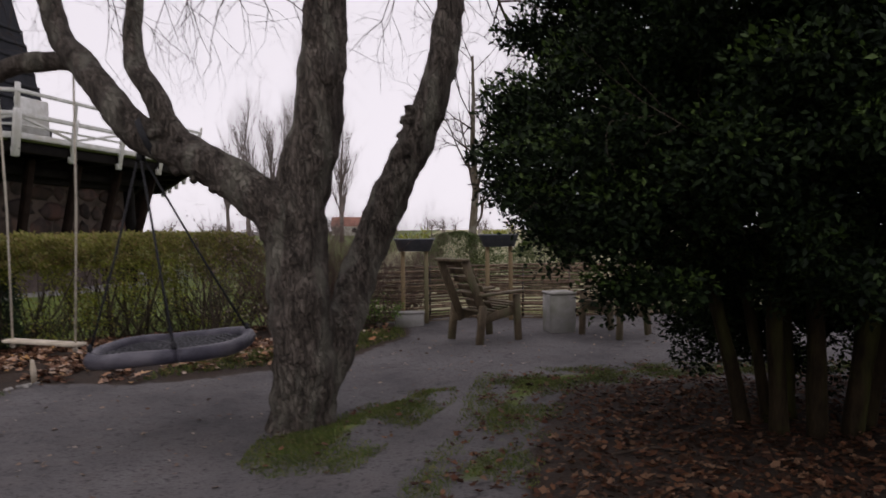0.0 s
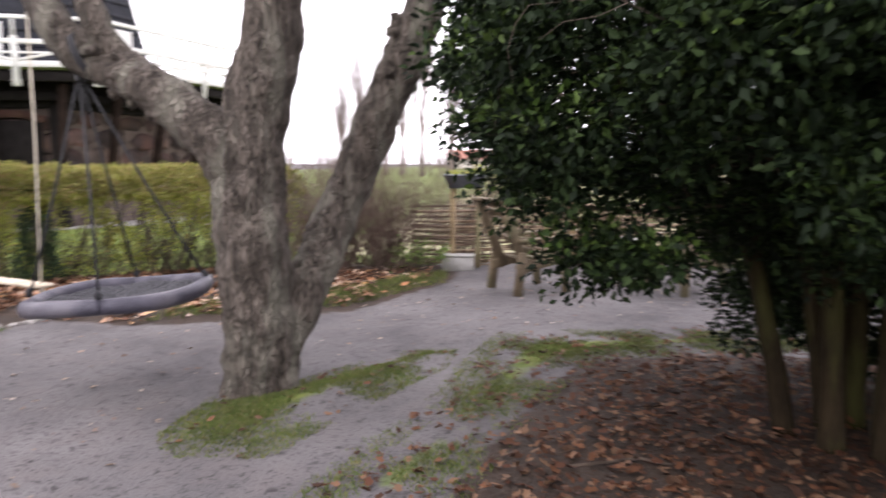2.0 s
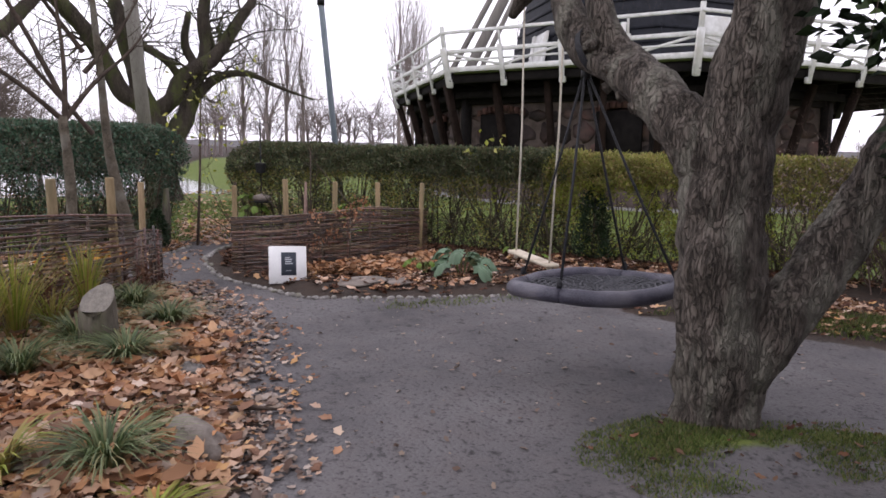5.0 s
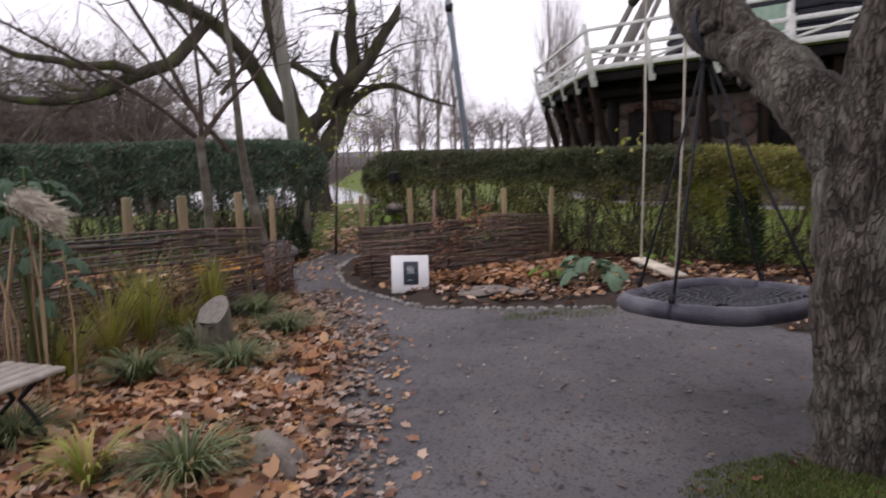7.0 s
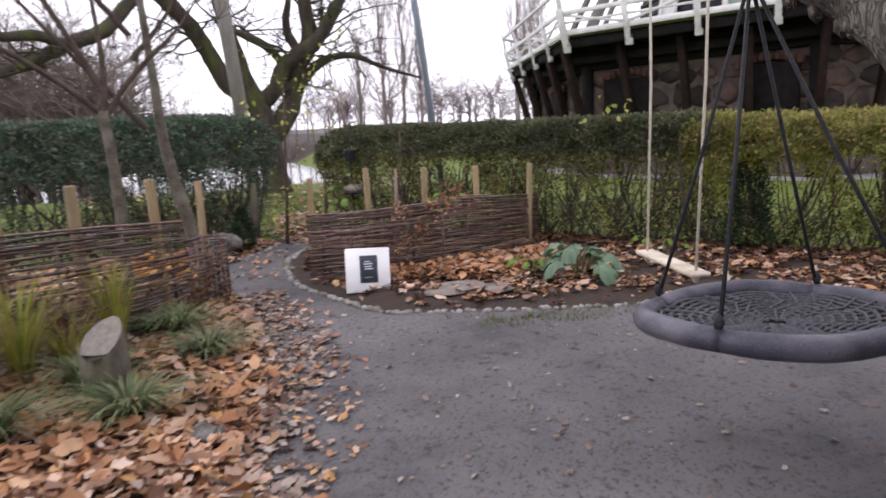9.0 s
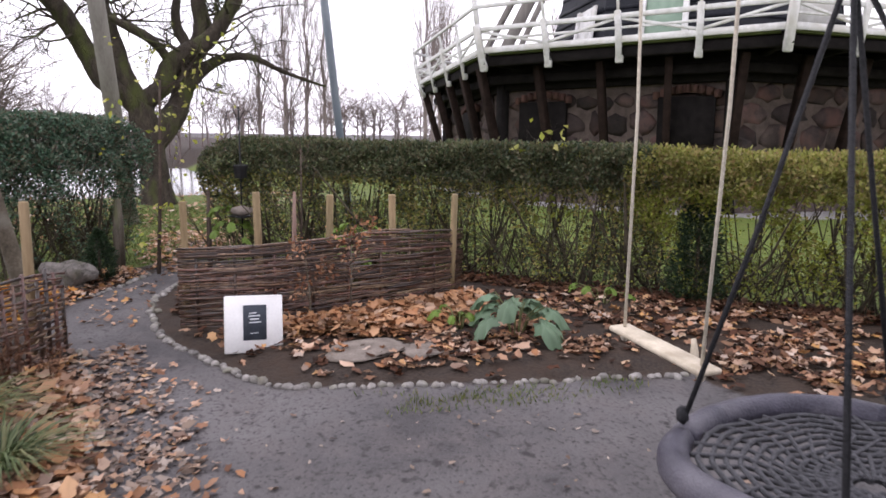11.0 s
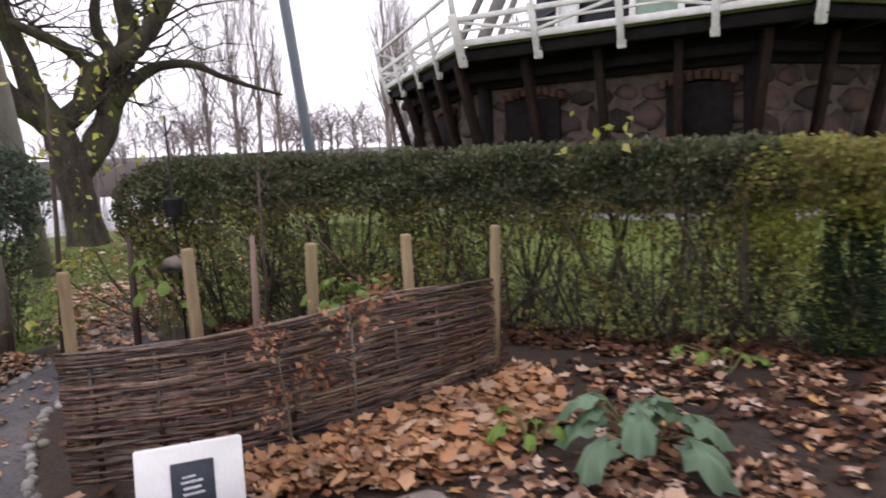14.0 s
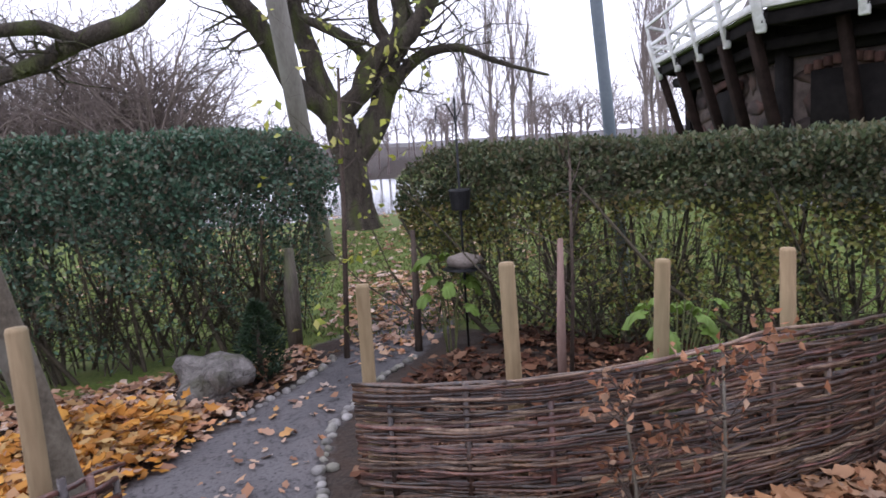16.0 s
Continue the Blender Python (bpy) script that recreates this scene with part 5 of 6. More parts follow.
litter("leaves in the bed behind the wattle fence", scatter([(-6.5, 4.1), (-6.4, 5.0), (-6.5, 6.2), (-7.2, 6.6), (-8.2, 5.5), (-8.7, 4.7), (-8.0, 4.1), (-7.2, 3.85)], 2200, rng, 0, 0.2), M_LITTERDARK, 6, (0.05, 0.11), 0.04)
litter("red-brown leaves under the evergreen shrub, darkened for its shade", scatter(BED_SHRUB, 13500, rng, 0.0, 0.5), M_LITTERDARK, 7, (0.025, 0.07), 0.045)
litter("bright golden fallen leaves heaped by the path", scatter([(-7.2, 2.7), (-7.6, 2.95), (-8.1, 3.15), (-8.35, 2.9), (-8.3, 2.3), (-7.7, 1.9), (-7.0, 2.1)], 1100, rng, 0, 0.15), M_LITTERGOLD, 8, (0.05, 0.125), 0.12)
litter("tan leaves under the hedge by the gap", scatter([(-6.9, 2.6), (-7.3, 2.75), (-8.2, 3.4), (-9.0, 3.9), (-9.4, 3.7), (-8.9, 2.6), (-8.8, 0.5), (-7.5, 0.5), (-6.5, 2.0)], 3200, rng, 0, 0.2), M_LITTER, 9, (0.05, 0.11), 0.05)
litter("scattered leaves in the hedge gap", scatter([(-9.0, 3.95), (-8.8, 4.5), (-9.8, 5.2), (-11.5, 5.6), (-12.5, 4.4), (-10.0, 3.9)], 800, rng, 0, 0.3), M_LITTER, 10, (0.05, 0.11), 0.03)
litter("few scattered leaves on the trodden path", scatter([(-7.5, 3.2), (-6.5, 3.6), (-5.2, 3.9), (-4.0, 5.5), (-3.5, 6.5), (-1.5, 7.0), (0, 9.5), (4, 9.8), (4, 7), (0.3, 6.5), (-0.4, 5.5), (-1.4, 4.2), (-0.5, 3.0), (0.5, 1.0), (-0.3, 1.0), (-1.5, 2.6), (-5, 3.2)], 520, rng, 0, 0.3), M_LITTERPALE, 11, (0.015, 0.055), 0.005, 0.25)
litter("sparse fallen leaves on the lawn", scatter([(-10, 4.0), (-12, 7), (-20, 10), (-20, 0), (-12, 1)], 1500, rng, 0, 0.3), M_LITTER, 12, (0.06, 0.12), 0.04)


def blades(name, label, q, material, seed, tall=(0.04, 0.1), wide=0.006, category="grass"):
    rng = np.random.default_rng(seed)
    n = len(q)
    p = np.column_stack([q, height(q[:, 0], q[:, 1]) - 0.005])
    ax = np.column_stack([rng.normal(0, 0.5, n), rng.normal(0, 0.5, n), np.ones(n)])
    nor = rng.normal(size=(n, 3))
    v, f = leaf_arrays(p, ax, nor, rng.uniform(*tall, n), wide * rng.uniform(0.7, 1.3, n), 0.1, curl=0.1)
    tagged(new(name, array_mesh(name, v, f, material)), label, category, kind="stuff")


blades("grass", "short patchy grass round the old tree", scatter(GRASS_TREE, 15000, rng, -0.12, 0.5, True), M_GRASS, 1, (0.01, 0.042), 0.006)
blades("grass", "strip of short grass beside the path", scatter(GRASS_EDGE, 24000, rng, -0.14, 0.4, True), M_GRASS, 2, (0.01, 0.04), 0.006)
blades("grass", "grass tufts at the verge below the hedge", scatter([(-3.0, 6.6), (-1.3, 7.6), (-0.5, 9.0), (-0.6, 9.8), (-1.4, 8.6), (-2.6, 7.6)], 5500, rng, 0, 0.4), M_GRASS, 3, (0.03, 0.09), 0.009)
blades("grass", "thin grass along the stone edging", scatter([(-4.8, 4.2), (-4.5, 4.8), (-4.25, 5.5), (-4.0, 6.2), (-3.75, 6.2), (-4.1, 5.2), (-4.4, 4.4)], 520, rng, -0.05, 0.3, True), M_GRASS, 4, (0.02, 0.06), 0.007)
blades("lawn_grass", "mown lawn grass beyond the hedge", scatter([(-9.5, 3.6), (-9.3, 5.3), (-7, 7.6), (-3, 10.4), (-3, 13), (-9, 9.5), (-16, 10), (-16, 1), (-10, 1)], 36000, rng, 0, 0.3), M_GRASS, 5, (0.03, 0.07), 0.014)


def tuft(name, label, at, n, tall, spread, material, seed, category="grass plant", wide=0.0045, arch=1.0):
    """A clump of arching blades, each bent in four steps."""
    rng = np.random.default_rng(seed)
    vs, fs = [], []
    for k in range(n):
        a = rng.uniform(0, 2 * math.pi)
        d = np.array([math.cos(a), math.sin(a)])
        s = np.array([-d[1], d[0]])
        r0 = rng.uniform(0, 0.05)
        h, out, w = tall * rng.uniform(0.6, 1.1), spread * rng.uniform(0.3, 1.1), wide * rng.uniform(0.7, 1.2)
        b = len(vs)
        for j in range(5):
            u = j / 4
            q = d * (r0 + out * u ** 1.6)
            z = h * (u - arch * 0.55 * u ** 2.6)
            ww = w * (1 - u ** 2) + 0.0008
            vs += [(q[0] + s[0] * ww, q[1] + s[1] * ww, z), (q[0] - s[0] * ww, q[1] - s[1] * ww, z)]
        fs += [(b + 2 * j, b + 2 * j + 1, b + 2 * j + 3, b + 2 * j + 2) for j in range(4)]
    ob = thing(name, label, category, (at[0], at[1], gz(*at) - 0.01), 0, "bed plants")
    part("blade_clump", array_mesh(name, np.array(vs), np.array(fs), material, True), material, ob)
    return ob


for k, (x, y, tall) in enumerate(((-3.45, 1.72, 0.4), (-4.0, 2.08, 0.4), (-3.5, 2.32, 0.34), (-4.95, 2.58, 0.42), (-4.4, 2.75, 0.34), (-5.2, 2.4, 0.34), (-1.97, 2.03, 0.38), (-2.7, 1.2, 0.3))):
    tuft("sedge", "arching green sedge clump among fallen leaves", (x, y), 230, tall * 1.15, 0.4, M_SEDGE, 100 + k, wide=0.006)
for k, (x, y, tall, sp) in enumerate(((-2.07, 1.62, 0.46, 0.24), (-4.3, 1.72, 1.05, 0.4), (-4.05, 1.5, 0.9, 0.4), (-4.7, 2.2, 0.95, 0.16), (-3.7, 1.3, 0.7, 0.3), (-4.45, 1.95, 0.6, 0.3), (-0.9, 0.9, 0.34, 0.24), (-1.5, 2.15, 0.2, 0.2))):
    tuft("ornamental_grass", "yellowing ornamental grass clump", (x, y), 110 if tall > 0.5 else 75, tall, sp * 1.4, M_YELGRASS, 120 + k, wide=0.0052 if tall > 0.5 else 0.0105, arch=0.6 if tall > 0.5 else 0.9)


def broad_plant(name, label, at, stalks, size, material, seed, tall=0.35):
    """A low plant with large lobed leaves on stalks."""
    rng = np.random.default_rng(seed)
    ob = thing(name, label, "plant", (at[0], at[1], gz(*at)))
    for k in range(stalks):
        a = 2 * math.pi * k / stalks + rng.normal(0, 0.3)
        out, h = rng.uniform(0.06, 0.25), tall * rng.uniform(0.5, 1.1)
        tip = Vector((math.cos(a) * out, math.sin(a) * out, h))
        stalk = part("stalk", Geo().tube([(math.cos(a) * 0.03, math.sin(a) * 0.03, -0.02), tip * 0.5 + Vector((0, 0, 0.05)), tip], [0.006, 0.005, 0.004], 5, False), M_STALK, ob)
        g = Geo()
        s = size * rng.uniform(0.7, 1.2)
        n = 22
        d = Vector((math.cos(a), math.sin(a), -0.35)).normalized()
        sd = Vector((-math.sin(a), math.cos(a), rng.normal(0, 0.25))).normalized()
        up = sd.cross(d) * -1
        g.v.append(tip.copy())
        for ring in (0.5, 1.0):
            for j in range(n):
                b = 2 * math.pi * j / n
                lob = (0.84 + 0.14 * math.cos(7 * b) + 0.07 * math.cos(11 * b + k)) if ring == 1 else 0.9
                g.v.append(tip + d * s * (0.5 + math.cos(b) * lob * ring * (1.0 if math.cos(b) > 0 else 0.7)) + sd * s * math.sin(b) * lob * ring * 0.6 + up * s * (0.1 * ring * math.cos(5 * b) - 0.3 * ring * ring - 0.35 * max(0.0, math.cos(b)) * ring * ring))
        for j in range(n):
            i = (j + 1) % n
            g.f += [(0, 1 + j, 1 + i), (1 + j, 1 + n + j, 1 + n + i, 1 + i)]
        part("leaf", g, material, stalk)


broad_plant("rhubarb_plant", "low plant with large drooping grey-green lobed leaves on soil", (-5.1, 6.02), 12, 0.16, M_BIGLEAF, 1, 0.34)
broad_plant("leafy_plant", "low green leafy plant beside the fence", (-5.5, 5.75), 6, 0.08, M_BRIGHTLEAF, 2, 0.16)
broad_plant("leafy_plant", "upright bright green plant behind the fence", (-6.95, 5.45), 22, 0.085, M_BRIGHTLEAF, 3, 0.62)
broad_plant("leafy_plant", "small green plant at the hedge foot", (-5.55, 7.3), 6, 0.08, M_BRIGHTLEAF, 4, 0.16)
broad_plant("leafy_plant", "small green plant at the hedge foot", (-8.75, 4.75), 8, 0.12, M_BRIGHTLEAF, 5, 0.7)
broad_plant("hydrangea", "leafy dark green plant with drooping leaves before the fence", (-3.62, 1.15), 34, 0.1, M_DARKLEAF, 6, 1.32)


def needles(name, label, at, tall, r, seed, material, category="shrub", round_top=False):
    """A small dense evergreen in clumps of short leaves round a stem."""
    rng = np.random.default_rng(seed)
    np.random.seed(seed)
    o = Vector((at[0], at[1], gz(*at)))
    ob = thing(name, label, category, o)
    part("trunk", Geo().tube([(0, 0, -0.03), (0.01, 0, tall * 0.5), (0, 0.01, tall * 0.92)], [0.02, 0.014, 0.005], 7), M_TWIG, ob)
    n = int(5200 * tall * r / 0.25)
    u = rng.random(n)
    z = u * tall
    prof = r * (np.sqrt(np.clip(1 - (2 * u - 1) ** 2, 0, 1)) if round_top else (1 - u) ** 0.7 * np.minimum(1, u * 6 + 0.35))
    a = rng.uniform(0, 2 * math.pi, n)
    lump = 1 + 0.28 * np.sin(a * 3 + z * 9) + 0.15 * np.sin(a * 7 - z * 14)
    rr = prof * lump * np.sqrt(rng.uniform(0.25, 1, n))
    p = np.column_stack([np.cos(a) * rr, np.sin(a) * rr, z + 0.03])
    ax = np.column_stack([np.cos(a), np.sin(a), rng.uniform(0, 0.9, n)]) + rng.normal(0, 0.4, (n, 3))
    s = rng.uniform(0.025, 0.055, n)
    v, f = leaf_arrays(p, ax, rng.normal(size=(n, 3)) + np.array([0, 0, 1]), s, s * 0.4)
    tagged(part("foliage", array_mesh("foliage", v, f, material), material, ob), kind="stuff")


needles("small_conifer", "small dark conifer beside the path gap", (-8.7, 3.42), 0.5, 0.2, 1, M_CONIFER, "conifer")
needles("evergreen_bush", "dark narrow evergreen growing in front of the hedge", (-5.25, 8.15), 1.25, 0.27, 2, M_CONIFER)


# ---- sign ----
def sign():
    o = Vector((-5.69, 4.19, gz(-5.69, 4.19)))
    ob = thing("sign", "white board with a dark slate panel leaning in the bed", "sign")
    ob.matrix_basis = Matrix.Translation((o.x, o.y, o.z - 0.01)) @ pose(0, 0, 0, 0, 0, 84) @ pose(0, 0, 0, -14, 3, 0)
    part("board", Geo().beam((-0.2, 0, 0.19), (0.2, 0, 0.19), 0.035, 0.4, 0.008), M_SIGNWHITE, ob)
    panel = part("panel", Geo().beam((-0.075, -0.021, 0.2), (0.085, -0.021, 0.2), 0.01, 0.245, 0.002), M_SLATE, ob, "dark slate-blue panel")
    for k, (z, w, x, h) in enumerate(((0.265, 0.05, -0.01, 0.007), (0.245, 0.08, 0.0, 0.009), (0.222, 0.065, 0.0, 0.009), (0.2, 0.08, 0.005, 0.008), (0.125, 0.06, 0.0, 0.004))):
        part("writing", Geo().beam((x - w / 2, -0.0275, z), (x + w / 2, -0.0275, z + 0.003), 0.002, h, 0.0005), M_CHALK, panel)

    part("clip", Geo().tube([(0.0, 0.0, 0.385), (0.002, -0.004, 0.41), (0.012, -0.004, 0.412)], [0.004, 0.004, 0.003], 6), M_IRON, ob, "small bent wire hook")


sign()


# ---- swings ----
def nest_swing():
    c = Vector((-1.95, 4.95, 0.675))
    hang = Vector((-2.05, 4.98, 2.04)) - c
    ob = thing("nest_swing", "round padded grey nest swing with black rope net", "swing", c)
    ob.matrix_basis = Matrix.Translation(c) @ Matrix.Rotation(radians(3), 4, (0.75, 0.66, 0)) @ Matrix.Rotation(radians(-7), 4, (0.3, 0.95, 0))
    R, r = 0.53, 0.05
    for k in range(4):
        g = Geo()
        a0, a1 = k * math.pi / 2 + 0.42, (k + 1) * math.pi / 2 + 0.42
        n = 26
        pts = [Vector((math.cos(a0 + (a1 - a0) * j / n) * R, math.sin(a0 + (a1 - a0) * j / n) * R, 0.012 * math.sin(3 * (a0 + (a1 - a0) * j / n)))) for j in range(n + 1)]
        rad = [r * (0.9 + 0.1 * min(1, 6 * min(j, n - j) / n)) for j in range(n + 1)]
        g.tube(pts, rad, 16, True, 0.05, k, 9)
        part("padded_ring", g, M_SWING, ob, "worn grey-violet padding")
    for rr in (0.06, 0.1, 0.14, 0.18, 0.22, 0.26, 0.3, 0.34, 0.38, 0.42, 0.46):
        n = 40
        pts = [Vector((math.cos(2 * math.pi * j / n) * rr, math.sin(2 * math.pi * j / n) * rr, -0.05 * (1 - rr / 0.46) + 0.008 * math.sin(8 * 2 * math.pi * j / n))) for j in range(n + 1)]
        part("net_ring", Geo().tube(pts, 0.009, 6, False), M_NET, ob)
    for k in range(30):
        a = 2 * math.pi * k / 30
        pts = [Vector((math.cos(a + s * 0.22) * q, math.sin(a + s * 0.22) * q, -0.05 * (1 - q / 0.46))) for q, s in ((0.05, 0), (0.2, 1), (0.33, -0.4), (0.48, 0.4))]
        part("net_rope", Geo().tube(pts, 0.008, 6, False), M_NET, ob)
    for k in range(4):
        a = k * math.pi / 2 + 0.4
        e = Vector((math.cos(a) * R, math.sin(a) * R, 0.04))
        rope = part("hanging_rope", Geo().tube([e, e.lerp(hang, 0.5), hang + Vector((0.02 * math.cos(a), 0.02 * math.sin(a), 0))], 0.0085, 8), M_BLACKROPE, ob)
        part("rope_knot", Geo().blob(e + Vector((0, 0, 0.03)), (0.02, 0.02, 0.032), k, 0.3, 2), M_BLACKROPE, rope)
    part("shackle", Geo().tube([hang + Vector((0, 0, -0.02)), hang + Vector((0, 0, 0.04))], [0.035, 0.03], 10), M_IRON, ob, "black iron shackle")


nest_swing()


def plank_swing():
    a, b = Vector((-3.4, 5.43, 0.655)), Vector((-2.86, 5.34, 0.635))
    ob = thing("plank_swing", "pale wooden plank swing on two long pale ropes", "swing", (a + b) / 2)
    o = (a + b) / 2
    d = (b - a).normalized()
    part("seat", Geo().beam(a - d * 0.05 - o, b + d * 0.06 - o, 0.12, 0.026, 0.007), M_PLANK, ob, "pale worn plank")
    for p, top in ((a, Vector((-3.53, 5.53, 2.75))), (b, Vector((-2.83, 5.36, 2.8)))):
        part("rope", Geo().tube([p - o - Vector((0, 0, 0.035)), (p + top) / 2 - o + Vector((0.01, 0.01, 0)), top - o], 0.008, 8), M_ROPE, ob)
        part("rope_knot", Geo().blob(p - o - Vector((0, 0, 0.035)), (0.02, 0.02, 0.024), 1, 0.3, 2), M_ROPE, ob)


plank_swing()


# ---- garden chairs and what stands round them ----
def garden_chair(at, turn, label):
    ob = thing("garden_chair", label, "chair", (at[0], at[1], gz(*at)), turn, group="garden chairs")
    for s in (-1, 1):
        y = s * 0.28
        part("front_leg", Geo().beam((0.3, y, 0), (0.27, y, 0.56), 0.045, 0.09, 0.006, (1, 0, 0)), M_CHAIR, ob)
        part("back_leg", Geo().beam((-0.3, y, 0), (-0.24, y, 0.45), 0.045, 0.1, 0.006, (1, 0, 0)), M_CHAIR, ob)
        part("armrest", Geo().beam((-0.3, y, 0.57), (0.37, y, 0.6), 0.1, 0.03), M_CHAIR, ob, "flat weathered armrest")
        part("back_post", Geo().beam((-0.16, s * 0.245, 0.24), (-0.48, s * 0.245, 0.98), 0.04, 0.1, 0.006, (1, 0, 0)), M_CHAIR, ob)
        part("side_rail", Geo().beam((-0.3, s * 0.25, 0.27), (0.33, s * 0.25, 0.38), 0.035, 0.1), M_CHAIR, ob)
    for k in range(6):
        x = -0.12 + k * 0.085
        part("seat_slat", Geo().beam((x, -0.25, 0.36 + 0.017 * k), (x, 0.25, 0.36 + 0.017 * k), 0.07, 0.022), M_CHAIR, ob, "grey weathered slat" if k == 0 else "")
    for k in range(6):
        u = k / 5
        p = Vector((-0.14, 0, 0.45)).lerp(Vector((-0.45, 0, 0.95)), u)
        part("back_slat", Geo().beam(p + Vector((0.05, -0.24, 0)), p + Vector((0.05, 0.24, 0)), 0.025, 0.075, 0.005, (-0.4, 0, 0.9)), M_CHAIR, ob)
    part("top_rail", Geo().beam((-0.49, -0.29, 0.99), (-0.49, 0.29, 0.99), 0.11, 0.035), M_CHAIR, ob)


garden_chair((0.5, 8.43), 35, "sturdy weathered wooden garden chair with a tall slatted back")
garden_chair((2.15, 8.65), -140, "sturdy weathered wooden garden chair half hidden by the shrub")


def block(name, label, at, size, turn, material, category):
    ob = thing(name, label, category, (at[0], at[1], gz(*at)), turn)
    w, d, h = size
    part("body", Geo().beam((-w / 2, 0, h / 2 - 0.01), (w / 2, 0, h / 2 - 0.01), d, h, 0.015), material, ob)
    part("cap", Geo().beam((-w / 2 - 0.01, 0, h), (w / 2 + 0.01, 0, h), d + 0.02, 0.03, 0.008), material, ob)


block("concrete_block", "pale grey concrete block between the chairs", (1.5, 8.95), (0.34, 0.34, 0.5), 10, M_CONCRETE, "block")
block("concrete_trough", "small pale concrete trough below the wattle fence", (-0.5, 10.0), (0.42, 0.2, 0.2), 5, M_CONCRETE, "planter")


def tub(at, turn, label, seed):
    o = Vector((at[0], at[1], gz(*at)))
    ob = thing("planter_tub", label, "planter", o, turn, group="raised planter tubs")
    g = Geo()
    for w, d, z in ((0.23, 0.11, 1.08), (0.29, 0.15, 1.24), (0.305, 0.165, 1.245), (0.305, 0.165, 1.265), (0.275, 0.14, 1.255), (0.27, 0.135, 1.18)):
        n = 24
        for j in range(n):
            a = 2 * math.pi * j / n
            cx, sx = math.cos(a), math.sin(a)
            g.v.append(Vector((w * math.copysign(abs(cx) ** 0.6, cx), d * math.copysign(abs(sx) ** 0.6, sx), z)))
    n = 24
    for i in range(5):
        for j in range(n):
            a, b = i * n + j, i * n + (j + 1) % n
            g.f.append((a, b, b + n, a + n))
    g.f += [tuple(reversed(range(n))), tuple(range(5 * n, 6 * n))]
    part("tub", g, M_ZINC, ob, "blue-grey zinc tub")
    for s in (-1, 1):
        part("leg", Geo().beam((s * 0.17, 0, 0), (s * 0.17, 0, 1.09), 0.06, 0.06), M_STAKE, ob, "square wooden post")
    rng = np.random.default_rng(seed)
    n = 160
    p = np.column_stack([rng.uniform(-0.23, 0.23, n), rng.uniform(-0.1, 0.1, n), np.full(n, 1.18)])
    p[:, 2] += np.where(p[:, 0] > 0.1, rng.uniform(0, 0.22, n), rng.uniform(0, 0.1, n))
    v, f = leaf_arrays(p, rng.normal(0, 0.5, (n, 3)) + np.array([0, 0, 1]), rng.normal(size=(n, 3)), rng.uniform(0.05, 0.1, n), 0.02)
    part("plants", array_mesh("plants", v, f, M_YELLEAF), M_YELLEAF, ob, "yellowish plants")


tub((-0.42, 10.12), 3, "zinc tub planted with yellow flowers raised on wooden posts", 1)
tub((0.82, 10.15), -2, "zinc tub raised on wooden posts behind the chairs", 2)


def bench():
    ob = thing("bench", "small slatted bench with black iron legs on leaves", "bench", (-2.44, 0.95, gz(-2.5, 1.0)), -37)
    for k in range(5):
        y = -0.16 + 0.085 * k
        part("slat", Geo().beam((-0.55, y, 0.37), (0.5, y, 0.37), 0.07, 0.025), M_BENCH, ob, "grey weathered slat" if k == 0 else "")
    for x in (-0.42, 0.38):
        for s in (-1, 1):
            part("leg", Geo().tube([(x, s * 0.14 + 0.02, 0.35), (x, s * 0.02, 0.23), (x, s * 0.12, 0.14), (x, s * 0.22 + 0.02, 0.0)], [0.014, 0.014, 0.013, 0.014], 8), M_IRON, ob, "curved black iron leg" if s < 0 else "")
        part("crossbar", Geo().tube([(x, -0.15, 0.35), (x, 0.2, 0.35)], 0.012, 8), M_IRON, ob)


bench()


def plume_grass():
    o = Vector((-3.25, 1.15, gz(-3.25, 1.15)))
    ob = thing("plume_grass", "tall dry grass stems with pale feathery plumes", "grass plant", o)
    rng = np.random.default_rng(91)
    st = Geo()
    for k in range(9):
        x, y = rng.normal(0, 0.12), rng.normal(0, 0.15)
        h = rng.uniform(0.9, 1.25)
        st.tube([(x, y, -0.03), (x + rng.normal(0, 0.03), y + rng.normal(0, 0.03), h * 0.55), (x + rng.normal(0, 0.08), y + rng.normal(0, 0.08), h)], [0.009, 0.007, 0.005], 5, False)
    part("stem_tangle", st, M_STRAW, ob, "dry straw-coloured stems")
    for x, y, z, dx, dy in ((0.02, 0.05, 1.26, 0.1, 0.2), (-0.1, -0.2, 1.3, -0.1, -0.1)):
        n = 1500
        u = rng.random(n)
        p = np.column_stack([x + dx * u + rng.normal(0, 0.03, n), y + dy * u + rng.normal(0, 0.03, n), z - 0.14 * u ** 2 + rng.normal(0, 0.025, n)])
        v, f = leaf_arrays(p, np.column_stack([np.full(n, dx), np.full(n, dy), np.full(n, -0.12)]) + rng.normal(0, 0.08, (n, 3)), rng.normal(size=(n, 3)), rng.uniform(0.05, 0.1, n), 0.006)
        part("plume", array_mesh("plume", v, f, M_PLUME), M_PLUME, ob, "pale feathery plume")


plume_grass()


def rock(name, label, at, size, seed, material, category="rock", rough=0.45, turn=0.0, sink=0.25):
    ob = new(name, to_mesh(name, Geo().blob((0, 0, 0), size, seed, rough, 3, 1.4), material))
    ob.matrix_basis = pose(at[0], at[1], gz(*at) + size[2] * (1 - sink * 2) * 0.8, 0, 0, turn)
    return tagged(ob, label, category)


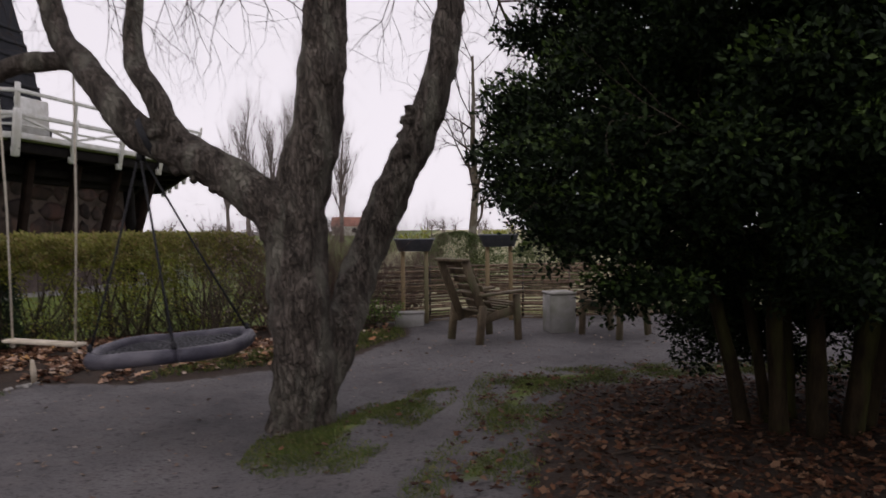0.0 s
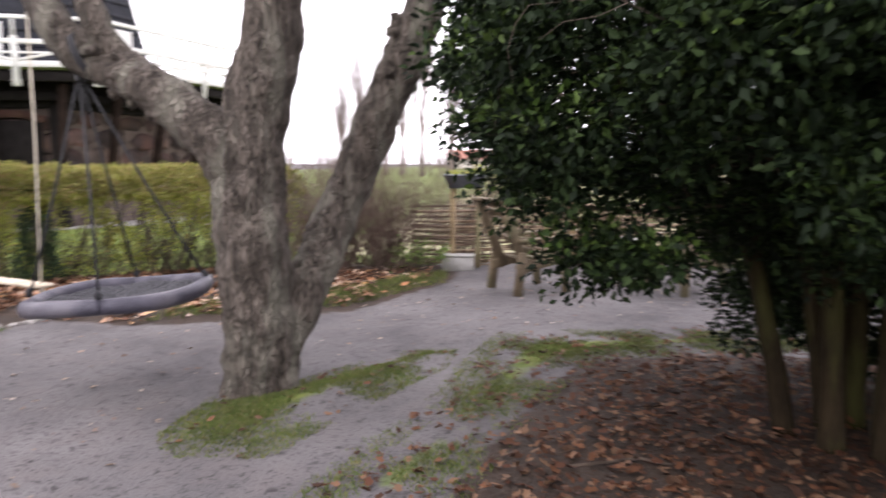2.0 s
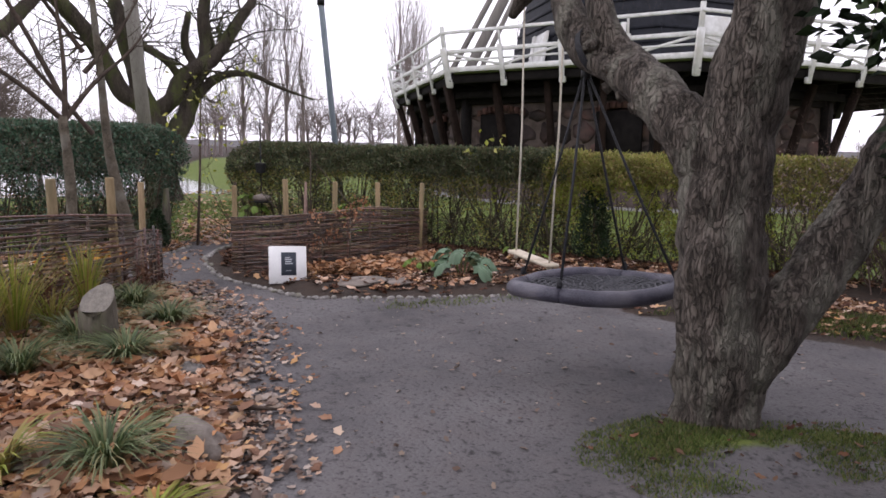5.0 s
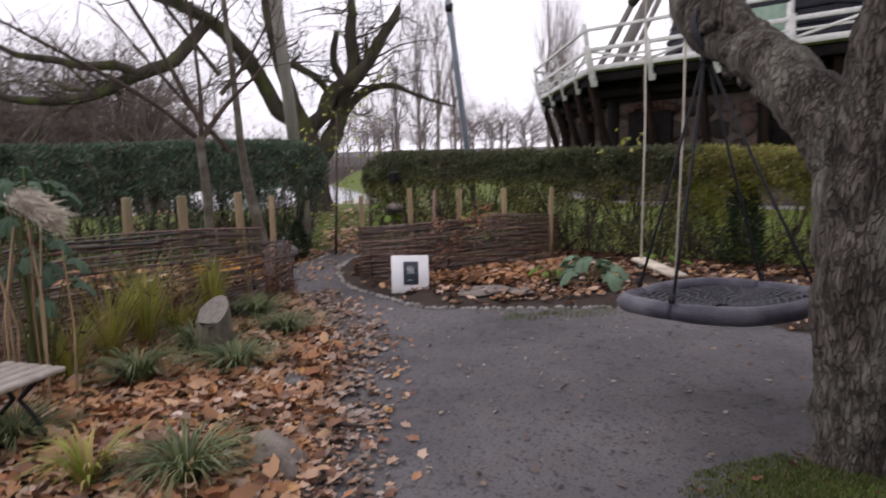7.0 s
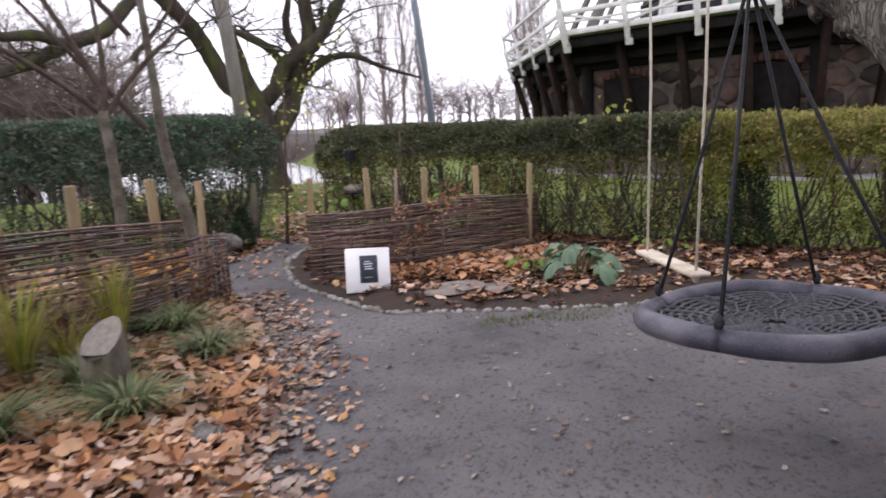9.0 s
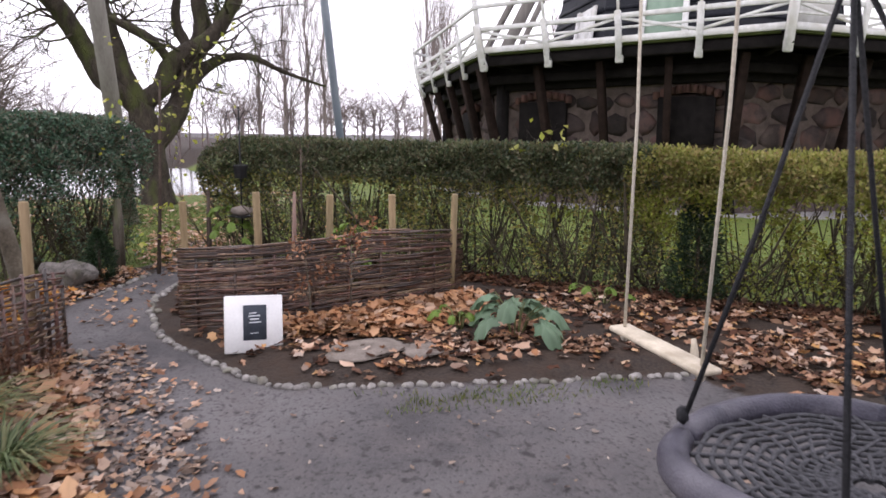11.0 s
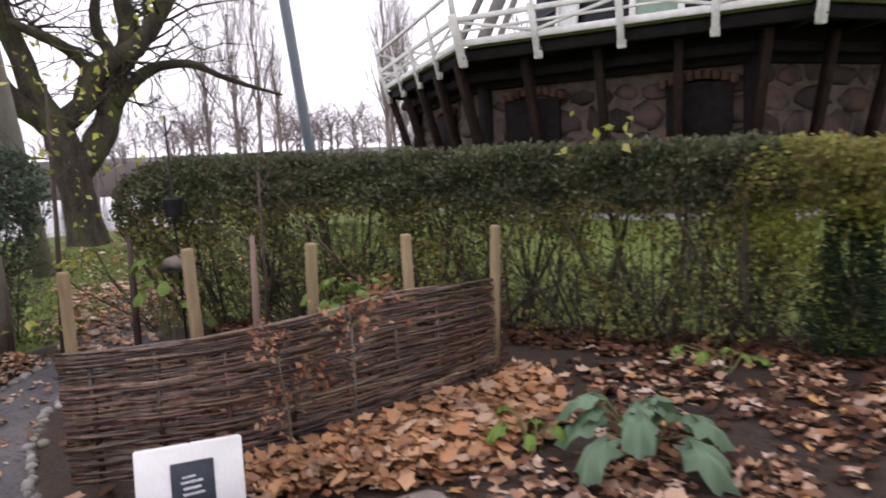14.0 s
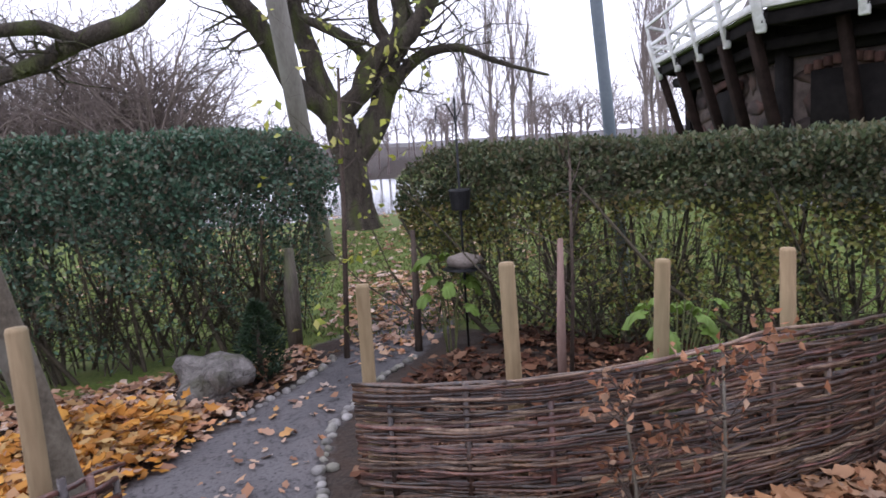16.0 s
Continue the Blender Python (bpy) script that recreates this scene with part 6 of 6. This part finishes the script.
rock("rock", "rounded pinkish-grey rock at the bed edge", (-2.08, 2.42), (0.2, 0.14, 0.11), 3, M_SLAB, turn=30)
rock("rock", "rough grey boulder beside the path gap", (-8.5, 3.14), (0.25, 0.19, 0.18), 5, M_ROCK, rough=0.7, turn=40)
rock("rock", "small grey rock at the bed edge", (-3.2, 2.66), (0.1, 0.08, 0.06), 6, M_ROCK)
rock("stone_slab", "flat broken sandstone slab lying on soil", (-5.25, 4.85), (0.2, 0.3, 0.026), 8, M_SLAB, "slab", 0.3, 12, 0.1)
rock("stone_slab", "flat broken sandstone slab lying on soil", (-5.08, 5.2), (0.13, 0.17, 0.025), 9, M_SLAB, "slab", 0.35, 40, 0.1)


def stump():
    o = Vector((-3.85, 2.2, gz(-3.85, 2.2)))
    ob = thing("stump", "short upright log with a pale slanted cut among sedges", "stump", o)
    g = Geo().tube([(0, 0, -0.04), (0.0, 0, 0.15), (0.01, 0, 0.3), (0.01, 0.0, 0.4)], [0.13, 0.122, 0.118, 0.115], 14, False, 0.12, 3, 9)
    for k in range(14):
        v = g.v[-1 - k]
        v.z += 0.05 * v.y / 0.1 - 0.065 * v.x / 0.1 - 0.04
    part("log", g, M_STUMP, ob)
    top = Geo()
    top.poly([tuple(v) for v in g.v[-14:]])
    part("cut_face", top, M_STAKETOP, ob, "pale sawn cut", False)


stump()


def stick(pts, r, label, material=None, name="fallen_stick"):
    ob = new(name, to_mesh(name, Geo().tube(pts, [r, r, r * 0.6], 7, True, 0.15, pts[0][0]), material or M_TWIG))
    tagged(ob, label, "stick")


stick([(-2.5, 2.68, 0.085), (-2.43, 2.8, 0.09), (-2.36, 2.94, 0.075)], 0.014, "dead stick lying on the path edge")
stick([(0.9, 3.9, 0.2), (1.2, 4.0, 0.215), (1.45, 3.95, 0.2)], 0.008, "thin dry twig on dead leaves")
stick([(1.2, 5.1, 0.2), (1.3, 5.4, 0.22), (1.35, 5.6, 0.2)], 0.007, "thin dry twig on dead leaves")
stick([(-3.97, 6.65, 0.05), (-3.975, 6.655, 0.18), (-3.985, 6.65, 0.28)], 0.028, "short pale weathered stake standing in fallen leaves", M_PLANK, "garden_stake")
stick([(-3.3, 8.3, 0.13), (-3.0, 8.5, 0.14), (-2.7, 8.6, 0.13)], 0.02, "dead stick lying by the hedge")


# ---- young plants and feeder behind the wattle fence ----
def staked_whip(label, at, tall, seed, lean=(0, 0), leaves=None, n_leaves=0, r=0.02, wood=None, big=1.0):
    o = Vector((at[0], at[1], gz(*at)))
    ob = thing("young_shrub", label, "shrub", o)
    rng = np.random.default_rng(seed)
    top = Vector((lean[0], lean[1], tall))
    part("stem", Geo().tube([(0, 0, -0.04), top * 0.5 + Vector((0.01, 0.01, 0)), top], [r, r * 0.8, r * 0.5], 8, True, 0.1, seed), wood or M_GREYBARK, ob)
    g = Geo()
    for _ in range(14):
        s = top * rng.uniform(0.35, 1.0)
        sprout(g, s, Vector((rng.normal(0, 0.8), rng.normal(0, 0.8), rng.uniform(0.1, 0.9))), tall * 0.3, 0.005, 2, rng, 0.7, 0.05, 0, 3, 0.6)
    part("branch_tangle", g, M_TWIG, ob)
    if n_leaves:
        pick = [g.v[int(i)] for i in rng.integers(0, len(g.v), n_leaves)]
        p = np.array([tuple(v) for v in pick])
        s = rng.uniform(0.02, 0.05, n_leaves) * big
        v, f = leaf_arrays(p, rng.normal(0, 1, p.shape) + np.array([0, 0, -0.6]), rng.normal(size=p.shape), s, s * 0.6, lobes=False)
        tagged(part("foliage", array_mesh("leaves", v, f, leaves), leaves, ob), kind="stuff")


staked_whip("bare brown young shrub beside a reddish stake", (-7.44, 5.1), 1.35, 1, (0.02, 0.03), None, 0, 0.013, M_TWIG)
stick([(-7.4, 5.04, 0.03), (-7.4, 5.04, 0.5), (-7.39, 5.05, 1.04)], 0.026, "reddish planed wooden plant stake", M_REDSTAKE, "plant_stake")
staked_whip("thin shrub with dry tan leaves against the wattle", (-6.05, 5.05), 0.7, 2, (-0.02, 0.03), M_FENCELEAF, 230, 0.008)
staked_whip("thin shrub with dry tan leaves against the wattle", (-6.02, 4.72), 0.58, 3, (-0.03, -0.03), M_FENCELEAF, 130, 0.008)
staked_whip("tall slim reddish sapling with a few yellow leaves", (-9.05, 4.02), 2.1, 4, (-0.05, 0.12), M_YELLEAF, 150, 0.022, M_TWIG, 1.8)
staked_whip("yellow-leaved shoots rising above the hedge", (-6.75, 7.65), 1.5, 5, (0.0, 0.05), M_YELLEAF, 170, 0.012, None, 2.1)


def feeder():
    o = Vector((-8.75, 4.88, gz(-8.75, 4.88)))
    ob = thing("bird_feeder", "black iron feeder pole with hanging pot and stone-laden tray", "feeder", o)
    part("pole", Geo().tube([(0, 0, -0.05), (0, 0, 0.9), (0, 0, 1.78)], 0.009, 8), M_IRON, ob)
    for s in (-1, 1):
        pts = [(0, s * 0.0, 1.62), (0, s * 0.06, 1.74), (0, s * 0.13, 1.72), (0, s * 0.14, 1.62)]
        part("hook", Geo().tube(pts, 0.006, 6, False), M_IRON, ob)
    part("pot", Geo().tube([(0, 0.0, 1.0), (0, 0, 1.005), (0, 0, 1.14), (0, 0, 1.15)], [0.04, 0.065, 0.08, 0.075], 16), M_IRON, ob, "black hanging pot", False)
    part("tray", Geo().tube([(0, 0, 0.57), (0, 0, 0.585)], [0.1, 0.16], 20), M_IRON, ob)
    part("stone", Geo().blob((0, 0.005, 0.635), (0.09, 0.115, 0.062), 4, 0.6, 2, 2.2), M_SLAB, ob, "pale rough stone")


feeder()
stick([(-8.95, 4.55, 0.05), (-8.96, 4.56, 0.5), (-8.98, 4.57, 0.95)], 0.03, "upright dark post at the hedge gap", M_TWIG, "gap_post")
stick([(-9.36, 3.66, 0.05), (-9.37, 3.67, 0.5), (-9.39, 3.68, 0.85)], 0.06, "mossy upright post at the hedge gap", M_STUMP, "gap_post")


# ---- poles ----
def pole(label, at, tall, r, lean, material, band=False):
    o = Vector((at[0], at[1], gz(*at)))
    ob = thing("pole", label, "pole", o)
    part("shaft", Geo().tube([(0, 0, -0.1), (lean[0] * 0.5, lean[1] * 0.5, tall * 0.5), (lean[0], lean[1], tall)], [r, r * 0.92, r * 0.82], 14), material, ob)
    if band:
        part("collar", Geo().tube([(lean[0] * 0.5, lean[1] * 0.5, tall * 0.5 - 0.06), (lean[0] * 0.5, lean[1] * 0.5, tall * 0.5 + 0.06)], [r * 1.15, r * 1.15], 14), M_IRON, ob)


pole("weathered grey wooden pole behind the hedge", (-13.5, 4.2), 7.5, 0.13, (2.2, -0.85), M_POLEWOOD)
pole("slim blue-grey metal pole behind the hedge", (-9.17, 6.4), 7.0, 0.047, (1.49, -1.4), M_POLEBLUE, True)


# ---- distance ----
def thicket(label, at, tall, r, seed, stems=26, material=None, leaf=None, n_leaf=0):
    o = Vector((at[0], at[1], gz(*at)))
    ob = thing("bush", label, "bush", o)
    rng = np.random.default_rng(seed)
    g = Geo()
    for _ in range(stems):
        a = rng.uniform(0, 6.28)
        d = Vector((math.cos(a) * 0.45, math.sin(a) * 0.45, 1))
        sprout(g, Vector((rng.normal(0, r * 0.35), rng.normal(0, r * 0.35), -0.03)), d, tall * rng.uniform(0.6, 0.85), 0.010 * max(1, tall / 2), 3, rng, 0.6, 0.06, 0, 4, 0.55)
    part("stem_tangle", g, material or M_TWIG, ob, "dense bare brown twigs")
    if n_leaf:
        p = np.array([tuple(g.v[int(i)]) for i in rng.integers(0, len(g.v), n_leaf)])
        s = rng.uniform(0.02, 0.05, n_leaf)
        v, f = leaf_arrays(p, rng.normal(size=p.shape), rng.normal(size=p.shape), s, s * 0.5)
        tagged(part("foliage", array_mesh("leaves", v, f, leaf), leaf, ob), kind="stuff")


thicket("bare brown bush at the end of the hedge", (-2.2, 9.85), 1.7, 0.55, 1, 90, M_THICKET)
thicket("bare brown bush at the end of the hedge", (-1.5, 9.9), 1.65, 0.5, 2, 90, M_THICKET)
thicket("bare brown bush behind the pale wattle fence", (-0.7, 11.2), 1.6, 0.5, 9, 60, M_THICKET)
thicket("sparse bush with pale seed heads in the hedge", (-3.0, 9.2), 1.5, 0.4, 3, 14, leaf=M_LITTERPALE, n_leaf=700)
thicket("low yellow-green bush below the tub", (-1.0, 9.6), 0.5, 0.3, 4, 14, leaf=M_BRIGHTLEAF, n_leaf=700)
needles("round_bush", "rounded green bush in the field behind the fence", (0.3, 14.0), 1.25, 0.9, 7, M_FIELD, "bush", True)
needles("round_bush", "rounded green bush in the field behind the fence", (2.2, 15.0), 1.1, 0.9, 8, M_FIELD, "bush", True)
bare_tree("bare spreading tree beyond the fence", (0.9, 20.0), 8.0, 0.14, 201, 4, 0.7, 4)
bare_tree("bare tree beyond the chairs", (4.5, 22.0), 8.5, 0.14, 202, 4, 0.7, 4)
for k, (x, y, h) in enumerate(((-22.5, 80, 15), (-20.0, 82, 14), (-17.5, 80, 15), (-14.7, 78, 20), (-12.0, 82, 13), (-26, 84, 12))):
    bare_tree("tall narrow leafless poplar in the distance", (x, y), h, 0.3, 210 + k, 4, 0.3, 5, 0.2, M_HAZETWIG, True)
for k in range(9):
    bare_tree("leafless birch in the distance behind the mill", (-34 - 3.1 * (k % 4), 12 + 2.2 * k), 9 + (k * 37 % 5) * 0.7, 0.13, 230 + k, 4, 0.45, 4, 0.15, M_HAZETWIG, True)


def wood(label, boxes, count, seed, tall, material=None):
    """A far mass of bare brushwood."""
    rng = np.random.default_rng(seed)
    g = Geo()
    for _ in range(count):
        x, y = rng.uniform(boxes[0], boxes[1]), rng.uniform(boxes[2], boxes[3])
        z = gz(x, y)
        h = tall * rng.uniform(0.6, 1.1)
        g.tube([(x, y, z - 0.2), (x + rng.normal(0, 0.2), y + rng.normal(0, 0.2), z + h * 0.5)], [0.1, 0.06], 5, False)
        for _ in range(7):
            sprout(g, Vector((x, y, z + h * rng.uniform(0.15, 0.5))), Vector((rng.normal(0, 0.7), rng.normal(0, 0.7), 0.8)), h * 0.42, 0.045, 2, rng, 0.8, 0.06, 0, 5, 0.6)
    tagged(new("brushwood", to_mesh("brushwood", g, material or M_HAZETWIG)), label, "woodland", kind="stuff")


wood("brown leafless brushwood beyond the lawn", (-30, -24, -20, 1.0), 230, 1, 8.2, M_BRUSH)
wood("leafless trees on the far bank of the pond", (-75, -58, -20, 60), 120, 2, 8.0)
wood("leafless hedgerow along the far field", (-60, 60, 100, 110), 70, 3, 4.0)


def house(at, size, turn, label):
    w, d, h, ridge = size
    ob = thing("house", label, "house", (at[0], at[1], gz(*at)), turn)
    part("wall", Geo().beam((-w / 2, 0, h / 2), (w / 2, 0, h / 2), d, h, 0.02), M_FARWALL, ob, "", False)
    g = Geo()
    g.v += [Vector(p) for p in ((-w / 2 - 0.3, -d / 2 - 0.3, h), (w / 2 + 0.3, -d / 2 - 0.3, h), (w / 2 + 0.3, d / 2 + 0.3, h), (-w / 2 - 0.3, d / 2 + 0.3, h), (-w / 2 - 0.3, 0, h + ridge), (w / 2 + 0.3, 0, h + ridge))]
    g.f += [(0, 1, 5, 4), (2, 3, 4, 5), (1, 2, 5), (3, 0, 4), (3, 2, 1, 0)]
    part("roof", g, M_ROOF, ob, "red tiled roof", False)
    for k in range(4):
        x = -w / 2 + w * (k + 0.5) / 4
        part("window", Geo().beam((x - 0.6, -d / 2 - 0.02, h * 0.55), (x + 0.6, -d / 2 - 0.02, h * 0.55), 0.06, 1.2, 0.01), M_GLASS, ob, "", False)


house((-22, 190), (16, 9, 2.4, 2.6), 4, "far low house with a red tiled roof")
water = Geo().prism([(-58, -30), (-24.5, -30), (-24.5, 10.5), (-58, 14)], -1.35, -1.22)
tagged(new("water", to_mesh("water", water, M_WATER, False)), "still grey pond reflecting the overcast sky", "water", kind="structure")

litter("fallen leaves caught in the patchy grass", scatter(GRASS_TREE, 70, rng, -0.1, 0.3), M_LITTERDARK, 21, (0.02, 0.06), 0.04)
litter("fallen leaves caught in the grass strip", scatter(GRASS_EDGE, 500, rng, -0.1, 0.3), M_LITTERDARK, 22, (0.03, 0.07), 0.04)

litter("lighter orange leaves lying over the planted bed", scatter(NEAR_L, 2600, rng, 0.05, 0.2, True), M_LITTERTAN, 23, (0.07, 0.16), 0.09)


def dry_stems(at, tall, n, seed):
    o = Vector((at[0], at[1], gz(*at)))
    ob = thing("dry_perennial", "dead red-brown perennial stems before the wattle fence", "plant", o)
    rng = np.random.default_rng(seed)
    g = Geo()
    for _ in range(n):
        sprout(g, Vector((rng.normal(0, 0.12), rng.normal(0, 0.12), -0.02)), Vector((rng.normal(0, 0.3), rng.normal(0, 0.3), 1)), tall * rng.uniform(0.6, 1.1), 0.006, 2, rng, 0.5, 0.08, 0, 3, 0.5)
    part("stem_tangle", g, M_BROWNSTEM, ob)
    p = np.array([tuple(g.v[int(i)]) for i in rng.integers(0, len(g.v), 140)])
    s = rng.uniform(0.03, 0.07, len(p))
    v, f = leaf_arrays(p, rng.normal(size=p.shape) + np.array([0, 0, -0.8]), rng.normal(size=p.shape), s, s * 0.4)
    part("foliage", array_mesh("leaves", v, f, M_LITTERDARK), M_LITTERDARK, ob, "shrivelled brown leaves")


M_BROWNSTEM = mat("dead_stem", (0.1, 0.05, 0.03), (0.24, 0.13, 0.08), 20, 0.9, 0.0, 60)
for k, (x, y, h) in enumerate(((-3.75, 0.95, 0.8), (-4.3, 1.35, 0.7), (-4.55, 2.0, 0.6), (-5.2, 2.2, 0.45), (-3.3, 0.7, 0.7), (-5.5, 2.75, 0.35))):
    dry_stems((x, y), h, 16, 300 + k)
litter("brown leaves trodden into the path beside the bed", scatter([(-6.3, 3.6), (-5.0, 3.75), (-4.0, 3.7), (-3.0, 3.4), (-1.8, 3.1), (-0.6, 2.2), (-1.0, 2.0), (-2.4, 2.5), (-4.0, 2.95), (-6.3, 3.0)], 520, rng, 0, 0.5), M_LITTER, 41, (0.03, 0.085), 0.012, 0.4)
litter("wet leaves trodden into the narrow path through the hedge", scatter([(-7.2, 2.85), (-6.6, 3.6), (-8.3, 4.0), (-9.2, 4.6), (-9.5, 4.25), (-8.2, 3.5)], 75, rng, 0.03, 0.1), M_LITTER, 42, (0.03, 0.09), 0.01, 0.3)
